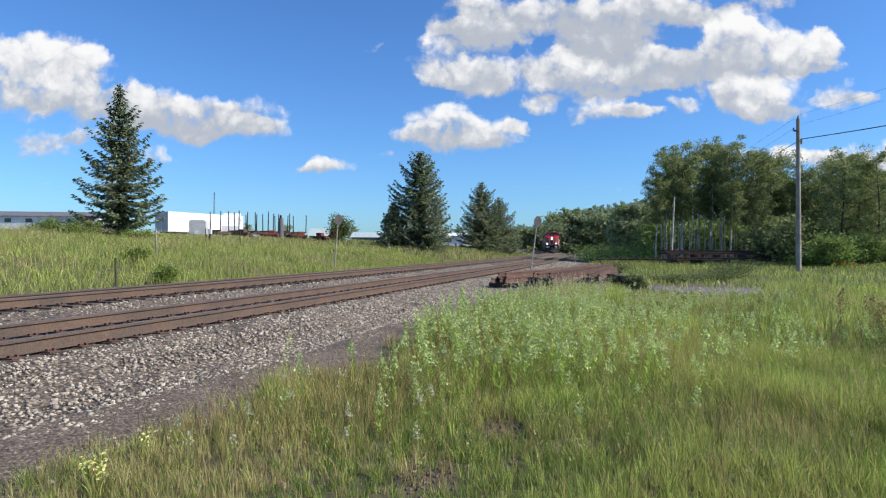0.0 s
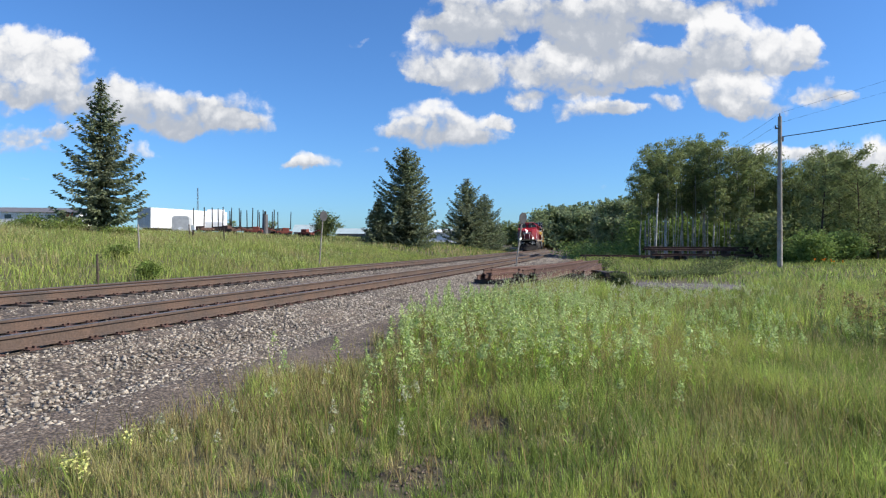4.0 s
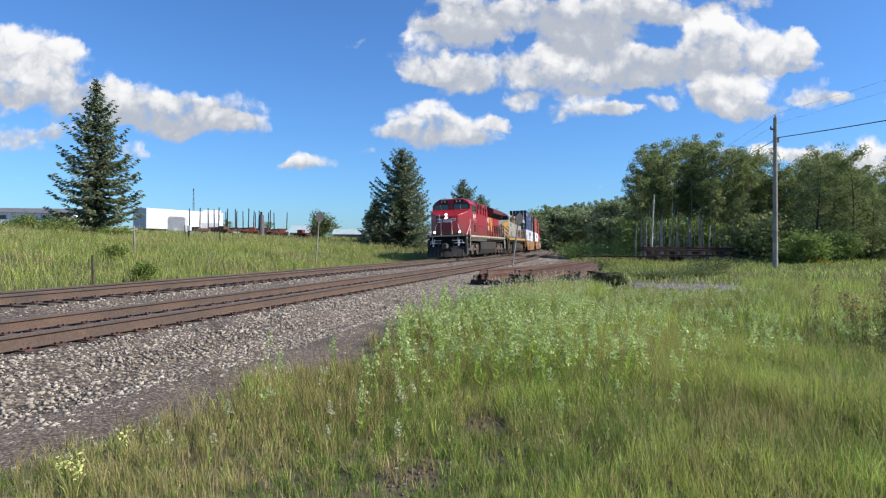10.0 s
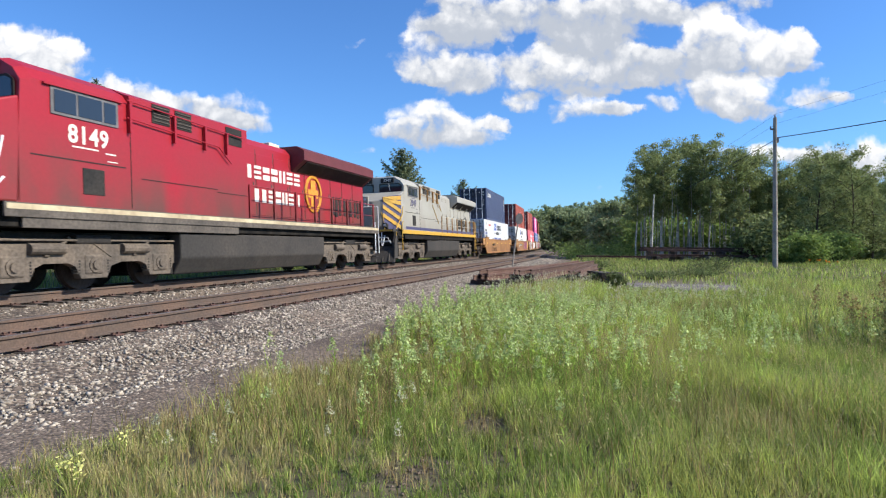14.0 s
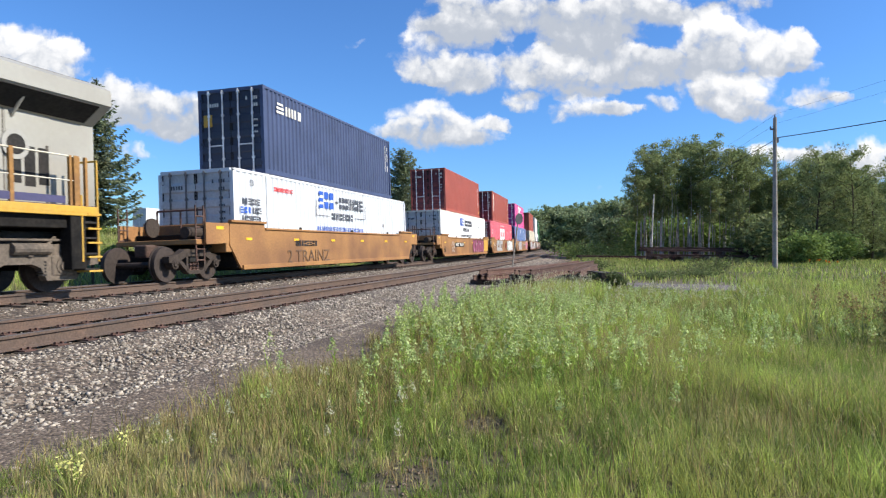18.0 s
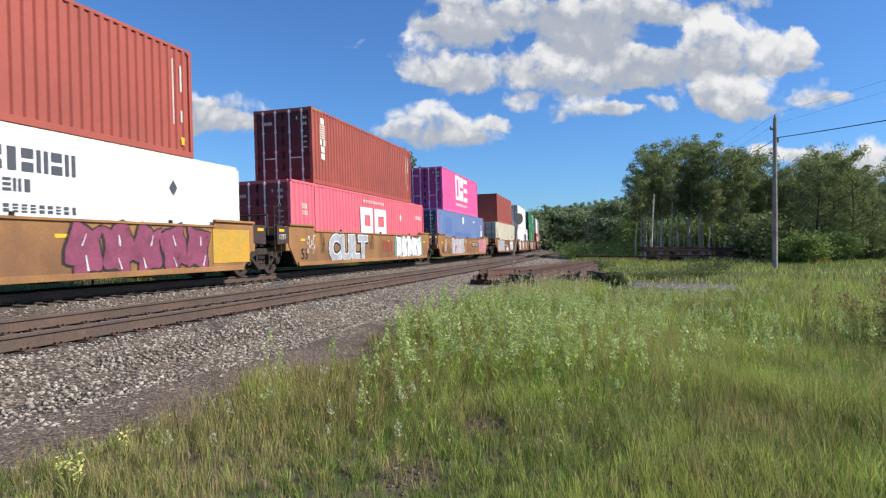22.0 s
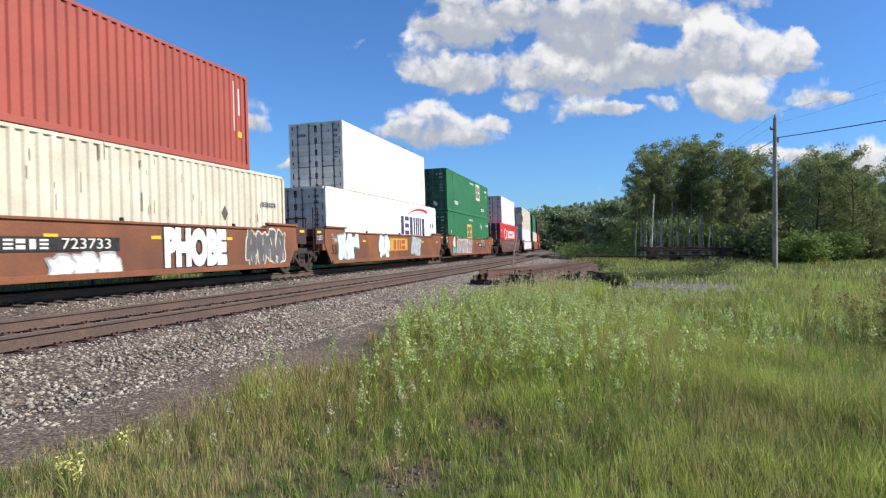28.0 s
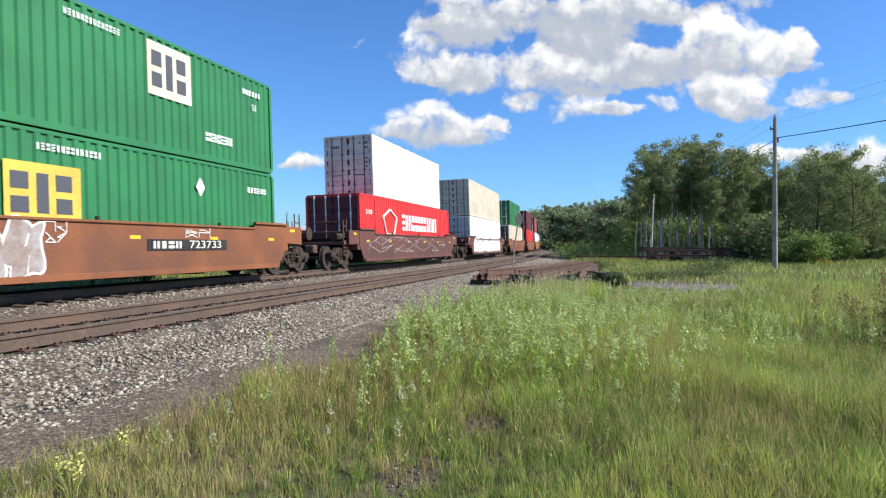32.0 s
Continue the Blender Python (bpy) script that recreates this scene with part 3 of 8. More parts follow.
bs = list(np.arange(-40, 40, 0.5)) + list(np.arange(40, 260, 4.0))
bl = []
for (l0, z0), (l1, z1) in zip(PROFILE, PROFILE[1:]):
    k = max(1, round((l0 - l1) / 0.3))
    bl += [(l0 + (l1 - l0) * i / k, z0 + (z1 - z0) * i / k) for i in range(k)]
bl.append(PROFILE[-1])


def bed(l):
    return float(np.interp(-l, [-p for p, _ in PROFILE], [q for _, q in PROFILE]))


bv = [on_line(s, l + (0.5 * noise.noise((s * 0.35, 0, 5)) * step(-l, 7.5, 9.6)), z + 0.03 * noise.noise((s * 1.3, l * 1.3, 0)) * (1 if -9 < l < 3 else 0)) for s in bs for l, z in bl]
n = len(bl)
bf = [(j * n + i, j * n + i + 1, (j + 1) * n + i + 1, (j + 1) * n + i) for j in range(len(bs) - 1) for i in range(n - 1)]
ballast = mesh_object("ballast_bed", bv, [f[::-1] for f in bf], "gravel", True)
tagged(ballast, "grey gravel ballast bed with a dark earthy verge", "ballast", kind="structure")

# a strip of trodden black earth between the stones and the grass
vs_ = np.arange(-24, 30, 0.35)
vl = np.linspace(-7.45, -9.9, 12)
vv = [on_line(s, l + 0.55 * noise.noise((s * 0.30, l * 0.2, 9)) * (1 if i in (0, 11) else 0.5), bed(l) + 0.016 + 0.014 * noise.noise((s * 2.1, l * 2.1, 4)) - (0.045 if i in (0, 11) else 0.0)) for s in vs_ for i, l in enumerate(vl)]
vf = [(j * 12 + i + 1, j * 12 + i, (j + 1) * 12 + i, (j + 1) * 12 + i + 1) for j in range(len(vs_) - 1) for i in range(11)]
verge = mesh_object("earth_verge", vv, vf, "mud", True)
tagged(verge, "trodden dark brown earth with crushed stone beside the ballast", "ground", kind="structure")

# ---- tracks ----
RAIL_OUTLINE = [(-0.076, 0), (0.076, 0), (0.076, 0.012), (0.012, 0.034), (0.009, 0.135), (0.037, 0.148), (0.037, 0.182), (0.028, 0.188), (-0.028, 0.188), (-0.037, 0.182), (-0.037, 0.148), (-0.009, 0.135), (-0.012, 0.034), (-0.076, 0.012)]


def rail_run(name, off, top, s0, s1, gap, parent):
    ss = np.arange(s0, s1 + 0.01, gap)
    verts, faces, k = [], [], len(RAIL_OUTLINE)
    for s in ss:
        for p, q in RAIL_OUTLINE:
            verts.append(on_line(s, off - p, top - 0.188 + q))
    for j in range(len(ss) - 1):
        for i in range(k):
            faces.append((j * k + i, (j + 1) * k + i, (j + 1) * k + (i + 1) % k, j * k + (i + 1) % k))
    ob = mesh_object(name, verts, faces, "rail_web", False, parent)
    ob.data.materials.append(MAT["rail_head"])
    for f in ob.data.polygons:
        if f.index % k in (6, 7, 8):
            f.material_index = 1
    return ob


def tie_mesh():
    bm = bmesh.new()
    box(bm, -0.115, 0.115, -1.3, 1.3, -0.17, 0.0, 0.012)
    me = bpy.data.meshes.new("tie")
    bm.to_mesh(me)
    bm.free()
    me.materials.append(MAT["tie"])
    return me


def plate_mesh():
    bm = bmesh.new()
    box(bm, -0.09, 0.09, -0.19, 0.19, 0.0, 0.016)
    for y in (-0.10, 0.10):
        for x in (-0.05, 0.05):
            box(bm, x - 0.012, x + 0.012, y - 0.02, y + 0.02, 0.012, 0.045)
    me = bpy.data.meshes.new("tie_plate")
    bm.to_mesh(me)
    bm.free()
    me.materials.append(MAT["rust"])
    return me


def track(name, off, top, lean, label):
    t = thing(name, None, label, "railway track", kind="structure")
    rail_run("rail", off + GAUGE / 2, top + lean * GAUGE / 2, -45, 230, 2.0, t)
    rail_run("rail", off - GAUGE / 2, top - lean * GAUGE / 2, -45, 230, 2.0, t)
    tm, pm = TIE, PLATE
    s, i = -18.0, 0
    while s < 62:
        a = HEAD + CURVE * s
        m = Matrix.Translation(on_line(s, off, top - 0.214)) @ Matrix.Rotation(a + random.uniform(-0.02, 0.02), 4, "Z") @ Matrix.Rotation(lean, 4, "X")
        tie = new("tie", tm)
        tie.parent, tie.matrix_basis = t, m
        if s < 30:
            for side in (1, -1):
                p = new("tie_plate", pm)
                p.parent, p.matrix_basis = t, m @ Matrix.Translation((0, side * GAUGE / 2, 0.002))
        s += 0.5 + random.uniform(-0.03, 0.03)
    return t


TIE, PLATE = tie_mesh(), plate_mesh()
track("main_track", 0.0, RAIL_Z, LEAN, "main railway track with rusty rails on dark wooden ties")
track("siding_track", SIDING, SIDING_Z, 0.0, "siding track with rusty rails on weathered wooden ties")

# ---- trees ----
GX, GY = np.array(gx), np.array(gy)
GZ = np.array([v[2] for v in gv]).reshape(len(gy), len(gx))


def land(xs, ys):
    """Heights of the ground sheet at many points."""
    xs, ys = np.asarray(xs, float), np.asarray(ys, float)
    i = np.clip(np.searchsorted(GX, xs) - 1, 0, len(GX) - 2)
    j = np.clip(np.searchsorted(GY, ys) - 1, 0, len(GY) - 2)
    a, b = (xs - GX[i]) / (GX[i + 1] - GX[i]), (ys - GY[j]) / (GY[j + 1] - GY[j])
    return (GZ[j, i] * (1 - a) + GZ[j, i + 1] * a) * (1 - b) + (GZ[j + 1, i] * (1 - a) + GZ[j + 1, i + 1] * a) * b


def standing(x, y, turn=0.0, scale=1.0, sink=0.0):
    return Matrix.LocRotScale((x, y, float(land(x, y)) - sink), Euler((0, 0, turn)), (scale, scale, scale))


def quads_mesh(name, quads, mat, tri=False):
    """A mesh of loose faces from an array (n, 3 or 4, 3)."""
    q = np.asarray(quads, float)
    n, k = q.shape[0], q.shape[1]
    me = bpy.data.meshes.new(name)
    me.vertices.add(n * k), me.loops.add(n * k), me.polygons.add(n)
    me.vertices.foreach_set("co", q.reshape(-1))
    me.loops.foreach_set("vertex_index", np.arange(n * k, dtype=np.int32))
    me.polygons.foreach_set("loop_start", np.arange(0, n * k, k, dtype=np.int32))
    me.polygons.foreach_set("loop_total", np.full(n, k, dtype=np.int32))
    me.materials.append(MAT[mat])
    me.update(calc_edges=True)
    return me


def leaves(rng, centres, size, flat=0.5):
    """Leaf-shaped quads at the centres, turned at random."""
    n = len(centres)
    a = rng.normal(size=(n, 3))
    a[:, 2] *= flat
    a /= np.linalg.norm(a, axis=1)[:, None]
    b = np.cross(a, rng.normal(size=(n, 3)))
    b /= np.linalg.norm(b, axis=1)[:, None] + 1e-9
    s = (size * rng.uniform(0.6, 1.4, n))[:, None]
    return np.stack([centres - a * s, centres + b * s * 0.55, centres + a * s, centres - b * s * 0.55], 1)


def trunk(bm, points, r0, r1, seg=8):
    for i in range(len(points) - 1):
        f0, f1 = i / (len(points) - 1), (i + 1) / (len(points) - 1)
        tube(bm, points[i], points[i + 1], r0 + (r1 - r0) * f0, r0 + (r1 - r0) * f1, seg)


def spruce(seed, height, reach, full=1.0, label="", needle="needle", open_low=0.02, taper=0.85, gap=0.031, full_at=1.0):
    """A conifer: trunk, whorls of drooping boughs, each with hanging sprays of needles."""
    rng = np.random.default_rng(seed)
    t = thing("spruce_tree", None, label, "tree", "conifers along the railway")
    bm = bmesh.new()
    trunk(bm, [Vector((0.05 * math.sin(i), 0.05 * math.cos(i * 1.3), height * i / 8)) for i in range(9)], 0.17, 0.02)
    part("trunk", bm, "bark", t)
    limb = bmesh.new()
    sprays = []
    z = height * open_low + 0.25
    while z < height - 0.15:
        f = (z / height)
        span = reach * (min(1.0, (1 - f) / full_at) ** taper) * (0.80 + 0.20 * min(1, f / 0.14)) + 0.04
        count = int((5 + 6 * (1 - f)) * full) + 2
        ph = rng.uniform(0, 6.28)
        for i in range(count):
            if rng.random() < 0.18:
                continue
            ang = ph + i * 2 * math.pi / count + rng.normal(0, 0.22)
            ln = span * rng.uniform(0.62, 1.14) * (1 + 0.18 * math.sin(3 * ang + seed))
            drop, lift = 0.10 + 0.30 * (1 - f), 0.62 * f
            n = max(4, int(ln / 0.16))
            us = (np.arange(n) + 0.5) / n
            px = np.cos(ang) * ln * us
            py = np.sin(ang) * ln * us
            pz = z + rng.normal(0, 0.05) + ln * (lift * us - drop * us * 1.5 + 0.42 * us ** 3)
            mid = np.stack([px, py, pz], 1)
            tube(limb, (0, 0, z), tuple(mid[n // 2]), 0.02 + 0.012 * (1 - f), 0.01, 4)
            side = np.array([-math.sin(ang), math.cos(ang), 0])
            out = np.array([math.cos(ang), math.sin(ang), -0.12])
            for k in range(n):
                wide = 0.46 * ln * (1 - us[k]) ** 0.6 * min(1, us[k] * 4 + 0.3) * 0.55 + 0.07
                m = 7 if ln > 0.8 else 4
                offs = rng.uniform(-1, 1, m)
                c = mid[k] + side * (offs * wide)[:, None] + rng.normal(0, 0.045, (m, 3)) - np.array([0, 0, 1.0]) * (np.abs(rng.normal(0, 0.07, m)) + 0.10 * np.abs(offs) * wide)[:, None]
                d = out * 0.8 + side * (offs * 0.9)[:, None] + rng.normal(0, 0.25, (m, 3)) + np.array([0, 0, -0.18])
                d /= np.linalg.norm(d, axis=1)[:, None]
                w = np.cross(d, np.array([0, 0, 1.0]) + rng.normal(0, 0.6, (m, 3)))
                w /= np.linalg.norm(w, axis=1)[:, None]
                s = rng.uniform(0.12, 0.25, m)[:, None] * min(1.0, 0.35 + ln)
                sprays.append(np.stack([c - d * s * 0.7, c + w * s * 0.34, c + d * s, c - w * s * 0.34], 1))
        z += height * gap * rng.uniform(0.8, 1.25)
    tagged(part("bough_work", limb, "bark", t), kind="stuff")
    q = np.concatenate(sprays)
    crown = new("crown", quads_mesh("crown", q, needle))
    crown.parent = t
    return t


def leafage(rng, centres, middles, size):
    """Leaf quads at the centres that face away from the middle of their clump."""
    n = len(centres)
    out = centres - middles
    out /= np.linalg.norm(out, axis=1)[:, None] + 1e-9
    out += rng.normal(0, 0.55, (n, 3)) + np.array([0, 0, 0.35])
    a = np.cross(out, rng.normal(size=(n, 3)))
    a /= np.linalg.norm(a, axis=1)[:, None] + 1e-9
    b = np.cross(out, a)
    b /= np.linalg.norm(b, axis=1)[:, None] + 1e-9
    s = (size * rng.uniform(0.6, 1.4, n))[:, None]
    return np.stack([centres - a * s, centres + b * s * 0.6, centres + a * s, centres - b * s * 0.6], 1)


def aspen(seed, height, spread_, leaf="leaf", pale=True, n_leaf=9500, bare=0.38, label="", category="tree", group="trees of the wood", size=0.088):
    """A slim broad-leaved tree: bent trunk, limbs, and clumps of small leaves with gaps."""
    rng = np.random.default_rng(seed)
    t = thing("aspen_tree", None, label, category, group)
    bm = bmesh.new()
    pts = [Vector((0.25 * math.sin(seed + i * 0.7) * i / 8, 0.25 * math.cos(seed * 2 + i * 0.6) * i / 8, height * 0.94 * i / 8)) for i in range(9)]
    trunk(bm, pts, 0.07 + height * 0.005, 0.025, 7)
    part("trunk", bm, "birch" if pale else "bark", t)
    limb, centres, middles = bmesh.new(), [], []
    n = 34
    for i in range(n):
        f = bare + (1 - bare) * (i + rng.random()) / n
        base = pts[min(7, int(f * 8))].lerp(pts[min(8, int(f * 8) + 1)], f * 8 % 1)
        ang = i * 2.4 + rng.normal(0, 0.3)
        ln = spread_ * (0.30 + 0.85 * math.sin(math.pi * min(1, max(0.08, (f - bare) / (1.08 - bare)))) ** 0.7) * rng.uniform(0.5, 1.15)
        end = base + Vector((math.cos(ang) * ln, math.sin(ang) * ln, ln * rng.uniform(0.35, 0.9)))
        tube(limb, base, end, 0.03, 0.008, 4)
        for k in range(3):
            p = np.array(base.lerp(end, 0.45 + 0.6 * k / 2)) + rng.normal(0, 0.12, 3)
            m = int(n_leaf / n / 3)
            r = (0.34 + 0.13 * ln) * rng.uniform(0.65, 1.25)
            d = rng.normal(size=(m, 3))
            d *= (r * rng.uniform(0.45, 1.08, m) / np.linalg.norm(d, axis=1))[:, None]
            centres.append(p + d * np.array([1.15, 1.15, 0.78]))
            middles.append(np.repeat((p - np.array([0, 0, r * 0.4]))[None], m, 0))
    part("branchwork", limb, "bark", t)
    crown = new("crown", quads_mesh("crown", leafage(rng, np.concatenate(centres), np.concatenate(middles), size), leaf))
    crown.parent = t
    return t


def shrub(seed, wide, high, leaf, n_leaf, label, size=0.1):
    rng = np.random.default_rng(seed)
    t = thing("shrub", None, label, "shrub", "shrubs")
    bm = bmesh.new()
    centres = []
    for i in range(16):
        ang = i * 2.4
        f = rng.uniform(0.15, 1)
        tip = Vector((math.cos(ang) * wide * 0.45 * f, math.sin(ang) * wide * 0.45 * f, high * rng.uniform(0.45, 0.95) * (1.1 - 0.35 * f)))
        tube(bm, (tip.x * 0.15, tip.y * 0.15, 0), tip, 0.025, 0.008, 5)
        for k in range(3):
            p = np.array(tip) * (0.5 + 0.25 * k)
            centres.append(p + rng.normal(0, 1, (n_leaf // 48, 3)) * np.array([wide, wide, high]) * 0.10)
    part("branchwork", bm, "bark", t)
    c = np.concatenate(centres)
    c[:, 2] = np.abs(c[:, 2])
    crown = new("crown", quads_mesh("crown", leaves(rng, c, size), leaf))
    crown.parent = t
    return t


s1 = spruce(3, 11.6, 2.85, 1.2, "tall blue-green spruce standing in the grass field", gap=0.033, full_at=0.66, taper=0.9)
s1.matrix_basis = standing(-25.6, 48.0, 0.4)
s2 = spruce(8, 11.4, 3.9, 1.9, "dense dark pine by the far side of the tracks", taper=0.62, full_at=0.75, gap=0.036)
s2.matrix_basis = standing(-4.75, 75.0, 1.0)
s3 = spruce(12, 5.4, 2.3, 1.2, "small dark fir beside a taller pine")
s3.matrix_basis = standing(-7.7, 73.5, 2.0)
s4 = spruce(21, 10.9, 5.6, 1.3, "dark conical spruce close to the railway curve", taper=0.85)
s4.matrix_basis = standing(3.1, 101.0, 0.0)
s5 = copy_thing(s4, standing(6.0, 105.0, 2.2, 0.84))
s5["label"] = "slightly lower dark spruce behind another spruce"

KINDS = [aspen(31, 12.4, 2.0, "leaf", True, 9500, 0.46, "tall aspen with a pale trunk in the wood"),
         aspen(32, 11.6, 2.2, "leaf", True, 9500, 0.42, "aspen with a loose rounded crown in the wood"),
         aspen(33, 12.0, 1.8, "leaf", True, 9500, 0.48, "slim dark aspen in the wood"),
         aspen(34, 9.0, 2.3, "leaf_dark", False, 9000, 0.02, "bushy dark broad-leaved tree at the wood's edge"),
         aspen(35, 11.0, 2.4, "leaf", False, 9500, 0.06, "broad-leaved tree with a full crown in the wood"),
         aspen(36, 10.0, 2.5, "leaf_hazed", False, 3600, 0.05, "distant tree of the far wood, haze put into its leaf colour", size=0.19),
         aspen(37, 11.0, 2.3, "leaf_hazed", False, 3600, 0.12, "distant darker tree of the far wood", size=0.19)]
KIND_HEIGHT = [12.4, 11.6, 12.0, 9.0, 11.0, 10.0, 11.0]
used = set()


def plant(kind, x, y, height):
    m = standing(x, y, random.uniform(0, 6.28), height / KIND_HEIGHT[kind])
    if kind in used:
        copy_thing(KINDS[kind], m)
    else:
        used.add(kind)
        KINDS[kind].matrix_basis = m


# the wood right of the line: its skyline rises from its edge and dips between crowns
SKYLINE = [(0.270, 7.4), (0.292, 9.3), (0.318, 12.7), (0.361, 13.4), (0.404, 13.7), (0.42, 12.5), (0.457, 12.8), (0.49, 12.2), (0.517, 11.9), (0.543, 10.7), (0.569, 13.2), (0.583, 13.3), (0.60, 11.5), (0.626, 12.9), (0.648, 10.2), (0.68, 9.0), (0.76, 8.4)]


def skyline(f):
    return float(np.interp(f, [a for a, _ in SKYLINE], [b for _, b in SKYLINE]))


for row, (d, n, lo) in enumerate(((69, 19, 0.285), (77, 16, 0.30))):
    for i in range(n):
        f = lo + (0.74 - lo) * (i + random.uniform(0.1, 0.9)) / n
        y = d + random.uniform(-2.5, 2.5)
        h = skyline(f) * y / 72 * random.uniform(0.86, 1.03)
        plant(random.choice((0, 1, 2)) if f < 0.5 else random.choice((0, 1, 4, 4)), f * y, y, h)
for i in range(12):
    f = 0.45 + 0.29 * (i + random.random()) / 12
    y = random.uniform(60, 66)
    plant(3, f * y, y, random.uniform(4.5, 7.5))
for f, y, h in ((0.575, 56, 10.4), (0.628, 55, 10.2), (0.66, 58, 8.6), (0.70, 52, 9.0), (0.60, 60, 9.2)):
    plant(4, f * y, y, h)
# slim pale saplings between the trunks
for i in range(34):
    f = 0.30 + 0.18 * (i + random.random()) / 34
    y = random.uniform(67, 76)
    sap = thing("sapling", standing(f * y, y), "slim pale bare-stemmed sapling among the aspens", "tree", "trees of the wood")
    bm = bmesh.new()
    trunk(bm, [Vector((random.uniform(-0.12, 0.12), 0, 2.2 * k)) for k in range(5)], random.uniform(0.04, 0.065), 0.025, 5)
    part("trunk", bm, "birch", sap)


def thicket(name, leaf, seed, n, f0, f1, y0, y1, top, size, label, base=0.0):
    """The unlit inside of a wood: foliage from the ground up behind its first trees."""
    r = np.random.default_rng(seed)
    m = n // 60
    f, y = r.uniform(f0, f1, m), r.uniform(y0, y1, m)
    z = base + (np.array([top(q) for q in f]) - base) * r.random(m) ** 0.9
    c = np.stack([f * y, y, land(f * y, y) + z], 1)
    c = (c[:, None, :] + r.normal(0, 1, (m, 60, 3)) * np.array([0.95, 0.8, 0.6])).reshape(-1, 3)
    c[:, 2] = np.maximum(c[:, 2], land(c[:, 0], c[:, 1]) + 0.05)
    ob = new(name, quads_mesh(name, leaves(r, c, size), leaf))
    return tagged(ob, label, "wood", kind="stuff")


thicket("wood_interior", "leaf", 71, 26000, 0.285, 0.76, 84, 92, lambda f: skyline(f) * 0.74, 0.26, "dense green foliage deep inside the wood")
thicket("wood_undergrowth", "leaf_lit", 72, 14000, 0.28, 0.50, 80, 87, lambda f: 4.6, 0.20, "dark undergrowth behind the aspen trunks")
thicket("wood_undergrowth", "leaf", 73, 12000, 0.45, 0.76, 58, 68, lambda f: 3.6, 0.20, "leafy undergrowth at the wood's edge")
thicket("track_side_growth", "leaf_lit", 77, 7000, 0.185, 0.30, 68, 98, lambda f: 1.1, 0.13, "low green growth beside the curving tracks")
# the far wood behind the curve, with distance haze put into its leaf colour
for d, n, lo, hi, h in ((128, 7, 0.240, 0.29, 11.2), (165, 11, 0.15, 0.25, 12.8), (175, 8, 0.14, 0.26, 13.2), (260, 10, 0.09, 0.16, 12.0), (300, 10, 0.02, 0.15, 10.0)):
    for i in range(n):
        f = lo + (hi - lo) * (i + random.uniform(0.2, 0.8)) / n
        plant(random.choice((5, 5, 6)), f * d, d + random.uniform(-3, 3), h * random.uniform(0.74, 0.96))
thicket("far_wood", "leaf_hazed", 74, 15000, 0.135, 0.265, 158, 172, lambda f: 9.6, 0.36, "far wood of leafy trees behind the curve")
thicket("far_wood", "leaf", 75, 9000, 0.02, 0.17, 255, 300, lambda f: 8.0, 0.6, "distant hazy wood along the horizon")
thicket("far_wood", "leaf_hazed", 76, 8000, 0.235, 0.30, 124, 134, lambda f: 6.4, 0.34, "far leafy trees beside the wood")

bushes = [(0.560, 50, 4.0, 2.6, "leaf_lit"), (0.605, 52, 4.2, 2.4, "leaf_lit"), (0.525, 53, 2.2, 1.3, "leaf_lit")]
for i, (f, y, w, h, leaf) in enumerate(bushes):
    b = shrub(60 + i, w, h, leaf, 5200, "green leafy shrub at the wood's edge", 0.10)
    b.matrix_basis = standing(f * y, y)
b = shrub(70, 4.0, 3.7, "leaf_dark", 4800, "rounded green bush in front of sheds", 0.12)
b.matrix_basis = standing(-17.1, 91.0)
for i, (x, y, w, h) in enumerate(((6.35, 23.6, 0.9, 0.62), (5.9, 24.6, 0.9, 0.55), (9.6, 29.5, 2.6, 0.42), (12.2, 31.0, 3.0, 0.55), (15.0, 36.0, 4.0, 0.9), (8.6, 37.0, 3.0, 0.8))):
    b = shrub(80 + i, w, h, "leaf_dark", 2000, "low dark weedy bush by the stacked rails", 0.04)
    b.matrix_basis = standing(x, y)
for i, (x, y, w, h) in enumerate(((-28.6, 46.0, 3.6, 1.5), (-26.4, 45.0, 3.0, 1.2), (-30.5, 47.0, 3.0, 1.1), (-22.9, 45.5, 2.4, 0.9), (-10.3, 22.5, 1.0, 0.72), (-13.6, 27.0, 1.0, 0.65))):
    b = shrub(90 + i, w, h, "grass", 2600, "low olive-green shrub in the tall grass", 0.06 if i < 4 else 0.045)
    b.matrix_basis = standing(x, y)
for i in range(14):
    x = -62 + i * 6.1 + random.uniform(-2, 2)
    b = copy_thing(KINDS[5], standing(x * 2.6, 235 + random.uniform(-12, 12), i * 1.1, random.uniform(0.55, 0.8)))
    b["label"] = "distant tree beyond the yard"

# ---- small growth: grass, weeds and stones, too many to count ----
def blades(seed, xs, ys, height, width, bend, zs=None, toward=None):
    """Curved tapering blades as strips of two quads."""
    rng = np.random.default_rng(seed)
    n = len(xs)
    zs = land(xs, ys) if zs is None else zs
    h = height * rng.uniform(0.55, 1.25, n) if np.isscalar(height) else height * rng.uniform(0.7, 1.2, n)
    a, lean = (rng.uniform(0, 6.283, n) if toward is None else toward), np.abs(rng.normal(0, bend, n)) + 0.05
    face = rng.uniform(0, 6.283, n)
    w = width * rng.uniform(0.7, 1.3, n)
    base = np.stack([xs, ys, zs - 0.02], 1)
    wind = np.array([-0.03, 0.0, 0])
    d = np.stack([np.cos(a) * lean, np.sin(a) * lean, np.ones(n)], 1) + wind
    side = np.stack([np.cos(face), np.sin(face), np.zeros(n)], 1) * (w / 2)[:, None]
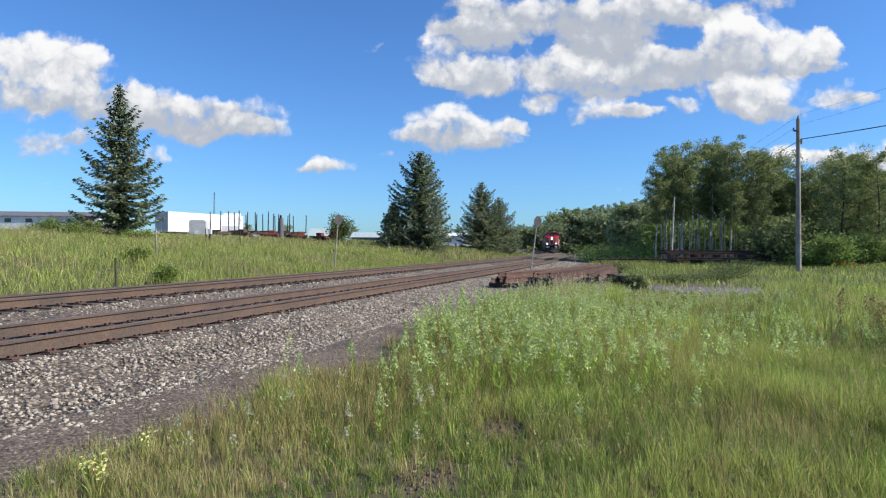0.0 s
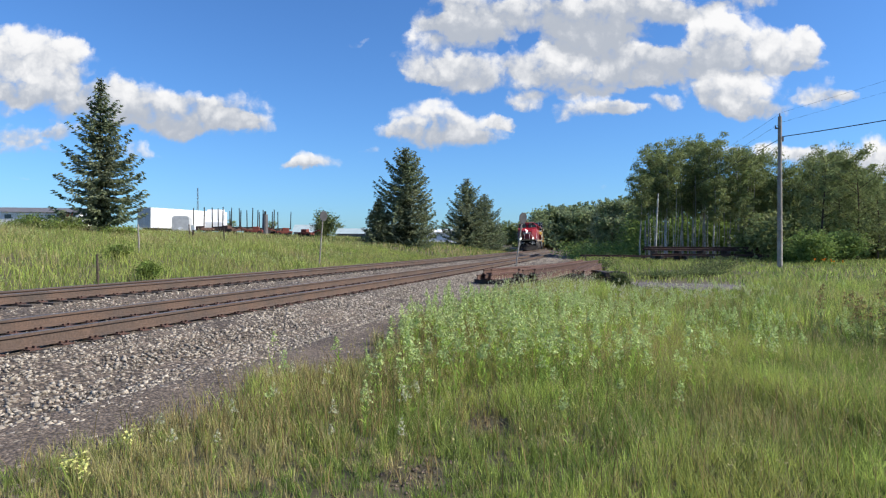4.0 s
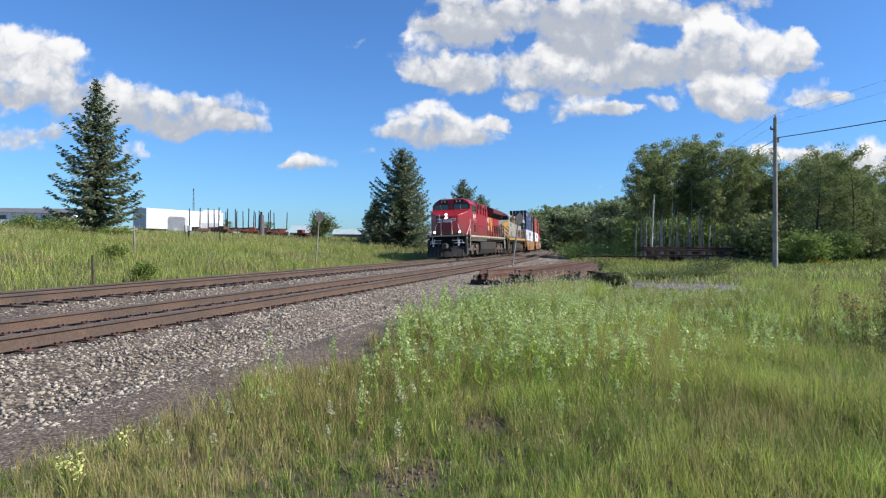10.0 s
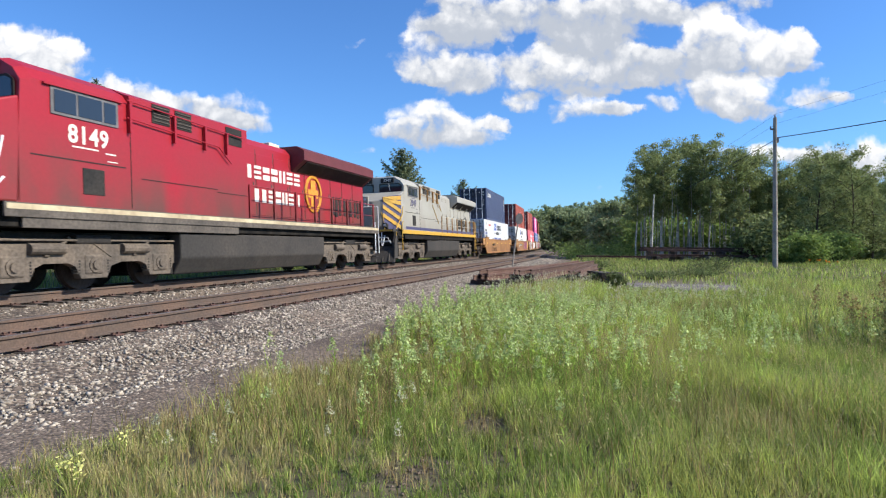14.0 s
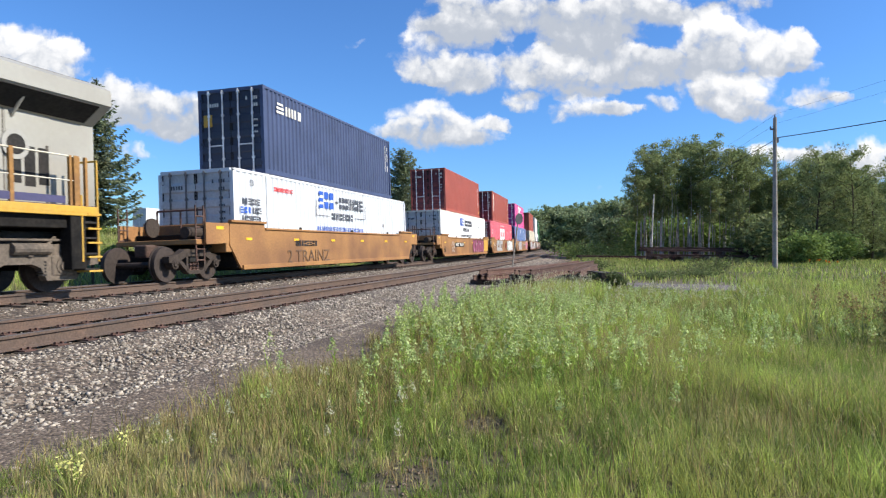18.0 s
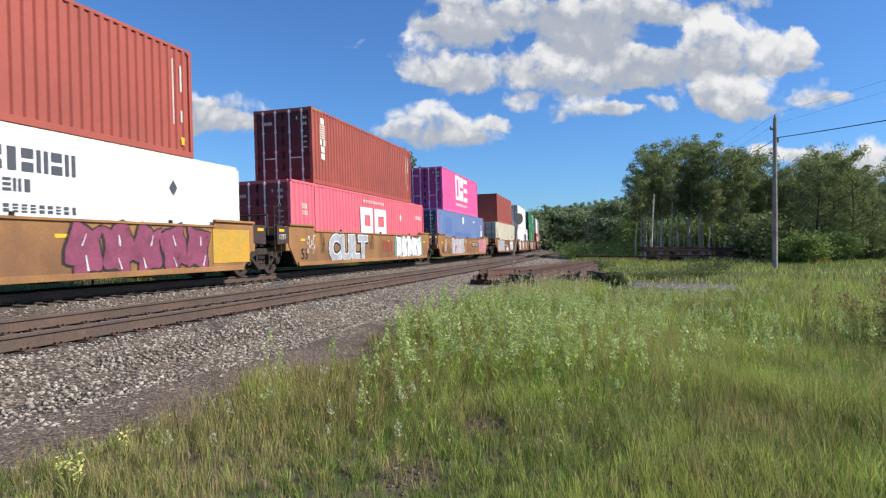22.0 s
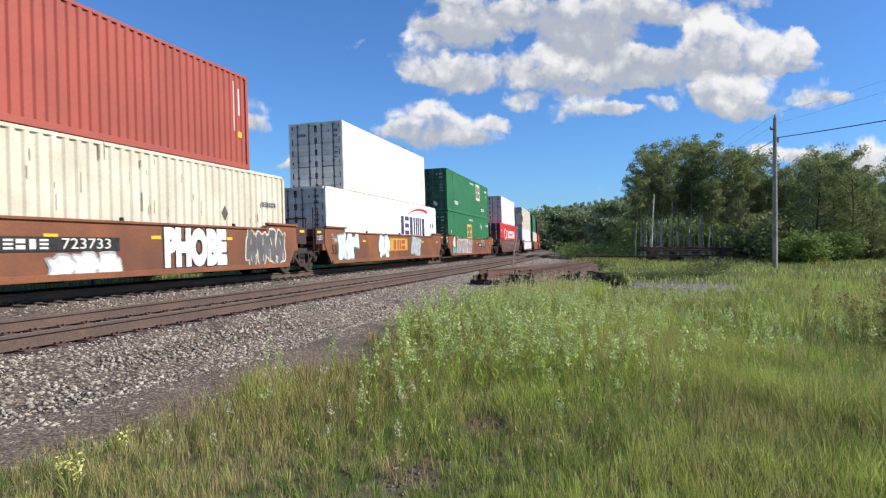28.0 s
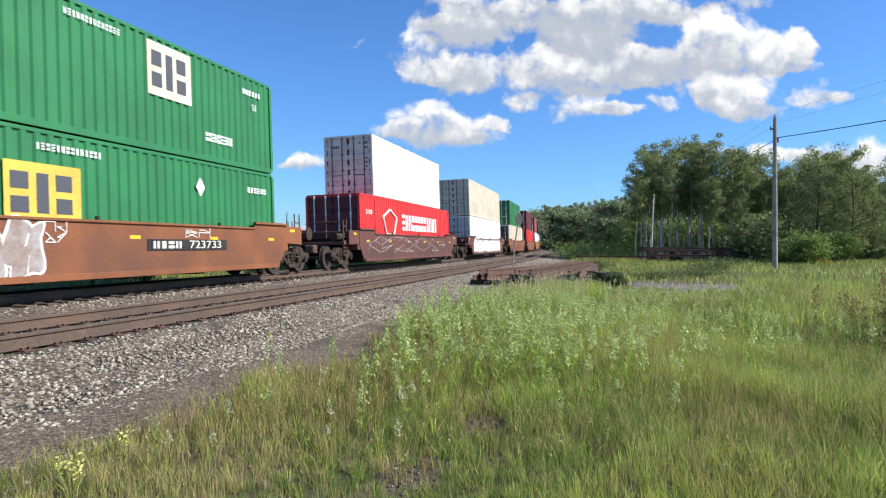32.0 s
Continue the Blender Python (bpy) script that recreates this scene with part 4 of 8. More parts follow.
    mid = base + d * (h * 0.5)[:, None]
    tip = mid + (d * np.array([2.1, 2.1, 0.85])) * (h * 0.5)[:, None]
    v = np.stack([base - side, base + side, mid + side * 0.85, mid - side * 0.85, tip], 1)
    return v


def strip_mesh(name, v, mat):
    n = len(v)
    me = bpy.data.meshes.new(name)
    me.vertices.add(n * 5), me.loops.add(n * 7), me.polygons.add(n * 2)
    me.vertices.foreach_set("co", v.reshape(-1))
    idx = (np.arange(n)[:, None] * 5 + np.array([0, 1, 2, 3, 3, 2, 4])[None, :]).reshape(-1).astype(np.int32)
    me.loops.foreach_set("vertex_index", idx)
    me.polygons.foreach_set("loop_start", (np.arange(n)[:, None] * 7 + np.array([0, 4])).reshape(-1).astype(np.int32))
    me.polygons.foreach_set("loop_total", np.tile(np.array([4, 3], dtype=np.int32), n))
    me.materials.append(MAT[mat])
    me.update(calc_edges=True)
    return me


def side_of(xs, ys):
    d = np.hypot(xs - MID.x, ys - MID.y)
    return RADIUS - d


def patchy(xs, ys, scale, seed=0.0):
    """Slow waves for patches, about 0 to 1."""
    return 0.5 + 0.25 * (np.sin(xs * scale + 1.3 * np.sin(ys * scale * 0.7 + seed)) + np.sin(ys * scale * 1.1 + 1.7 * np.sin(xs * scale * 0.6 + seed * 2)))


rng = np.random.default_rng(5)


def scatter(n, x0, x1, y0, y1, keep):
    xs, ys = rng.uniform(x0, x1, n), rng.uniform(y0, y1, n)
    k = keep(xs, ys)
    return xs[k], ys[k]


def in_view(xs, ys, lo=-0.78, hi=0.80):
    return (xs > ys * lo - 1.0) & (xs < ys * hi + 1.0)


def right_field(xs, ys):
    l = side_of(xs, ys)
    edge = -9.0 - 0.35 * np.sin(ys * 0.9) - 0.25 * np.sin(ys * 2.3 + 1)
    return in_view(xs, ys) & (l < edge + rng.normal(0, 0.18, len(xs))) & (((xs - 8.9) / 2.4) ** 2 + ((ys - 24.0) / 2.6) ** 2 + 0.5 * np.sin(xs * 5) * np.sin(ys * 4 + 1) > 0.9)


def left_field(xs, ys):
    l = side_of(xs, ys)
    return in_view(xs, ys) & (l > 2.9 + rng.normal(0, 0.25, len(xs)))


def grow(name, mat, xs, ys, height, width, bend, label, category="grass", seed=1):
    ob = new(name, strip_mesh(name, blades(seed, xs, ys, height, width, bend), mat))
    tagged(ob, label, category, kind="stuff")
    return ob


# near meadow: tufts of blades, short and tall by patches, with earth showing between
def bare(xs, ys):
    """How worn the ground is: a scuffed spot and a track leading to it."""
    return np.exp(-(((xs - 0.33) / 0.20) ** 2 + ((ys - 5.5) / 0.36) ** 2)) + 0.9 * np.exp(-(((xs + 0.18) / 0.20) ** 2 + ((ys - 4.3) / 0.26) ** 2)) + 0.55 * np.exp(-(((xs - 0.35) / 0.30) ** 2 + ((ys - 6.6) / 0.7) ** 2))


def tufts(n, x0, x1, y0, y1, per, wide):
    """Places of blades gathered in tufts, each blade's lean direction away from its tuft's middle, and its tuft's vigour."""
    cx, cy = scatter(n, x0, x1, y0, y1, lambda a, b: right_field(a, b) & (rng.random(len(a)) > 1.15 * bare(a, b)))
    m = len(cx)
    k = np.repeat(np.arange(m), rng.integers(max(2, per // 2), per * 2, m))
    a, r = rng.uniform(0, 6.283, len(k)), np.abs(rng.normal(0, wide, len(k)))
    return cx[k] + np.cos(a) * r, cy[k] + np.sin(a) * r, a + rng.normal(0, 0.9, len(k)), (rng.random(m) ** 1.3)[k], rng.random(m)[k]


def meadow(n, x0, x1, y0, y1, per, wide, low, high, width, seed):
    xs, ys, a, v, pick = tufts(n, x0, x1, y0, y1, per, wide)
    lush = patchy(xs, ys, 0.75, 1.0) * 0.6 + patchy(xs, ys, 2.1, 4.0) * 0.4
    tall = (low + (high - low) * (0.35 * v + 0.65 * lush)) * (1 - 0.6 * np.clip(bare(xs, ys), 0, 1)) + 0.08 * np.clip((xs - 1.0) / 4, 0, 1)
    tall = tall * np.clip(0.45 + (ys - 2.5) * 0.16, 0.5, 1.0)
    tall = tall * np.where((xs / ys > 0.25) & (xs / ys < 0.46) & (ys > 15), 0.5, 1.0)
    verge = np.clip((side_of(xs, ys) + 11.2) / 1.2, 0, 1) * (ys > 3.6)
    straw = np.exp(-(((xs - 2.5) / 0.7) ** 2 + ((ys - 9.0) / 1.4) ** 2))
    p = 0.07 + 0.34 * verge + 0.5 * straw + 0.25 * np.clip(bare(xs, ys), 0, 1) + 0.12 * (patchy(xs, ys, 1.4, 7.0) > 0.62)
    dry = pick < p
    fresh = ~dry & (pick < p + (0.12 + 0.72 * np.clip((lush - 0.42) * 4, 0, 1)) * np.clip(1.15 - 0.16 * xs, 0.45, 1.0) * np.where(ys > 6, 1.35, 0.8))
    deep = ~dry & ~fresh
    for k, name, mat, f, w, bend, label in ((deep, "meadow_grass", "grass", 1.08, 1.0, 0.25, "deep green meadow grass in thick tufts"), (fresh, "fresh_grass", "grass_fresh", 1.22, 1.1, 0.20, "bright yellow-green meadow grass"), (dry, "dry_grass", "grass_dry", 1.35, 0.8, 0.18, "straw-coloured grass stems between the green")):
        ob = new(name, strip_mesh(name, blades(seed, xs[k], ys[k], tall[k] * f, width * w, bend, None, a[k]), mat))
        tagged(ob, label, "grass", kind="stuff")
        seed += 1


meadow(20000, -3, 9, 2.5, 9.5, 10, 0.030, 0.06, 0.36, 0.0054, 101)
meadow(9500, -3, 19, 9.5, 24, 10, 0.06, 0.10, 0.48, 0.014, 111)
xs, ys = scatter(42000, -2, 56, 24, 72, right_field)
tall = 0.22 + 0.26 * patchy(xs, ys, 0.5)
dry = rng.random(len(xs)) < 0.16
fresh = ~dry & (rng.random(len(xs)) < 0.5 * patchy(xs, ys, 0.4, 3))
deep = ~dry & ~fresh
grow("meadow_grass", "grass", xs[deep], ys[deep], tall[deep], 0.04, 0.34, "green meadow grass towards the wood", seed=5)
grow("fresh_grass", "grass_fresh", xs[fresh], ys[fresh], tall[fresh], 0.04, 0.34, "bright meadow grass towards the wood", seed=15)
grow("dry_grass", "grass_dry", xs[dry], ys[dry], tall[dry], 0.028, 0.26, "straw-coloured grass towards the wood", seed=6)
# the meadow goes on round the camera
xs, ys = scatter(30000, -4, 16, -7, 14, lambda a, b: (side_of(a, b) < -9.2) & ((a > b * 0.80 + 0.9) | (b < 2.5) | (a < b * -0.78 - 0.9)))
tall = 0.08 + 0.12 * patchy(xs, ys, 0.9)
fresh = rng.random(len(xs)) < 0.4
grow("meadow_grass", "grass", xs[~fresh], ys[~fresh], tall[~fresh], 0.022, 0.40, "short green grass where the meadow begins", seed=41)
grow("fresh_grass", "grass_fresh", xs[fresh], ys[fresh], tall[fresh], 0.020, 0.40, "bright short grass where the meadow begins", seed=42)
# reddish-brown stalks, thickest along the gravel
xs, ys = scatter(44000, -3, 10, 2.8, 16, lambda a, b: right_field(a, b) & (rng.random(len(a)) < 0.12 + 0.75 * (side_of(a, b) > -10.6) * (b > 5) + 0.10 * (patchy(a, b, 0.8, 3) > 0.62) * (b > 4.6) + 0.5 * np.clip(bare(a, b), 0, 1)))
grow("brown_stalks", "stalk", xs, ys, (0.30 + 0.18 * patchy(xs, ys, 1.3)) * (1 - 0.5 * np.clip(bare(xs, ys), 0, 1)), 0.006, 0.15, "reddish-brown seeding stalks in the meadow", seed=11)
# field beyond the main line
xs, ys = scatter(230000, -50, 12, 10, 62, left_field)
tall = 0.22 + 0.20 * patchy(xs, ys, 0.45) + 0.28 * patchy(xs, ys, 1.7, 5) ** 2
dry = rng.random(len(xs)) < 0.10 + 0.45 * np.clip((side_of(xs, ys) - 8) / 16, 0, 1) * patchy(xs, ys, 0.8, 6) + 0.35 * (patchy(xs, ys, 0.62, 8) > 0.72)
fresh = ~dry & (rng.random(len(xs)) < 0.1 + 0.8 * (patchy(xs, ys, 0.9, 2) * 0.6 + patchy(xs, ys, 0.33, 4) * 0.4))
grow("field_fresh_grass", "grass_fresh", xs[fresh], ys[fresh], tall[fresh], 0.019, 0.28, "bright green grass on the bank beyond the main line", seed=17)
grow("field_grass", "grass", xs[~dry & ~fresh], ys[~dry & ~fresh], tall[~dry & ~fresh], 0.019, 0.28, "tall green grass on the bank beyond the main line", seed=7)
grow("field_dry_grass", "grass_dry", xs[dry], ys[dry], tall[dry] * 1.15, 0.015, 0.26, "straw-coloured seeding grass on the bank", seed=8)
xs, ys = scatter(48000, -90, 24, 62, 135, left_field)
tall = 0.40 + 0.25 * patchy(xs, ys, 0.3)
dry = rng.random(len(xs)) < 0.45
grow("field_grass", "grass", xs[~dry], ys[~dry], tall[~dry], 0.08, 0.28, "tall grass on the rise before the yard", seed=9)
grow("field_dry_grass", "grass_dry", xs[dry], ys[dry], tall[dry], 0.065, 0.26, "pale dry grass on the rise before the yard", seed=10)


# leafy weeds: upright stems with narrow leaves and a pale budding top
def weeds(name, mat, top, seed, xs, ys, high, leaf_len, label, per=24, buds=16):
    r = np.random.default_rng(seed)
    n = len(xs)
    h = high * r.uniform(0.6, 1.2, n)
    lean = r.normal(0, 0.10, (n, 2))
    f = np.sort(r.uniform(0.12, 1.0, (n, per)), 1)
    foot = np.stack([xs, ys, land(xs, ys)], 1)
    axis = np.concatenate([lean, np.ones((n, 1))], 1) * h[:, None]
    p = foot[:, None, :] + axis[:, None, :] * f[:, :, None]
    a = np.arange(per)[None, :] * 2.4 + r.uniform(0, 6.28, (n, 1)) + r.normal(0, 0.3, (n, per))
    up = r.uniform(0.6, 1.7, (n, per))
    d = np.stack([np.cos(a), np.sin(a), up], 2)
    d /= np.linalg.norm(d, axis=2)[:, :, None]
    w = np.stack([-np.sin(a), np.cos(a), np.zeros_like(a)], 2)
    ln = (leaf_len * (1.15 - 0.65 * f) * r.uniform(0.7, 1.3, (n, per)))[:, :, None]
    droop = np.array([0, 0, -0.25])
    q = np.stack([p, p + d * ln * 0.5 + w * ln * 0.085, p + (d + droop) * ln, p + d * ln * 0.5 - w * ln * 0.085], 2).reshape(-1, 4, 3)
    ob = new(name, quads_mesh(name, q, mat))
    tagged(ob, label, "weeds", kind="stuff")
    buds *= 3
    u = r.random((n, buds)) ** 1.3
    turn, out = r.uniform(0, 6.283, (n, buds)), leaf_len * (0.10 + 0.62 * (1 - u)) * np.sqrt(r.random((n, buds)))
    c = foot[:, None, :] + axis[:, None, :] * (0.74 + 0.28 * u)[:, :, None] + np.stack([np.cos(turn) * out, np.sin(turn) * out, np.zeros_like(out)], 2)
    ob = new("weed_buds", quads_mesh("weed_buds", leaves(r, c.reshape(-1, 3), leaf_len * 0.15, 1.0), top))
    tagged(ob, "pale budding tops of leafy weeds", "weeds", kind="stuff")
    v = blades(seed + 1, xs, ys, h, leaf_len * 0.10, 0.05)
    ob = new("weed_stalks", strip_mesh("weed_stalks", v, mat))
    tagged(ob, "upright green stalks of leafy weeds", "weeds", kind="stuff")


wx, wy = rng.normal(0.7, 1.05, 400), rng.normal(9.8, 2.5, 400)
k = right_field(wx, wy) & (wy > 6.2)
weeds("leafy_weeds", "weed", "weed_top", 21, wx[k], wy[k], 0.66, 0.105, "pale green leafy weeds in a thick clump in the meadow", 34, 22)
wx, wy = rng.normal(3.2, 1.5, 260), rng.normal(11.5, 2.6, 260)
k = right_field(wx, wy) & (wy > 6.5)
weeds("leafy_weeds", "weed", "weed_top", 37, wx[k], wy[k], 0.56, 0.095, "loose group of pale leafy weeds in the meadow", 30, 20)
wx, wy = scatter(520, -3, 14, 4.2, 22, lambda a, b: right_field(a, b) & (patchy(a, b, 0.9, 4) > 0.5) & (bare(a, b) < 0.2))
weeds("leafy_weeds", "weed", "weed_top", 24, wx, wy, 0.52, 0.085, "pale green leafy weeds scattered in the meadow", 28, 16)
wx, wy = scatter(60, -2.6, 2.0, 4.2, 9, lambda a, b: right_field(a, b) & (side_of(a, b) > -11.4))
weeds("leafy_weeds", "weed", "seed_pale", 27, wx, wy, 0.36, 0.055, "pale flowering weeds at the gravel's edge", 20, 18)
wx, wy = scatter(220, 4.2, 9.5, 16, 21.5, right_field)
weeds("leafy_weeds", "grass_fresh", "seed_pale", 29, wx, wy, 0.38, 0.075, "seeding weeds before the gravel patch", 16, 12)
wx, wy = scatter(1500, -40, 8, 14, 60, lambda a, b: left_field(a, b) & (patchy(a, b, 0.6, 1) > 0.55))
weeds("leafy_weeds", "grass_fresh", "weed_top", 23, wx, wy, 0.66, 0.15, "green leafy weeds on the bank", 12, 8)


wx, wy = rng.normal(6.35, 0.34, 46), rng.normal(9.2, 0.5, 46)
weeds("rank_weeds", "leaf", "stalk", 35, wx, wy, 1.0, 0.13, "tall rank weeds with brown budding tops in the grass", 46, 14)


# seed heads above the grass
def seed_heads(name, mat, seed, xs, ys, high, size, label):
    r = np.random.default_rng(seed)
    z = land(xs, ys) + high * r.uniform(0.75, 1.2, len(xs))
    c = np.stack([xs, ys, z], 1)[:, None, :] + r.normal(0, 1, (len(xs), 7, 3)) * np.array([size * 0.35, size * 0.35, size * 1.3])
    ob = new(name, quads_mesh(name, leaves(r, c.reshape(-1, 3), size * 0.45, 3.0), mat))
    return tagged(ob, label, "grass", kind="stuff")


hx, hy = scatter(6500, -2, 14, 3.2, 16, right_field)
seed_heads("seed_heads", "grass_dry", 31, hx, hy, 0.46, 0.016, "straw-coloured seed heads above the meadow")
hx, hy = scatter(5000, -45, 8, 14, 62, left_field)
seed_heads("seed_heads", "grass_dry", 32, hx, hy, 0.62, 0.045, "pale seed heads on the bank")


hx, hy = scatter(2600, -1, 5, 13, 24, lambda a, b: right_field(a, b) & (side_of(a, b) > -11.5))
seed_heads("seed_heads", "seed_pale", 33, hx, hy, 0.52, 0.022, "silvery seed heads by the stacked rails")


def flowers(name, mat, x, y, high, count, seed, label, size=0.022, wide=0.16):
    r = np.random.default_rng(seed)
    t = thing(name, standing(x, y), label, "flower")
    bm = bmesh.new()
    c = []
    for i in range(count):
        tip = Vector((r.normal(0, wide), r.normal(0, wide), high * r.uniform(0.7, 1.1)))
        tube(bm, (tip.x * 0.4, tip.y * 0.4, 0), tip, 0.004, 0.003, 4)
        c.append(np.array(tip) + r.normal(0, 1, (16, 3)) * np.array([0.022, 0.022, 0.028]))
    part("stalkwork", bm, "weed", t)
    ob = new("blossoms", quads_mesh("blossoms", leaves(r, np.concatenate(c), size), mat))
    ob.parent = t
    return t


flowers("yellow_flowers", "flower", -2.34, 4.12, 0.15, 6, 3, "cluster of small yellow flowers at the gravel's edge", 0.014, 0.06)
flowers("yellow_flower", "flower", -2.30, 4.62, 0.22, 2, 6, "single pale yellow flower among stones", 0.014, 0.04)
flowers("orange_flowers", "flower_orange", 25.7, 44.0, 0.50, 8, 4, "patch of orange flowers in the meadow", 0.035, 0.40)


# ballast stones
def stones(name, mat, seed, n, s0, s1, l0, l1, lo, hi, label):
    r = np.random.default_rng(seed)
    ss, ll = r.uniform(s0, s1, n), l1 + (l0 - l1) * r.random(n) ** (1.55 if l0 < -8.5 else 1.0)
    size = lo + (hi - lo) * r.random(n) ** 1.5
    a = HEAD + CURVE * ss - math.pi / 2
    x, y = MID.x + (RADIUS - ll) * np.cos(a), MID.y + (RADIUS - ll) * np.sin(a)
    z = np.interp(-ll, [-p for p, _ in PROFILE], [q for _, q in PROFILE]) + size * 0.06
    cube = np.array([(i, j, k) for i in (-1, 1) for j in (-1, 1) for k in (-1, 1)], float) * 0.62
    tri = np.array([(0, 1, 3), (0, 3, 2), (4, 6, 7), (4, 7, 5), (0, 4, 5), (0, 5, 1), (2, 3, 7), (2, 7, 6), (0, 2, 6), (0, 6, 4), (1, 5, 7), (1, 7, 3)])
    p = cube[None] * r.uniform(0.45, 1.3, (n, 8, 1)) * r.uniform(0.55, 1.25, (n, 1, 3))
    q = r.normal(size=(n, 4))
    q /= np.linalg.norm(q, axis=1)[:, None]
    w, i, j, k = q.T
    rot = np.stack([np.stack([1 - 2 * (j * j + k * k), 2 * (i * j - k * w), 2 * (i * k + j * w)], 1), np.stack([2 * (i * j + k * w), 1 - 2 * (i * i + k * k), 2 * (j * k - i * w)], 1), np.stack([2 * (i * k - j * w), 2 * (j * k + i * w), 1 - 2 * (i * i + j * j)], 1)], 1)
    p = np.einsum("nab,nkb->nka", rot, p) * np.array([1, 1, 0.68]) * (size / 2)[:, None, None] + np.stack([x, y, z], 1)[:, None, :]
    me = bpy.data.meshes.new(name)
    me.vertices.add(n * 8), me.loops.add(n * 36), me.polygons.add(n * 12)
    me.vertices.foreach_set("co", p.reshape(-1))
    me.loops.foreach_set("vertex_index", (np.arange(n)[:, None] * 8 + tri.reshape(-1)[None]).reshape(-1).astype(np.int32))
    me.polygons.foreach_set("loop_start", np.arange(0, n * 36, 3, dtype=np.int32))
    me.polygons.foreach_set("loop_total", np.full(n * 12, 3, dtype=np.int32))
    me.materials.append(MAT[mat])
    me.update(calc_edges=True)
    return tagged(new(name, me), label, "gravel", kind="stuff")


stones("ballast_stones", "stone", 1, 30000, -21, 10, -8.0, -5.3, 0.02, 0.082, "angular grey and white ballast stones")
stones("scattered_stones", "stone", 6, 9000, -21, 10, -9.5, -7.5, 0.014, 0.075, "scattered grey stones trodden into dark earth")
stones("ballast_stones", "stone", 2, 6500, 10, 45, -7.4, -5.3, 0.04, 0.09, "angular grey and white ballast stones")
def litter(n, x, y, rx, ry, seed):
    """Small stones and crumbs on worn ground."""
    r = np.random.default_rng(seed)
    px, py = r.normal(x, rx, n), r.normal(y, ry, n)
    c = np.stack([px, py, land(px, py) + 0.006], 1)
    s = 0.005 + 0.016 * r.random(n) ** 3
    k = np.array([(1, 0, 0), (0, 1, 0), (-1, 0, 0), (0, -1, 0), (0, 0, 0.8)], float)
    v = c[:, None, :] + k[None] * s[:, None, None] * r.uniform(0.6, 1.3, (n, 5, 1))
    q = v[:, [[0, 1, 4], [1, 2, 4], [2, 3, 4], [3, 0, 4]]].reshape(-1, 3, 3)
    ob = new("ground_litter", quads_mesh("ground_litter", q, "mud" if y < 10 else "gravel_pale"))
    return tagged(ob, "small grey stones on a worn spot in the meadow", "gravel", kind="stuff")


litter(420, 0.33, 5.5, 0.17, 0.28, 41)
litter(320, -0.18, 4.3, 0.16, 0.22, 42)
litter(2600, 8.9, 24.0, 1.3, 1.3, 43)
stones("verge_stones", "stone", 3, 3000, -20, 8, -9.6, -7.8, 0.01, 0.04, "small grey stones on the dark verge")
stones("ballast_stones", "stone", 4, 7000, -20, 26, -3.1, -1.0, 0.04, 0.09, "angular grey ballast stones between the tracks")
stones("ballast_stones", "stone", 5, 2500, -20, 30, -5.2, -3.4, 0.04, 0.08, "grey ballast stones between rusty rails")

# ---- poles, signs, stacked rails and the yard behind the bank ----
def stop_sign(x, y, high, lean, turn, label, r=0.32):
    t = thing("octagonal_sign", standing(x, y) @ Matrix.Rotation(lean, 4, "Y"), label, "sign", "track-side signs")
    bm = bmesh.new()
    tube(bm, (0, 0, 0), (0, 0, high), 0.035, seg=8)
    part("post", bm, "wood_pole", t)
    bm = bmesh.new()
    ring = [(r * math.cos(math.pi / 8 + i * math.pi / 4), high - 0.12 + r * math.sin(math.pi / 8 + i * math.pi / 4)) for i in range(8)]
    prism(bm, ring, -0.055, -0.035)
    bmesh.ops.rotate(bm, verts=bm.verts[:], matrix=Matrix.Rotation(turn, 3, "Z"), cent=(0, 0, 0))
    part("plate", bm, "sign_dark", t, "dark back of an octagonal plate")
    return t


stop_sign(-7.05, 36.0, 3.0, 0.07, 0.95, "octagonal sign on a pale post, seen from behind", 0.30)
stop_sign(3.25, 31.0, 2.95, 0.12, 0.75, "leaning octagonal sign with a dark back", 0.28)

# utility pole with its wires
pole = thing("utility_pole", standing(21.45, 42.0) @ Matrix.Rotation(-0.012, 4, "Y"), "weathered grey wooden utility pole with cables", "utility pole")
bm = bmesh.new()
tube(bm, (0, 0, -0.2), (0, 0, 9.75), 0.17, 0.115, 14)
part("post", bm, "wood_pole", pole)
bm = bmesh.new()
tube(bm, (0, 0, 9.7), (0, 0, 9.95), 0.05, 0.035, 8)
part("insulator", bm, "sign_back", pole)
bm = bmesh.new()
box(bm, -0.30, 0.0, -0.05, 0.05, 8.95, 9.05, 0.01)
tube(bm, (-0.28, 0, 9.0), (-0.28, 0, 9.18), 0.045, seg=8)
part("bracket", bm, "sign_back", pole)
bm = bmesh.new()
box(bm, 0.1, 0.22, -0.08, 0.08, 8.15, 8.45, 0.01)
part("cable_clamp", bm, "sign_back", pole)


def wire(a, b, sag, r, name="cable"):
    bm = bmesh.new()
    a, b = Vector(a), Vector(b)
    rings = []
    d = (b - a).normalized()
    e = d.cross(Vector((0, 0, 1))).normalized()
    g = e.cross(d)
    for i in range(25):
        f = i / 24
        p = a.lerp(b, f) - Vector((0, 0, sag * 4 * f * (1 - f)))
        rings.append([bm.verts.new(p + (e * math.cos(k * 1.2566) + g * math.sin(k * 1.2566)) * r) for k in range(5)])
    for q, w in zip(rings, rings[1:]):
        for k in range(5):
            bm.faces.new((q[k], q[(k + 1) % 5], w[(k + 1) % 5], w[k]))
    ob = part(name, bm, "wire", None)
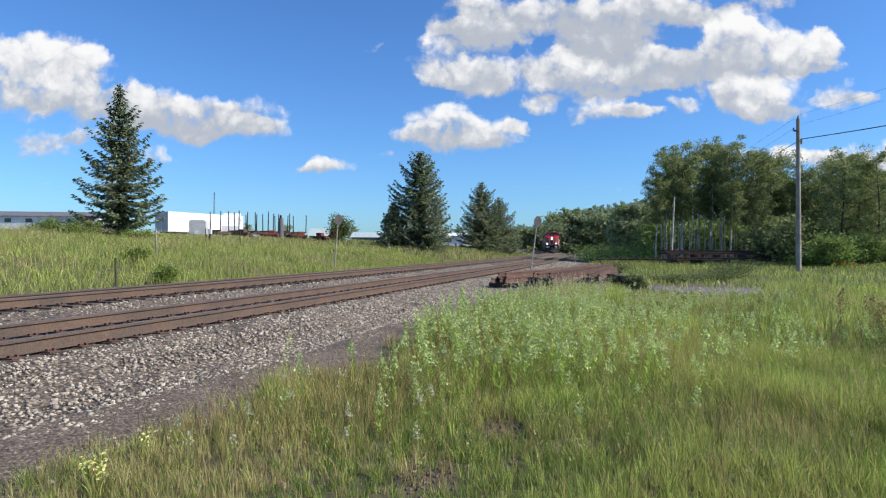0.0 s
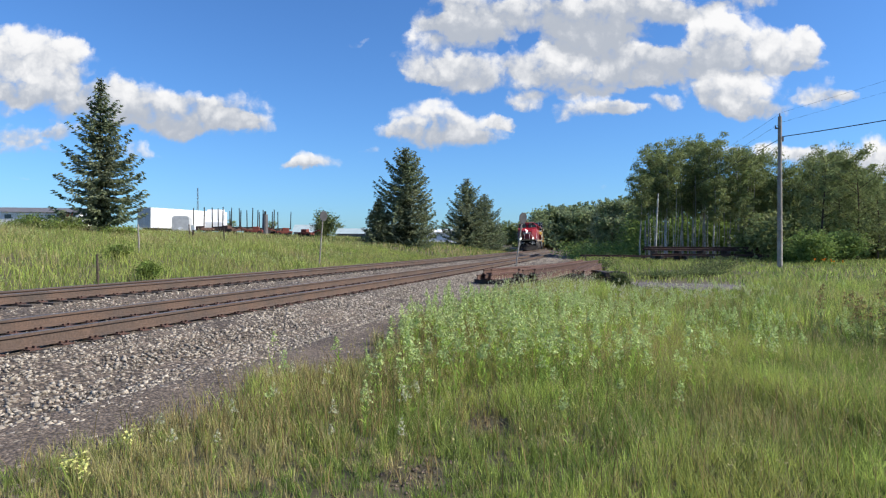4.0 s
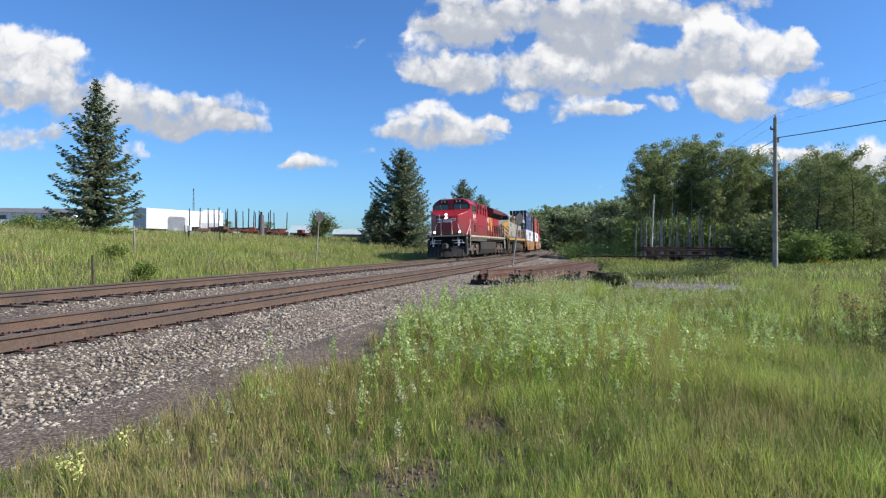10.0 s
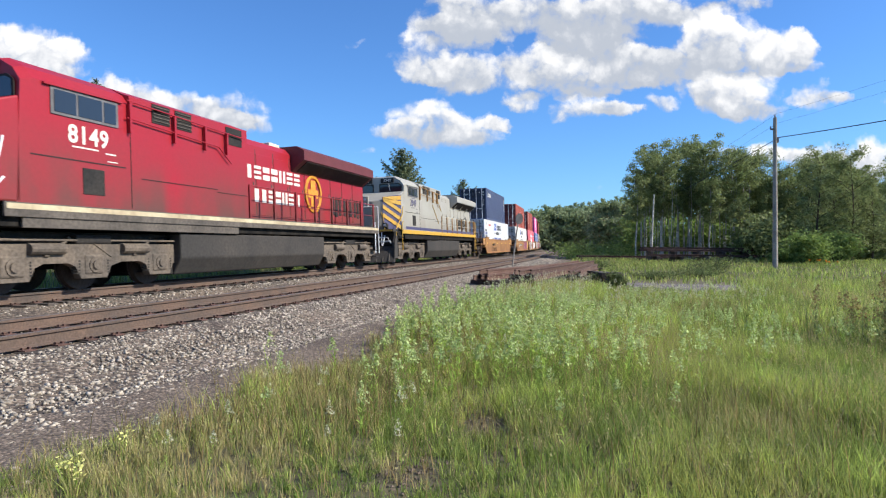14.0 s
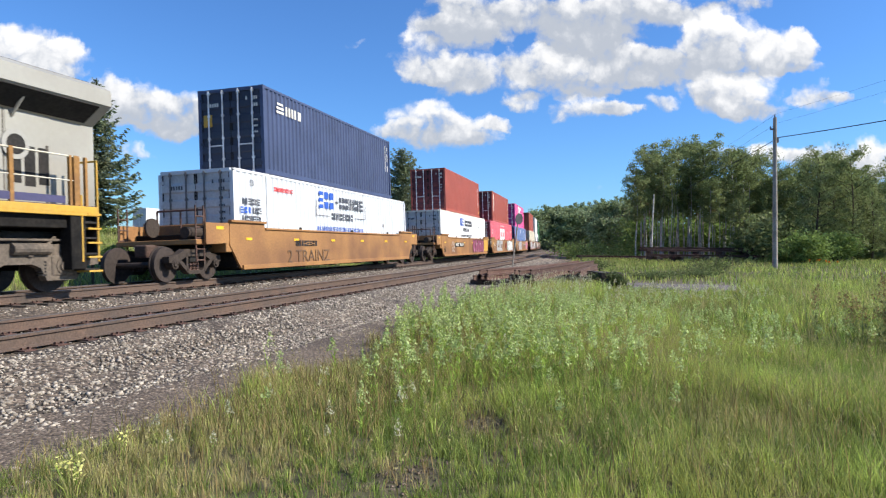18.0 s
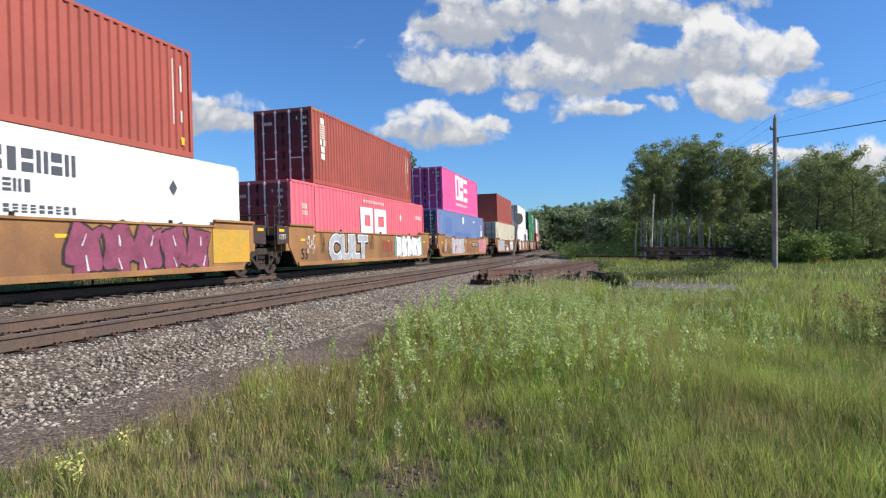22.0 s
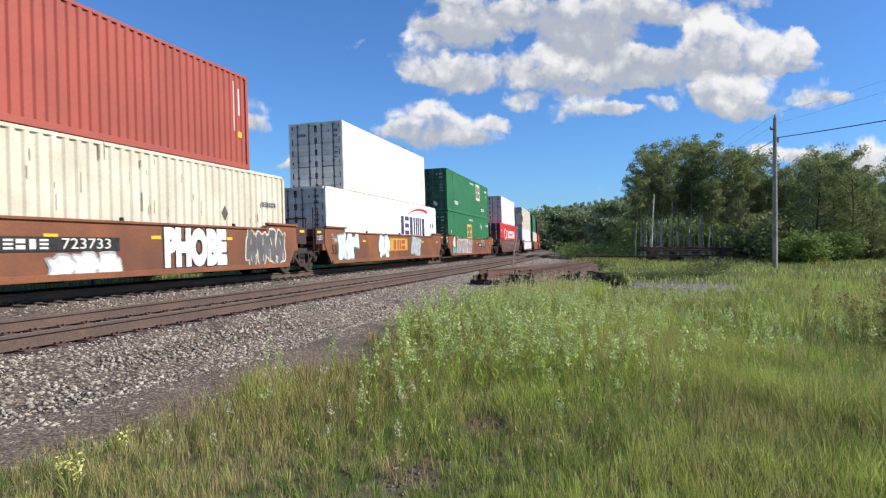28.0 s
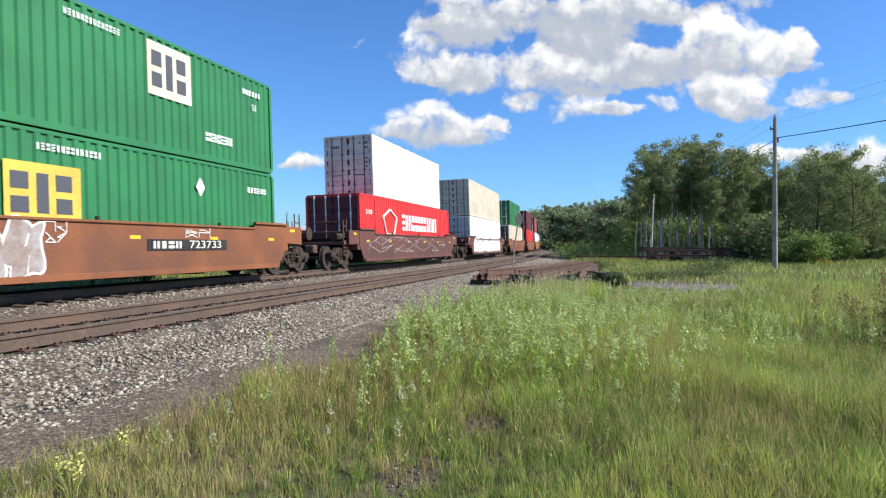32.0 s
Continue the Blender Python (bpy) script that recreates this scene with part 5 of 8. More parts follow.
    return tagged(ob, "thin dark overhead cable between poles", "cable", "overhead cables")


wire((21.5, 42.0, 8.55), (34.0, 12.0, 9.9), 0.55, 0.028)
wire((21.45, 42.0, 10.1), (34.0, 12.0, 14.0), 0.4, 0.005)
wire((21.2, 42.0, 9.4), (34.0, 12.0, 13.4), 0.4, 0.005)
wire((21.45, 42.0, 10.1), (31.6, 130.0, 7.6), 0.8, 0.006)
wire((21.2, 42.0, 9.3), (31.6, 130.0, 7.2), 0.9, 0.006)
wire((21.5, 42.0, 8.5), (31.6, 130.0, 6.6), 1.0, 0.022)
p2 = thing("utility_pole", standing(31.6, 130.0), "distant dark utility pole before the wood", "utility pole")
bm = bmesh.new()
tube(bm, (0, 0, 0), (0, 0, 7.2), 0.15, 0.10, 10)
part("post", bm, "bark", p2)
p3 = thing("bare_pole", standing(19.8, 62.0) @ Matrix.Rotation(0.04, 4, "Y"), "slim pale bare pole standing by stacked steel", "pole")
bm = bmesh.new()
tube(bm, (0, 0, 0), (0, 0, 6.4), 0.10, 0.06, 10)
part("post", bm, "birch", p3)


# loose rails: each one a bar of the same section
def loose_rail(length):
    bm = bmesh.new()
    prism(bm, RAIL_OUTLINE, 0, length)
    bmesh.ops.rotate(bm, verts=bm.verts[:], matrix=Matrix.Rotation(-math.pi / 2, 3, "Z"), cent=(0, 0, 0))
    me = bpy.data.meshes.new("loose_rail")
    bm.to_mesh(me)
    bm.free()
    me.materials.append(MAT["rust"])
    return me


RAIL_LONG, RAIL_SHORT, RAIL_TEN = loose_rail(15.0), loose_rail(9.0), loose_rail(10.0)


def rail_pile(x, y, head, rows, mesh, label, base=0.0, gap=0.17, skew=0.012, bearer=True, length=15.0):
    """Rusty rails lying side by side in layers on timber bearers."""
    m = Matrix.Translation((x, y, float(land(x, y)) + base)) @ Matrix.Rotation(head, 4, "Z")
    t = thing("rail_pile", m, label, "rail stack", "stacks of old rails")
    if bearer:
        for i in range(5):
            bm = bmesh.new()
            a = 0.5 + (length - 1.2) * i / 4
            box(bm, a - 0.13, a + 0.13, -gap * rows[0] / 2 - 0.3, gap * rows[0] / 2 + 0.3, -base - 0.05, 0.0, 0.02)
            part("bearer", bm, "tie", t)
    for layer, n in enumerate(rows):
        for i in range(n):
            ob = new("rail", mesh)
            ob.parent = t
            ob.matrix_basis = pose(random.uniform(-0.5, 0.5), (i - (n - 1) / 2) * gap, layer * 0.192 + 0.001, 0, 0, math.degrees(random.uniform(-skew, skew)))
    return t


rail_pile(1.45, 24.2, math.radians(63), (3, 2), RAIL_LONG, "rusty old rails stacked on timbers beside the siding", 0.26, 0.22)
rail_pile(2.75, 22.4, math.radians(69), (5, 3), RAIL_LONG, "brown rusty rails lying in a raised stack", 0.30, 0.24, 0.022)
rail_pile(4.6, 22.8, math.radians(74), (3, 3), RAIL_SHORT, "short rusty rails heaped crosswise in the weeds", 0.24, 0.20, 0.05, length=9.0)


def tie_heap(x, y, n, seed):
    """Old timbers thrown on a heap."""
    r = random.Random(seed)
    t = thing("timber_heap", standing(x, y), "heap of old black timbers in the weeds", "timber heap")
    for i in range(n):
        bm = bmesh.new()
        box(bm, -0.115, 0.115, -0.9, 0.9, -0.09, 0.09, 0.012)
        p = part("timber", bm, "tie", t)
        p.matrix_basis = pose(r.uniform(-0.35, 0.35), r.uniform(-0.3, 0.3), 0.08 + 0.185 * (i // 3), 0, r.uniform(-4, 4), r.uniform(-25, 25) + 20 * (i % 3))
    return t


tie_heap(6.0, 25.2, 9, 4)
rail_pile(19.2, 62.0, math.radians(-3), (5, 4), RAIL_TEN, "rusty steel rails racked before the wood", 0.98, 0.22, length=10.0)
rail_pile(19.5, 61.0, math.radians(-5), (4,), RAIL_TEN, "lower layer of racked rusty rails", 0.50, 0.24, length=10.0)
rail_pile(13.5, 66.0, math.radians(-5), (3,), RAIL_SHORT, "rusty rails lying in the tall grass", 0.3, 0.3, length=9.0)

# a bare gravel patch behind the stacked rails
bm = bmesh.new()
ring = []
for i in range(26):
    a = i / 26 * 6.283
    x, y = 8.9 + math.cos(a) * 2.7 * (1 + 0.15 * math.sin(3 * a)), 24.0 + math.sin(a) * 2.9 * (1 + 0.2 * math.cos(2 * a))
    ring.append(bm.verts.new((x, y, float(land(x, y)) + 0.02)))
c = bm.verts.new((8.9, 24.0, float(land(8.9, 24.0)) + 0.10))
for i in range(26):
    bm.faces.new((ring[i], ring[(i + 1) % 26], c))
patch = part("gravel_patch", bm, "gravel_pale", None)
tagged(patch, "bare patch of grey gravel in the meadow", "gravel patch", kind="structure")


# fence posts along the bank
def post(x, y, h, mat, lean):
    bm = bmesh.new()
    tube(bm, (0, 0, -0.1), (lean, 0, h), 0.045, 0.035, 7)
    ob = part("fence_post", bm, mat, None)
    ob.matrix_basis = standing(x, y)
    return tagged(ob, "weathered thin wooden fence post in the grass", "fence post", "fence posts on the bank")


for px, d, h, mat in ((-0.537, 20.5, 1.0, "bark"), (-0.473, 30.0, 1.35, "wood_pole"), (-0.395, 46.0, 1.25, "bark"), (-0.342, 46.0, 1.25, "bark")):
    post(px * d, d, h, mat, random.uniform(-0.08, 0.08))


# the yard
def yard(x, y, turn=0.0):
    return pose(x, y, float(land(x, y)), 0, 0, turn)


def semi_trailer(m):
    t = thing("semi_trailer", m, "long white box semi-trailer parked in the yard", "trailer")
    bm = bmesh.new()
    box(bm, 0, 16.0, -1.3, 1.3, 1.15, 4.1, 0.04)
    part("cargo_box", bm, "white", t)
    bm = bmesh.new()
    for y in (-1.31, 1.29):
        for i in range(18):
            x = 0.5 + i * 0.88
            box(bm, x - 0.02, x + 0.02, y - 0.004, y + 0.024, 1.2, 4.0)
    part("side_seams", bm, "white", t)
    for y in (-1.25, 0.03):
        bm = bmesh.new()
        box(bm, -0.02, 0.0, y, y + 1.22, 1.25, 4.0)
        part("rear_door", bm, "chrome", t)
    bm = bmesh.new()
    box(bm, 0.2, 15.8, -0.5, 0.5, 0.95, 1.15)
    box(bm, 11.8, 12.0, -0.9, -0.7, 0.1, 1.0)
    box(bm, 11.8, 12.0, 0.7, 0.9, 0.1, 1.0)
    part("chassis", bm, "black", t)
    for x in (1.4, 2.7, 4.0):
        for y in (-1.25, 0.95):
            bm = bmesh.new()
            tube(bm, (x, y, 0.5), (x, y + 0.3, 0.5), 0.5, seg=18)
            part("wheel", bm, "black", t)
    return t


semi_trailer(yard(-43.8, 94.0, 68))


def tractor(m, label):
    t = thing("truck", m, label, "truck", "trucks in the yard")
    bm = bmesh.new()
    prism(bm, [(0, 0.9), (0, 1.9), (0.2, 2.05), (1.7, 2.2), (2.1, 3.2), (2.5, 3.7), (4.4, 3.9), (4.4, 0.9)], -1.15, 1.15)
    part("cab", bm, "white", t)
    for y in (-1.16, 1.14):
        bm = bmesh.new()
        prism(bm, [(2.15, 2.3), (2.45, 3.1), (3.1, 3.1), (3.1, 2.3)], y, y + 0.02)
        part("window", bm, "glass", t)
    bm = bmesh.new()
    box(bm, 4.4, 7.0, -0.5, 0.5, 0.8, 1.0)
    part("chassis", bm, "black", t)
    for x in (0.9, 5.2, 6.4):
        for y in (-1.2, 0.9):
            bm = bmesh.new()
            tube(bm, (x, y, 0.5), (x, y + 0.3, 0.5), 0.5, seg=18)
            part("wheel", bm, "black", t)
    return t


tractor(yard(-32.6, 91.0, 105), "white truck tractor parked by the trailer")

tank = thing("storage_box", yard(-34.2, 84.0, 10), "grey storage box with a rounded top", "storage box")
bm = bmesh.new()
prism(bm, [(-1.05, 0.35), (-1.05, 2.2), (-0.8, 2.45), (0.8, 2.45), (1.05, 2.2), (1.05, 0.35)], -1.0, 1.0)
part("body", bm, "chrome", tank)
bm = bmesh.new()
tube(bm, (0.0, -1.005, 0.7), (0.0, -1.02, 0.7), 0.35, seg=20)
part("disc", bm, "white", tank, "round white plate")
bm = bmesh.new()
for x in (-0.8, 0.8):
    box(bm, x - 0.1, x + 0.1, -0.9, 0.9, 0.0, 0.36)
part("skids", bm, "black", tank)


def log_trailer(m, label, n, mat="rust"):
    t = thing("log_trailer", m, label, "log trailer", "log trailers in the yard")
    bm = bmesh.new()
    for y in (-0.5, 0.35):
        box(bm, 0, 11.0, y, y + 0.15, 0.62, 0.92)
    part("frame", bm, mat, t)
    for i in range(n):
        x = 0.5 + 10.0 * i / (n - 1)
        bm = bmesh.new()
        box(bm, x - 0.08, x + 0.08, -1.25, 1.25, 0.92, 1.08)
        bunk = part("bunk", bm, mat, t)
        for y in (-1.2, 1.2):
            bm = bmesh.new()
            tube(bm, (x, y, 1.0), (x, y * 1.06, 3.35 + 0.2 * math.sin(i * 2.1)), 0.07, 0.055, 6)
            part("stake", bm, "black", bunk)
    for x in (8.2, 9.5):
        for y in (-1.2, 0.9):
            bm = bmesh.new()
            tube(bm, (x, y, 0.5), (x, y + 0.3, 0.5), 0.5, seg=16)
            part("wheel", bm, "black", t)
    return t


log_trailer(yard(-30.6, 79.0, 50), "rusty log trailer with tall dark stakes", 5)
log_trailer(yard(-27.9, 80.5, 58), "log trailer with upright steel stakes", 4)
stack_pipe = thing("exhaust_stack", yard(-22.9, 82.0), "dark upright steel stack among rusty machines", "stack")
bm = bmesh.new()
tube(bm, (0, 0, 0), (0, 0, 2.75), 0.40, 0.34, 12)
part("shell", bm, "sign_back", stack_pipe)
bm = bmesh.new()
tube(bm, (0, 0, 2.75), (0, 0, 3.15), 0.14, 0.12, 8)
part("outlet", bm, "black", stack_pipe)


def machine(m, label, mat):
    t = thing("farm_machine", m, label, "machine", "red machines in the yard")
    bm = bmesh.new()
    box(bm, -1.6, 1.6, -0.8, 0.8, 0.7, 1.25, 0.08)
    box(bm, -0.4, 0.9, -0.6, 0.6, 1.2, 1.9, 0.08)
    part("body", bm, mat, t)
    bm = bmesh.new()
    tube(bm, (-1.5, 0, 1.1), (-3.2, 0, 1.7), 0.12, seg=8)
    tube(bm, (-3.2, 0, 1.7), (-3.9, 0, 0.8), 0.1, seg=8)
    part("boom", bm, mat, t)
    for x in (-1.0, 1.0):
        for y in (-1.0, 0.7):
            bm = bmesh.new()
            tube(bm, (x, y, 0.5), (x, y + 0.3, 0.5), 0.5, seg=14)
            part("wheel", bm, "black", t)
    return t


machine(yard(-21.0, 84.0, 20) @ Matrix.Scale(0.62, 4), "red farm machine standing in the grass", "red_rust")
machine(yard(-18.6, 86.0, 160) @ Matrix.Scale(0.62, 4), "small red tractor-like machine in the grass", "red_rust")
machine(yard(-25.4, 84.5, 75) @ Matrix.Scale(0.6, 4), "rusty red machine among log trailers", "rust")
machine(yard(-23.6, 80.0, 10) @ Matrix.Scale(0.6, 4), "low red farm machine in the dry grass", "red_rust")
machine(yard(-26.6, 79.0, 160) @ Matrix.Scale(0.6, 4), "rust-brown machine before the log trailers", "rust")
marker = thing("marker_post", standing(-19.5, 50.0), "short dark post with a white box on the bank", "post")
bm = bmesh.new()
box(bm, -0.07, 0.07, -0.07, 0.07, -0.1, 0.75, 0.01)
part("post", bm, "bark", marker)
bm = bmesh.new()
box(bm, -0.15, 0.15, -0.12, 0.12, 0.75, 1.15, 0.03)
part("box", bm, "white", marker, "white box")

mast = thing("antenna_mast", yard(-57.5, 150.0), "slim lattice antenna mast behind the yard", "mast")
bm = bmesh.new()
for dx in (-0.25, 0.25):
    tube(bm, (dx, 0, 0), (dx * 0.3, 0, 12.0), 0.05, seg=5)
for i in range(12):
    tube(bm, (-0.25 + i * 0.014, 0, i), (0.25 - i * 0.014, 0, i + 1), 0.03, seg=4)
part("lattice", bm, "sign_back", mast)


def long_house(m, L, D, wall_h, roof_h, wall, roof, label, n_win, door_at=None):
    t = thing("long_building", m, label, "building", "buildings beyond the yard")
    bm = bmesh.new()
    box(bm, 0, L, 0, D, 0, wall_h)
    part("wall", bm, wall, t)
    bm = bmesh.new()
    prism(bm, [(-0.5, wall_h - 0.05), (D / 2, wall_h + roof_h), (D + 0.5, wall_h - 0.05)], -0.5, L + 0.5, axis="x")
    part("roof", bm, roof, t)
    for i in range(n_win):
        x = 1.5 + (L - 3) * i / max(1, n_win - 1)
        bm = bmesh.new()
        box(bm, x - 0.7, x + 0.7, -0.06, 0.02, wall_h - 1.5, wall_h - 0.6)
        part("window", bm, "glass", t)
    if door_at is not None:
        bm = bmesh.new()
        box(bm, door_at, door_at + 1.4, -0.08, 0.02, 0, wall_h - 0.1)
        part("door", bm, "bright_red", t, "red door")
    return t


long_house(yard(-112, 142, 6), 30, 11, 5.7, 1.2, "white", "roof_grey", "long low white building with a grey roof", 7, 27.2)
long_house(yard(-43.5, 185, 2), 7, 8, 3.0, 2.2, "sign_back", "roof_pale", "distant shed with a pale green metal roof", 2)
long_house(yard(-32.0, 190, 0), 9, 8, 2.8, 1.6, "sign_back", "roof_pale", "low distant shed with a pale roof", 2)
long_house(yard(-24.0, 200, 4), 8, 8, 2.4, 1.4, "white", "roof_grey", "low white shed far behind trees", 2)
long_house(yard(-4.5, 150, 4), 9, 6, 2.6, 0.7, "white", "white", "small white shed between dark conifers", 1)

# ---- the train: local x runs back along the train, y away from the camera's side, z up from the rail ----
TRAIN, WHEELS = [], []


def plane_text(body, size, depth=0.004, offset=0.0, shear=0.0, spacing=1.0):
    """The built-in font as a mesh, upright, read from the -y side."""
    cu = bpy.data.curves.new("text", "FONT")
    cu.body, cu.size, cu.extrude, cu.offset, cu.shear, cu.space_character = body, size, depth, offset, shear, spacing
    cu.align_x, cu.align_y, cu.resolution_u = "CENTER", "CENTER", 3
    ob = bpy.data.objects.new("text", cu)
    me = bpy.data.meshes.new_from_object(ob)
    bpy.data.objects.remove(ob), bpy.data.curves.remove(cu)
    me.transform(Matrix.Rotation(math.pi / 2, 4, "X"))
    return me


def text(name, body, size, x, y, z, mat, parent, offset=0.0, m=None, label="", sx=1.0, shear=0.0, spacing=1.0, depth=0.004):
    me = plane_text(body, size, depth, offset, shear, spacing)
    me.transform(Matrix.Translation((x, y, z)) @ (m or Matrix()) @ Matrix.Diagonal((sx, 1, 1, 1)))
    me.materials.append(MAT[mat])
    ob = new(name, me)
    ob.parent = parent
    if label:
        ob["label"] = label
    return ob


def bars(name, rects, y, mat, parent, label="", thick=0.006):
    """Flat painted shapes on a side wall: rectangles x0, x1, z0, z1 on the plane y."""
    bm = bmesh.new()
    for x0, x1, z0, z1 in rects:
        box(bm, x0, x1, y - thick, y + 0.002, z0, z1)
    return part(name, bm, mat, parent, label)


def word(n, x0, z0, w, h, seed=1, gap=0.22):
    """Bars in place of n letters."""
    r = random.Random(seed)
    out, k = [], w / n
    for i in range(n):
        a = x0 + i * k
        b = a + k * (1 - gap)
        kind = r.randrange(4)
        if kind == 0:
            out += [(a, b, z0 + h * q, z0 + h * (q + 0.22)) for q in (0.0, 0.39, 0.78)]
        elif kind == 1:
            out += [(a, a + (b - a) * 0.36, z0, z0 + h), (b - (b - a) * 0.36, b, z0, z0 + h)]
        elif kind == 2:
            out.append((a + (b - a) * 0.15, b - (b - a) * 0.15, z0, z0 + h))
        else:
            out += [(a, b, z0, z0 + h * 0.4), (a, b, z0 + h * 0.58, z0 + h)]
    return out


def blobs(bm, seed, x0, x1, z0, z1, y, grow, thick, count):
    """Bulging sprayed letters-like shapes side by side."""
    r = random.Random(seed)
    k = (x1 - x0) / count
    for i in range(count):
        cx, cz = x0 + (i + 0.5) * k, (z0 + z1) / 2 + r.uniform(-0.04, 0.04)
        ph, lobes = r.uniform(0, 6.28), r.choice((3, 4, 5))
        pts = []
        for j in range(26):
            a = j / 26 * 2 * math.pi
            f = 1 + 0.16 * math.sin(lobes * a + ph) + 0.07 * math.sin(7 * a + 2 * ph)
            px = cx + (k * 0.50 * f) * math.copysign(abs(math.cos(a)) ** 0.6, math.cos(a)) + grow * math.cos(a)
            pz = cz + ((z1 - z0) * 0.5 * f) * math.copysign(abs(math.sin(a)) ** 0.6, math.sin(a)) + grow * math.sin(a)
            pts.append((px, pz))
        vs = [bm.verts.new((px, y - thick - i * 0.0007, pz)) for px, pz in pts]
        bm.faces.new(vs)


def slits(bm, seed, x0, x1, z0, z1, y, count):
    """The few lines inside bulging letters: a slit above or below and a short notch."""
    r = random.Random(seed)
    k = (x1 - x0) / count
    for i in range(count):
        cx = x0 + (i + 0.5) * k
        for f0, f1, dx in ((0.55, 0.78, r.uniform(-0.12, 0.12)), (0.06, r.uniform(0.25, 0.42), r.uniform(-0.22, 0.22))):
            a, b, wide = cx + dx * k, cx + (dx + r.uniform(-0.14, 0.14)) * k, r.uniform(0.016, 0.03)
            za, zb = z0 + (z1 - z0) * f0, z0 + (z1 - z0) * f1
            bm.faces.new([bm.verts.new(p) for p in ((a - wide, y, za), (a + wide, y, za), (b + wide * 0.5, y, zb), (b - wide * 0.5, y, zb))])


def graffiti(parent, seed, x0, x1, z0, z1, y, fill, edge, line, count=5, label="sprayed graffiti"):
    outer, inner = bmesh.new(), bmesh.new()
    blobs(outer, seed, x0, x1, z0, z1, y, 0.05, 0.004, count)
    blobs(inner, seed, x0, x1, z0, z1, y, -0.015, 0.012, count)
    outer.faces.ensure_lookup_table(), inner.faces.ensure_lookup_table()
    for i in range(count):
        pair = []
        for shape in (outer, inner):
            one = bmesh.new()
            one.faces.new([one.verts.new(v.co) for v in shape.faces[i].verts])
            pair.append(one)
        g = part("graffiti", pair[0], edge, parent, label)
        part("graffiti_fill", pair[1], fill, g)
    outer.free(), inner.free()
    bm = bmesh.new()
    slits(bm, seed, x0, x1, z0, z1, y - 0.024, count)
    tagged(part("graffiti_detail", bm, line, parent), kind="stuff")


def corrugated(bm, x0, x1, z0, z1, y, depth, pitch, out=-1):
    """A trapezoidal steel wall in the plane y (crests outwards)."""
    n = max(1, round((x1 - x0) / pitch))
    k = (x1 - x0) / n
    prof = []
    for i in range(n):
        a = x0 + i * k
        prof += [(a, 0), (a + 0.36 * k, 0), (a + 0.5 * k, 1), (a + 0.86 * k, 1)]
    prof.append((x1, 0))
    rows = [[bm.verts.new((x, y - out * depth * d, z)) for x, d in prof] for z in (z0, z1)]
    for i in range(len(prof) - 1):
        bm.faces.new((rows[0][i], rows[0][i + 1], rows[1][i + 1], rows[1][i]))


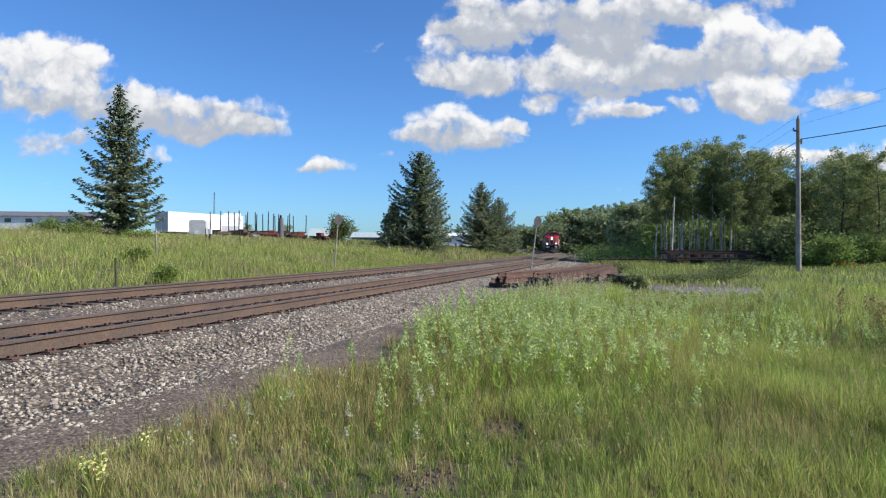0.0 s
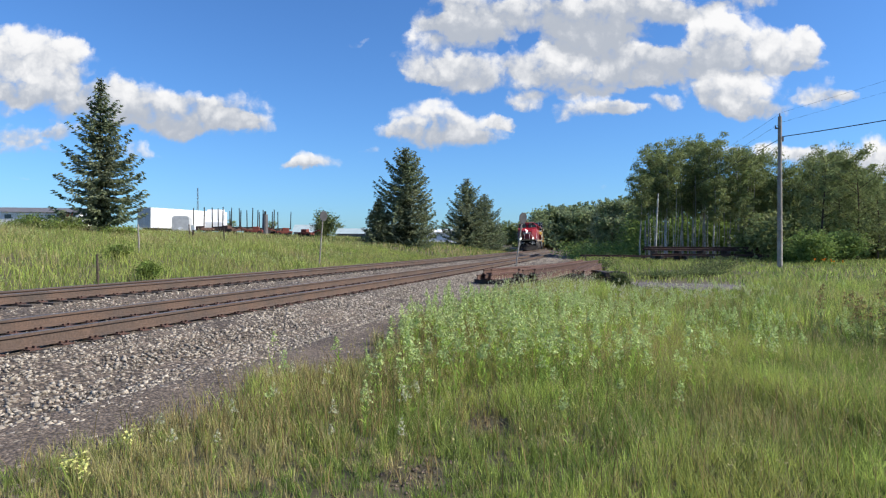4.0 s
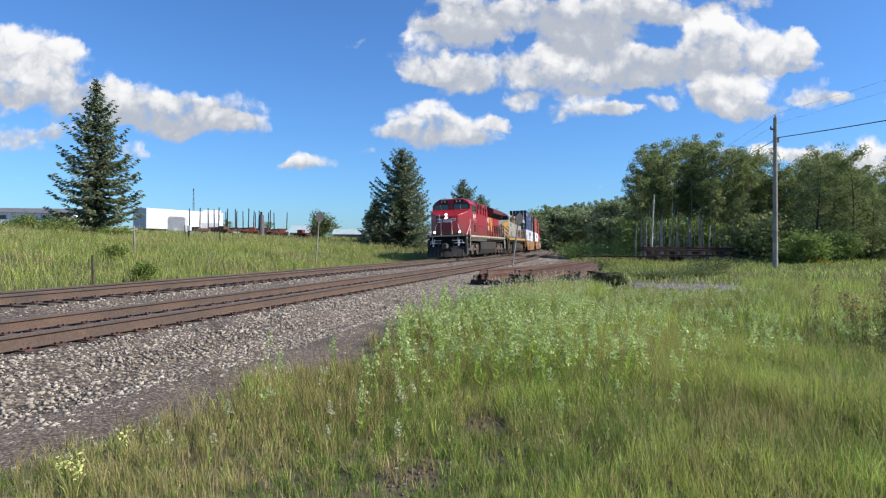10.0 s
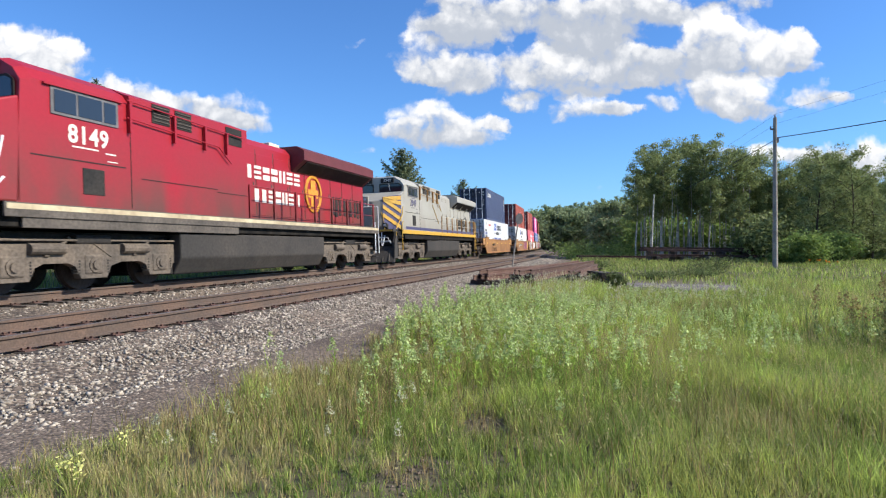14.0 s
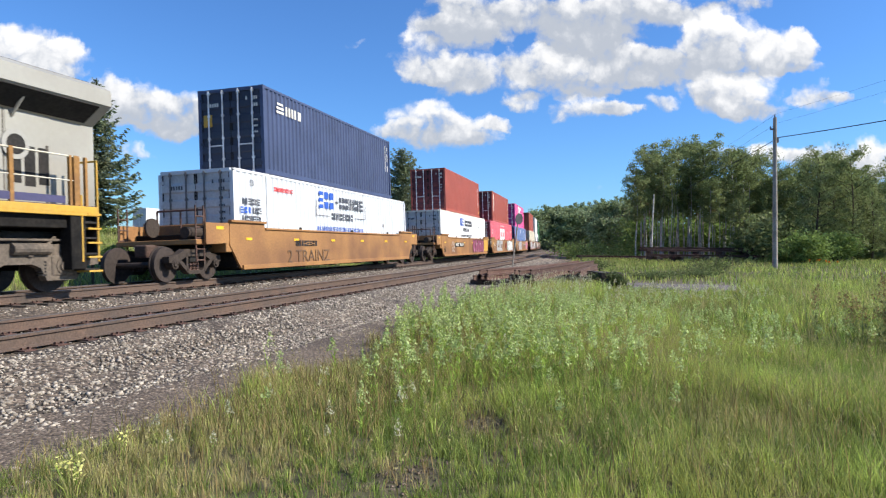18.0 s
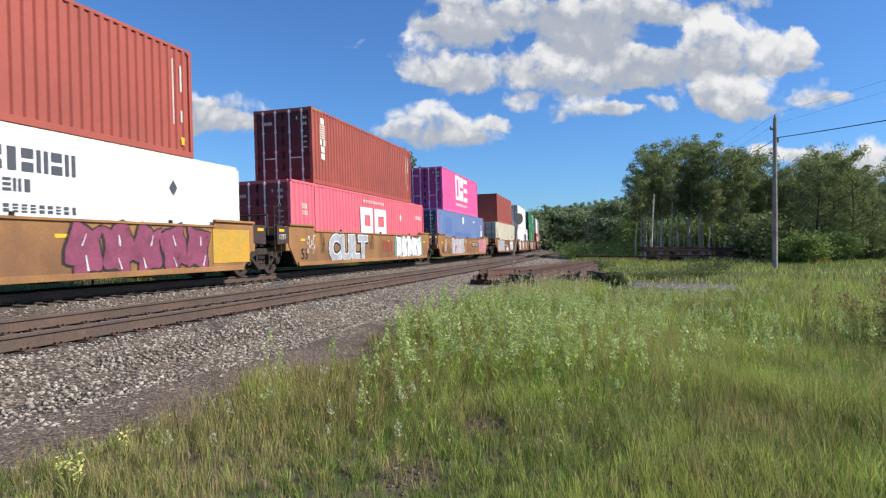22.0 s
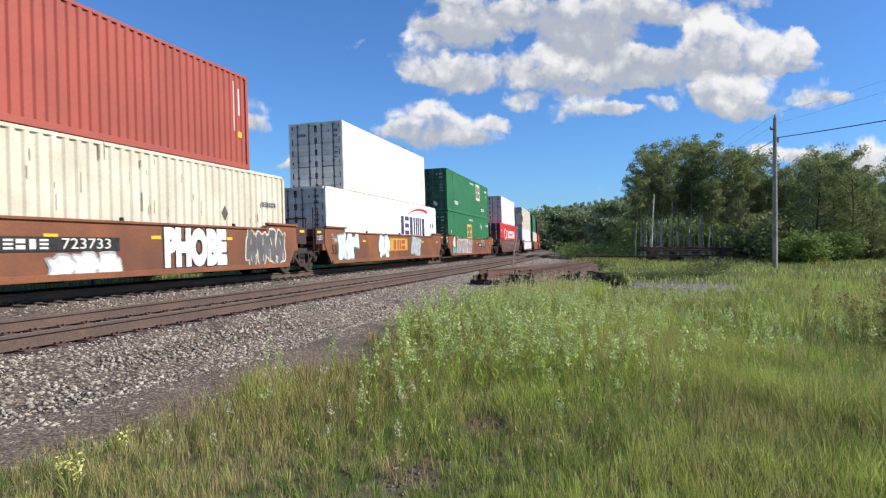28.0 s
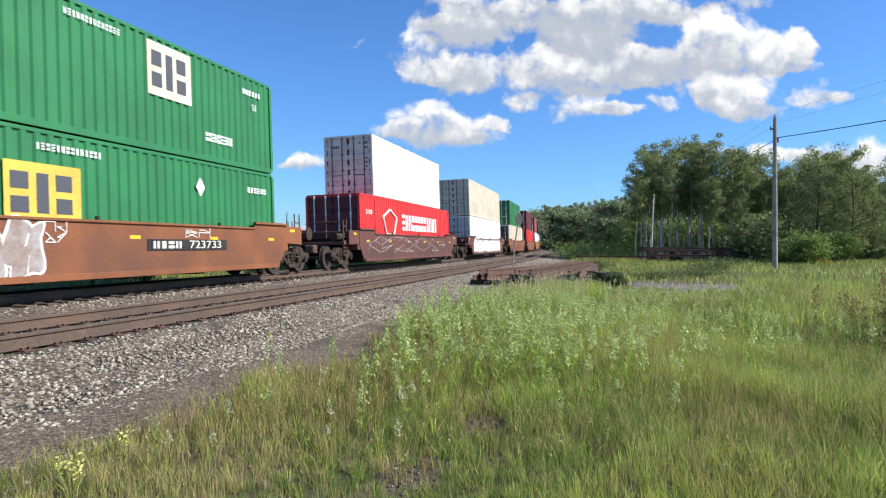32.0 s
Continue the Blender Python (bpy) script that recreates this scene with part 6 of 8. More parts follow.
def container(u, z0, side, ends, size=40, rear=None, doors=True, smooth=False, label="", high=2.896, trim=None, category="shipping container"):
    """A steel box; the leading end has doors with lock rods, or is ribbed."""
    L = {40: 12.192, 45: 13.716, 53: 16.154}[size]
    W, H = (2.591 if size == 53 else 2.438), high
    c = thing("shipping_container", None, label, category, "containers on the train")
    TRAIN.append((c, u, z0))
    h, w = L / 2, W / 2
    trim = trim or side
    for sign, nm in ((-1, "side_panel"), (1, "side_panel")):
        bm = bmesh.new()
        if smooth:
            box(bm, -h + 0.06, h - 0.06, sign * w - 0.02, sign * w + 0.02, 0.14, H - 0.10)
        else:
            step_x = [-h + 0.07, h - 0.07] if size != 53 else [-h + 0.07, -6.02, 6.02, h - 0.07]
            for a, b in zip(step_x, step_x[1:]):
                corrugated(bm, a, b, 0.14, H - 0.08, sign * w, 0.046, 0.28 if size != 53 else 0.32, sign)
        panel = part(nm, bm, side, c)
        for i in range(1, 13 if smooth else 0):
            x = -h + L * i / 13
            bm = bmesh.new()
            box(bm, x - 0.010, x + 0.010, sign * (w + 0.02), sign * (w + 0.023), 0.16, H - 0.12)
            part("seam", bm, side, panel)
    bm = bmesh.new()
    for x in (-h, h - 0.12):
        for y in (-w, w - 0.12):
            box(bm, x, x + 0.12, y - 0.004 * (1 if y < 0 else -1), y + 0.12, 0.1, H - 0.1)
    for y in (-w - 0.003, w - 0.057):
        box(bm, -h + 0.1, h - 0.1, y, y + 0.06, H - 0.09, H - 0.005, 0.01)
        box(bm, -h + 0.1, h - 0.1, y, y + 0.06, 0.0, 0.15, 0.01)
    if size == 53:
        for x in (-6.096, 6.096):
            for y in (-w - 0.006, w - 0.07):
                box(bm, x - 0.075, x + 0.075, y, y + 0.076, 0.0, H + 0.002)
    for x in (-h, h - 0.1):
        box(bm, x, x + 0.1, -w + 0.1, w - 0.1, H - 0.12, H - 0.01)
        box(bm, x, x + 0.1, -w + 0.1, w - 0.1, 0.01, 0.16)
    part("frame", bm, trim, c)
    for x in ((-h, h) if size != 53 else (-6.096, 6.096)):
        for y in (-w, w):
            for z in (0, H - 0.118):
                bm = bmesh.new()
                sx = 0.0 if size == 53 else (0.089 if x < 0 else -0.089)
                box(bm, x + sx - 0.092, x + sx + 0.092, y - 0.008 if y < 0 else y - 0.162, y + 0.162 if y < 0 else y + 0.008, z - 0.002, z + 0.12, 0.012)
                part("corner_casting", bm, trim, c)
    bm = bmesh.new()
    corr = 24
    box(bm, -h + 0.05, h - 0.05, -w + 0.03, w - 0.03, H - 0.05, H - 0.02)
    for i in range(corr):
        x = -h + 0.3 + (L - 0.6) * (i + 0.5) / corr
        box(bm, x - 0.09, x + 0.09, -w + 0.08, w - 0.08, H - 0.021, H - 0.004)
    part("roof", bm, side, c)
    bm = bmesh.new()
    box(bm, -h + 0.05, h - 0.05, -w + 0.05, w - 0.05, 0.10, 0.14)
    part("floor", bm, "black", c)
    # trailing end
    bm = bmesh.new()
    box(bm, h - 0.07, h - 0.03, -w + 0.1, w - 0.1, 0.14, H - 0.1)
    for i in range(7):
        y = -w + 0.25 + (W - 0.5) * i / 6
        box(bm, h - 0.035, h - 0.006, y - 0.06, y + 0.06, 0.2, H - 0.16)
    part("end_wall", bm, rear or ends, c)
    if doors:
        for k, (y0, y1) in enumerate(((-w + 0.12, -0.012), (0.012, w - 0.12))):
            bm = bmesh.new()
            outline = [(-h + 0.085, 0.15), (-h + 0.045, 0.15)]
            for i in range(5):
                z, k5 = 0.24 + (H - 0.45) * i / 5, (H - 0.45) / 5 * 0.62
                outline += [(-h + 0.045, z), (-h + 0.008, z + 0.05), (-h + 0.008, z + k5 - 0.05), (-h + 0.045, z + k5)]
            outline += [(-h + 0.045, H - 0.12), (-h + 0.085, H - 0.12)]
            prism(bm, outline, y0, y1)
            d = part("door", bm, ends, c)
            for f in (0.26, 0.74):
                y = y0 + (y1 - y0) * f
                bm = bmesh.new()
                tube(bm, (-h - 0.012, y, 0.08), (-h - 0.012, y, H - 0.06), 0.027, seg=8)
                for z in (0.12, 0.55, 1.25, 2.0, H - 0.14):
                    box(bm, -h - 0.03, -h + 0.03, y - 0.045, y + 0.045, z - 0.035, z + 0.035)
                box(bm, -h - 0.035, -h - 0.012, y - 0.02, y + 0.30 * (1 if f < 0.5 else -1), 0.98, 1.02)
                part("lock_rod", bm, "sign_back" if ends in ("chrome", "door_white", "cream", "green_worn_shade") else "zinc", d)
            bm = bmesh.new()
            for y in (y0 + 0.02, y1 - 0.02):
                box(bm, -h + 0.020, -h + 0.036, y - 0.02, y + 0.02, 0.16, H - 0.13)
            part("gasket", bm, "black", d)
            bm = bmesh.new()
            for i in range(4):
                z = 0.35 + (H - 0.7) * i / 3
                y = y0 + 0.01 if k == 0 else y1 - 0.01
                box(bm, -h - 0.005, -h + 0.04, y - 0.05, y + 0.05, z - 0.05, z + 0.05)
            part("hinges", bm, ends, d)
    else:
        bm = bmesh.new()
        box(bm, -h + 0.06, -h + 0.08, -w + 0.1, w - 0.1, 0.14, H - 0.1)
        wall = part("front_wall", bm, ends, c)
        n = 9
        for i in range(n):
            y = -w + 0.14 + (W - 0.28) * i / n
            bm = bmesh.new()
            box(bm, -h + 0.015, -h + 0.058, y + 0.03, y + 0.13, 0.16, H - 0.12, 0.012)
            part("rib", bm, ends, wall)
    return c, h, w + (0.024 if smooth else 0.0)


def axle(parent, x, r, steel):
    """An axle box with a turning pair of wheels."""
    bm = bmesh.new()
    tube(bm, (0, -1.1, 0), (0, 1.1, 0), 0.075, seg=10)
    ab = part("axle", bm, steel, parent)
    for y in (-1.0, 1.0):
        bm = bmesh.new()
        tube(bm, (0, y - 0.12, 0), (0, y + 0.12, 0), 0.13, seg=12)
        tube(bm, (0, y * 1.13 - 0.02, 0), (0, y * 1.13 + 0.02, 0), 0.085, seg=10)
        for i in range(3):
            a = i * 2.09
            tube(bm, (math.cos(a) * 0.05, y * 1.14, math.sin(a) * 0.05), (math.cos(a) * 0.05, y * 1.165, math.sin(a) * 0.05), 0.016, seg=6)
        part("axle_box", bm, steel, ab)
    ab.location = (x, 0, r)
    bm = bmesh.new()
    for y in (-1, 1):
        tube(bm, (0, y * 0.70, 0), (0, y * 0.83, 0), r, seg=32)
        tube(bm, (0, y * 0.675, 0), (0, y * 0.70, 0), r + 0.03, seg=32)
        tube(bm, (0, y * 0.83, 0), (0, y * 0.845, 0), r * 0.42, seg=16)
    tube(bm, (0, -0.9, 0), (0, 0.9, 0), 0.08, seg=10)
    wh = part("wheelset", bm, "wheel_steel", ab)
    WHEELS.append(wh)
    return ab


def freight_truck(parent, x, steel="rust"):
    """A three-piece bogie: side frames, springs, bolster, two axles."""
    for y in (-1.0, 1.0):
        bm = bmesh.new()
        prism(bm, [(x - 1.12, 0.50), (x - 1.12, 0.66), (x - 0.75, 0.72), (x - 0.45, 0.86), (x + 0.45, 0.86), (x + 0.75, 0.72), (x + 1.12, 0.66), (x + 1.12, 0.50), (x + 0.72, 0.52), (x + 0.42, 0.66), (x - 0.42, 0.66), (x - 0.72, 0.52)], y - 0.1, y + 0.1)
        prism(bm, [(x - 0.78, 0.55), (x - 0.30, 0.18), (x + 0.30, 0.18), (x + 0.78, 0.55), (x + 0.62, 0.56), (x + 0.26, 0.28), (x - 0.26, 0.28), (x - 0.62, 0.56)], y - 0.1, y + 0.1)
        for dx in (-0.42, 0.34):
            box(bm, x + dx, x + dx + 0.08, y - 0.1, y + 0.1, 0.25, 0.7)
        part("side_frame", bm, "truck_rust", parent)
        for dx in (-0.18, -0.02, 0.14):
            bm = bmesh.new()
            hoops = [[bm.verts.new((x + dx + r_ * math.cos(k * 0.7854), y + r_ * math.sin(k * 0.7854), 0.28 + 0.026 * i)) for k in range(8)] for i, r_ in enumerate((0.07, 0.05) * 4 + (0.07,))]
            for a, b in zip(hoops, hoops[1:]):
                for k in range(8):
                    bm.faces.new((a[k], a[(k + 1) % 8], b[(k + 1) % 8], b[k]))
            part("spring", bm, "rust", parent)
    bm = bmesh.new()
    box(bm, x - 0.2, x + 0.2, -1.05, 1.05, 0.5, 0.72, 0.03)
    box(bm, x - 0.35, x + 0.35, -0.35, 0.35, 0.6, 0.95, 0.03)
    part("bolster", bm, "black", parent)
    for dx in (-0.89, 0.89):
        axle(parent, x + dx, 0.46, "truck_rust")


def weathered():
    """Sides of the wells: brown rust and road dirt in streaks below."""
    for nm, dirt in (("ochre", (0.13, 0.065, 0.035)), ("brown", (0.09, 0.045, 0.03)), ("dark_brown", (0.06, 0.035, 0.03))):
        dirty(nm + "_side", nm, dirt, -0.1, 1.5, 0.85)


def well_car(u, mat, front_end, rear_end, label):
    """One unit of a double-stack well car. The ends ride on bogies; a free end also has a platform, ladder and coupler."""
    c = thing("well_car", None, label, "well car", "well cars of the train")
    TRAIN.append((c, u, 0.0))
    h = 8.55
    for y in (-1, 1):
        bm = bmesh.new()
        o = y * 1.45
        # the side: raised at both ends, its lower corners cut back
        prism(bm, [(-h, 0.95), (-h, 1.62), (-h + 1.9, 1.66), (-h + 1.95, 1.46), (h - 1.95, 1.46), (h - 1.9, 1.62), (h, 1.6), (h, 0.95), (h - 0.55, 0.26), (-h + 0.55, 0.26)], min(o, o - y * 0.06), max(o, o - y * 0.06))
        side = part("side_wall", bm, mat + "_side", c)
        bm = bmesh.new()
        box(bm, -h + 1.95, h - 1.95, o - 0.05, o + 0.05, 1.44, 1.50, 0.01)
        box(bm, -h, -h + 1.95, o - 0.07, o + 0.05, 1.62, 1.69, 0.01)
        box(bm, h - 1.95, h, o - 0.07, o + 0.05, 1.60, 1.67, 0.01)
        part("top_chord", bm, mat, side)
        bm = bmesh.new()
        box(bm, -h + 0.6, h - 0.6, o - 0.06, o + 0.06, 0.22, 0.36, 0.012)
        part("bottom_chord", bm, mat, side)
        for i in range(6):
            x = -h + 1.0 + (2 * h - 2.0) * i / 5
            bm = bmesh.new()
            box(bm, x - 0.17, x + 0.17, y * 1.45 + y * 0.004 - 0.006, y * 1.45 + y * 0.004 + 0.006, 1.10, 1.18)
            part("reflector", bm, "reflector", side, "yellow reflective strip")
        for x in (-4.2, 0.4, 4.8):
            bm = bmesh.new()
            tube(bm, (x, o, 1.48), (x, o, 1.58), 0.05, seg=8)
            part("lock_lever", bm, "black", side)
    bm = bmesh.new()
    box(bm, -h + 0.8, h - 0.8, -1.4, 1.4, 0.24, 0.32)
    for i in range(6):
        x = -6.6 + 13.2 * i / 5
        box(bm, x - 0.15, x + 0.15, -1.4, 1.4, 0.18, 0.40)
    part("well_floor", bm, "black", c)
    for sign, free in ((-1, front_end), (1, rear_end)):
        bm = bmesh.new()
        a, b = (sign * h, sign * (h + (1.35 if free else 0.45)))
        a, b = min(a, b), max(a, b)
        box(bm, a, b, -1.3, 1.3, 0.98, 1.12, 0.02)
        box(bm, sign * h - 0.15, sign * h + 0.15, -1.42, 1.42, 0.75, 1.6, 0.03)
        part("end_platform", bm, mat, c)
        # black plate added to stand for the shaded recess behind the bogie
        bm = bmesh.new()
        box(bm, min(sign * 8.12, sign * 7.96), max(sign * 8.12, sign * 7.96), -1.38, 1.38, 0.30, 1.42, 0.01)
        part("end_shade_plate", bm, "pitch", c)
        bm = bmesh.new()
        a, b = sign * (h - 0.1), sign * (h + 1.05)
        box(bm, min(a, b), max(a, b), -0.95, 0.95, 0.90, 1.06, 0.02)
        box(bm, min(sign * (h + 0.2), sign * (h + 0.5)), max(sign * (h + 0.2), sign * (h + 0.5)), -1.35, 1.35, 1.12, 1.30, 0.02)
        part("end_sill", bm, "pitch", c)
        for y in ((-1.36, 1.36) if sign < 0 and not free else ()):
            bm = bmesh.new()
            x = sign * (h + 0.60)
            for dx in (-0.2, 0.2):
                tube(bm, (x + dx, y, 0.62), (x + dx, y, 2.35), 0.022, seg=6)
            for k in range(6):
                tube(bm, (x - 0.2, y, 0.72 + 0.30 * k), (x + 0.2, y, 0.72 + 0.30 * k), 0.016, seg=6)
            part("ladder", bm, "truck_rust", c)
        for y in (-1.40, 1.40):
            bm = bmesh.new()
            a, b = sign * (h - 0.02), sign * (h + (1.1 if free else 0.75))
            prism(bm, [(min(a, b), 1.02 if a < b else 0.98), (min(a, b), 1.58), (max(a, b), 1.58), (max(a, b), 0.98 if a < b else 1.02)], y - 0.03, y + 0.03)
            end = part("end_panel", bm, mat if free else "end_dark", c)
            bm = bmesh.new()
            x = sign * (h + 0.45)
            box(bm, x - 0.17, x + 0.17, y + math.copysign(0.03, y) - 0.004, y + math.copysign(0.03, y) + 0.004, 1.40, 1.49)
            part("reflector", bm, "reflector", end)
        bm = bmesh.new()
        for y in (-0.8, 0.0, 0.8):
            tube(bm, (sign * (h + 0.25), y, 1.1), (sign * (h + 0.25), y, 2.0), 0.03, seg=6)
        tube(bm, (sign * (h + 0.25), -0.8, 2.0), (sign * (h + 0.25), 0.8, 2.0), 0.03, seg=6)
        if free:
            for y in (-1.25, 1.25):
                for z in (0.55, 0.85, 1.15, 1.45, 1.75):
                    tube(bm, (sign * (h + 0.95), y, z), (sign * (h + 1.3), y, z), 0.02, seg=6)
                for dx in (0.95, 1.3):
                    tube(bm, (sign * (h + dx), y, 0.5), (sign * (h + dx), y, 2.05), 0.024, seg=6)
        part("end_rail", bm, "rust", c)
        if free:
            bm = bmesh.new()
            x = sign * (h + 1.75)
            box(bm, min(sign * (h + 0.9), x), max(sign * (h + 0.9), x), -0.12, 0.12, 0.72, 0.98, 0.03)
            box(bm, x - 0.2, x + 0.2, -0.2, 0.2, 0.65, 1.0, 0.05)
            part("coupler", bm, "rust", c)
            bm = bmesh.new()
            tube(bm, (sign * (h + 0.75), 0.55, 1.5), (sign * (h + 0.75), 0.62, 1.5), 0.28, seg=18)
            part("hand_brake", bm, "truck_rust", c)
            bm = bmesh.new()
            tube(bm, (sign * (h + 0.3), -0.75, 1.32), (sign * (h + 1.1), -0.75, 1.32), 0.16, seg=12)
            part("air_tank", bm, "truck_rust", c)
    freight_truck(c, -9.65)
    if rear_end:
        freight_truck(c, 9.65)
    return c


# ---- well cars with their loads, from the locomotives backwards ----
WELLS = [(52.0, "ochre", 1, 1, "faded ochre well car with sprayed words on its side"),
         (75.55, "ochre", 1, 0, "ochre well car with graffiti and a black number panel"),
         (94.85, "ochre", 0, 0, "ochre well car with large grey graffiti letters"),
         (114.15, "ochre", 0, 1, "ochre well car with mauve and grey graffiti"),
         (137.4, "brown", 1, 0, "rusty brown well car covered with white graffiti"),
         (156.75, "brown", 0, 0, "rusty brown well car with white round graffiti"),
         (176.1, "brown", 0, 1, "rusty brown well car with pale graffiti and a number panel"),
         (199.6, "dark_brown", 1, 1, "dark brown well car with weathered sides"),
         (222.9, "dark_brown", 1, 1, "dark brown well car with white graffiti"),
         (246.2, "brown", 1, 1, "brown well car far back in the train"),
         (269.5, "brown", 1, 1, "brown well car far back in the train"),
         (292.8, "ochre", 1, 1, "ochre well car far back in the train"),
         (316.1, "brown", 1, 1, "brown well car far back in the train")]
weathered()
CARS = [well_car(*w) for w in WELLS]
LOW, TOP = 0.385, 3.316


def load(i, size, side, ends, z, **kw):
    return container(WELLS[i][0], z, side, ends, size, **kw)


# leading ends face away from the sun: darker end colours carry that shade
pf1 = load(0, 53, "white_dull", "chrome", LOW, label="white 53-foot container with blue and grey lettering bars")
nv = container(52.0, TOP, "navy", "navy_shaded", 40, label="dark blue ribbed container with silver lock rods")
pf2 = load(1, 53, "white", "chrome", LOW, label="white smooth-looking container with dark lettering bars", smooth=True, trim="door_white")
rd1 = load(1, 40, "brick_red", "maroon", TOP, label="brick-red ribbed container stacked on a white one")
pk = load(2, 53, "pink_red", "pink_red_shaded", LOW, label="faded red-pink container with big white block shapes")
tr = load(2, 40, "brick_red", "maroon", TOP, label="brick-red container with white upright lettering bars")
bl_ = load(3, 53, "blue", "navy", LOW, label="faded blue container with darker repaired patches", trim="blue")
on = load(3, 40, "magenta", "magenta_shaded", TOP, label="bright magenta container with white block shapes")
cr = load(4, 53, "cream", "cream", LOW, label="dirty cream container with dents and rust")
bk = load(4, 40, "brick_red", "brick_red", TOP, label="brick-red container with a ribbed front wall", doors=False)
vt = load(5, 53, "white", "door_white", LOW, label="white container with navy lettering bars and a red arc", smooth=True, trim="door_white")
wt = load(5, 40, "white", "door_white", TOP, label="plain white refrigerated container", smooth=True, trim="door_white")
gl = load(6, 53, "green", "green_worn_shade", LOW, label="green ribbed container with a yellow panel")
gt = load(6, 53, "green", "green_worn_shade", TOP, label="green ribbed container with a pale yellow panel")
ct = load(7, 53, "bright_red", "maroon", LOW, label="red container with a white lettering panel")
w2 = load(7, 40, "white", "door_white", TOP, label="plain white container with silver lock rods", smooth=True, trim="door_white")
c3 = load(8, 53, "white", "chrome", LOW, label="white container far back in the train")
c4 = load(8, 53, "cream", "cream", TOP, label="cream container with a dark ribbed end")
load(9, 53, "cream", "grime", LOW, label="cream container far back in the train")
load(9, 40, "green", "green", TOP, label="green container far back in the train")
load(10, 53, "bright_red", "maroon", LOW, label="red container far back in the train")
load(10, 40, "maroon", "maroon", TOP, label="dark red container far back in the train")
load(11, 53, "white", "chrome", LOW, label="white container at the tail of the view")
load(11, 40, "brick_red", "maroon", TOP, label="brick-red container at the tail of the view")
load(12, 53, "white", "chrome", LOW, label="white container at the tail of the view")
load(12, 53, "navy", "navy", TOP, label="dark blue container at the tail of the view")

# ---- locomotives ----
dirty("red_dirty", "red", (0.085, 0.05, 0.036), 1.5, 3.5, 1.0)
dirty("silver_dirty", "silver", (0.17, 0.135, 0.10), 1.5, 2.9, 0.6)


def loft(bm, rings):
    """Skins rings of equal vertex count, closed at both ends."""
    vs = [[bm.verts.new(p) for p in r] for r in rings]
    k = len(vs[0])
    for a, b in zip(vs, vs[1:]):
        for i in range(k):
            bm.faces.new((a[i], a[(i + 1) % k], b[(i + 1) % k], b[i]))
    bm.faces.new(vs[0][::-1]), bm.faces.new(vs[-1])
    bmesh.ops.recalc_face_normals(bm, faces=bm.faces[:])


def loco_truck(c, xs):
    mid = xs[1]
    for y in (-1.12, 1.12):
        bm = bmesh.new()
        a, b = xs[0] - 0.95, xs[2] + 0.95
        # a cast frame that dips between the axle boxes
        top = [(a, 0.78), (a + 0.4, 0.98), (b - 0.4, 0.98), (b, 0.78)]
        low = [(b, 0.55)]
        for x in xs[::-1]:
            low += [(x + 0.50, 0.50), (x + 0.36, 0.24), (x - 0.36, 0.24), (x - 0.50, 0.50)]
            if x != xs[0]:
                low += [(x - 0.70, 0.58), (x - 1.3, 0.58)]
        low += [(a, 0.55)]
        prism(bm, top + low, y - 0.09, y + 0.09)
        fr = part("truck_frame", bm, "truck_grey", c)
        for x in xs:
            bm = bmesh.new()
            tube(bm, (x, y - 0.14, 0.53), (x, y + 0.14, 0.53), 0.17, seg=14)
            tube(bm, (x, y * 1.13, 0.53), (x, y * 1.16, 0.53), 0.10, seg=10)
            box(bm, x - 0.27, x + 0.27, y - 0.12, y + 0.12, 0.32, 0.76, 0.05)
            part("journal_box", bm, "truck_grey", fr)
            for dx in (-0.40, 0.40):
                bm = bmesh.new()
                for i in range(5):
                    tube(bm, (x + dx, y, 0.34 + i * 0.065), (x + dx, y, 0.375 + i * 0.065), 0.10, seg=9)
                part("coil_spring", bm, "black", fr)
        for x in (mid - 1.25, mid + 1.2):
            bm = bmesh.new()
            tube(bm, (x - 0.42, y * 1.10, 0.88), (x + 0.42, y * 1.10, 0.88), 0.12, seg=12)
            tube(bm, (x + 0.3, y * 1.1, 0.9), (x + 0.62, y * 1.05, 1.12), 0.035, seg=6)
            box(bm, x - 0.06, x + 0.06, y - 0.14, y + 0.14, 0.72, 0.98, 0.02)
            part("brake_cylinder", bm, "truck_grey", fr)
        bm = bmesh.new()
        tube(bm, (a + 0.2, y * 1.08, 1.06), (b - 0.2, y * 1.08, 1.06), 0.028, seg=6)
        tube(bm, (mid - 0.1, y * 1.08, 1.05), (mid + 0.5, y * 1.08, 0.7), 0.022, seg=6)
        part("brake_pipe", bm, "truck_grey", fr)
        bm = bmesh.new()
        box(bm, mid - 0.5, mid + 0.5, y - 0.12, y + 0.1, 0.98, 1.18, 0.04)
        part("bolster_pad", bm, "black", fr)
    bm = bmesh.new()
    box(bm, xs[0] - 0.8, xs[2] + 0.8, -0.95, 0.95, 0.85, 1.25, 0.04)
    part("truck_bolster", bm, "black", c)
    for x in xs:
        axle(c, x, 0.53, "pitch")


def rail_line(bm, pts, r=0.02):
    for a, b in zip(pts, pts[1:]):
        tube(bm, a, b, r, seg=6)


def locomotive(u, label, body, sill, rail_mat, number, nose_stripes, rad_mat, rad_x):
    c = thing("locomotive", None, label, "locomotive", "locomotives at the head of the train")
    TRAIN.append((c, u, 0.0))
    # nose: wide, with cut-back corners and a sloping top
    bm = bmesh.new()
    plan = [(-8.0, -1.5), (-8.58, -1.5), (-9.55, -0.85), (-9.72, -0.35), (-9.72, 0.35), (-9.55, 0.85), (-8.58, 1.5), (-8.0, 1.5)]
    rings = []
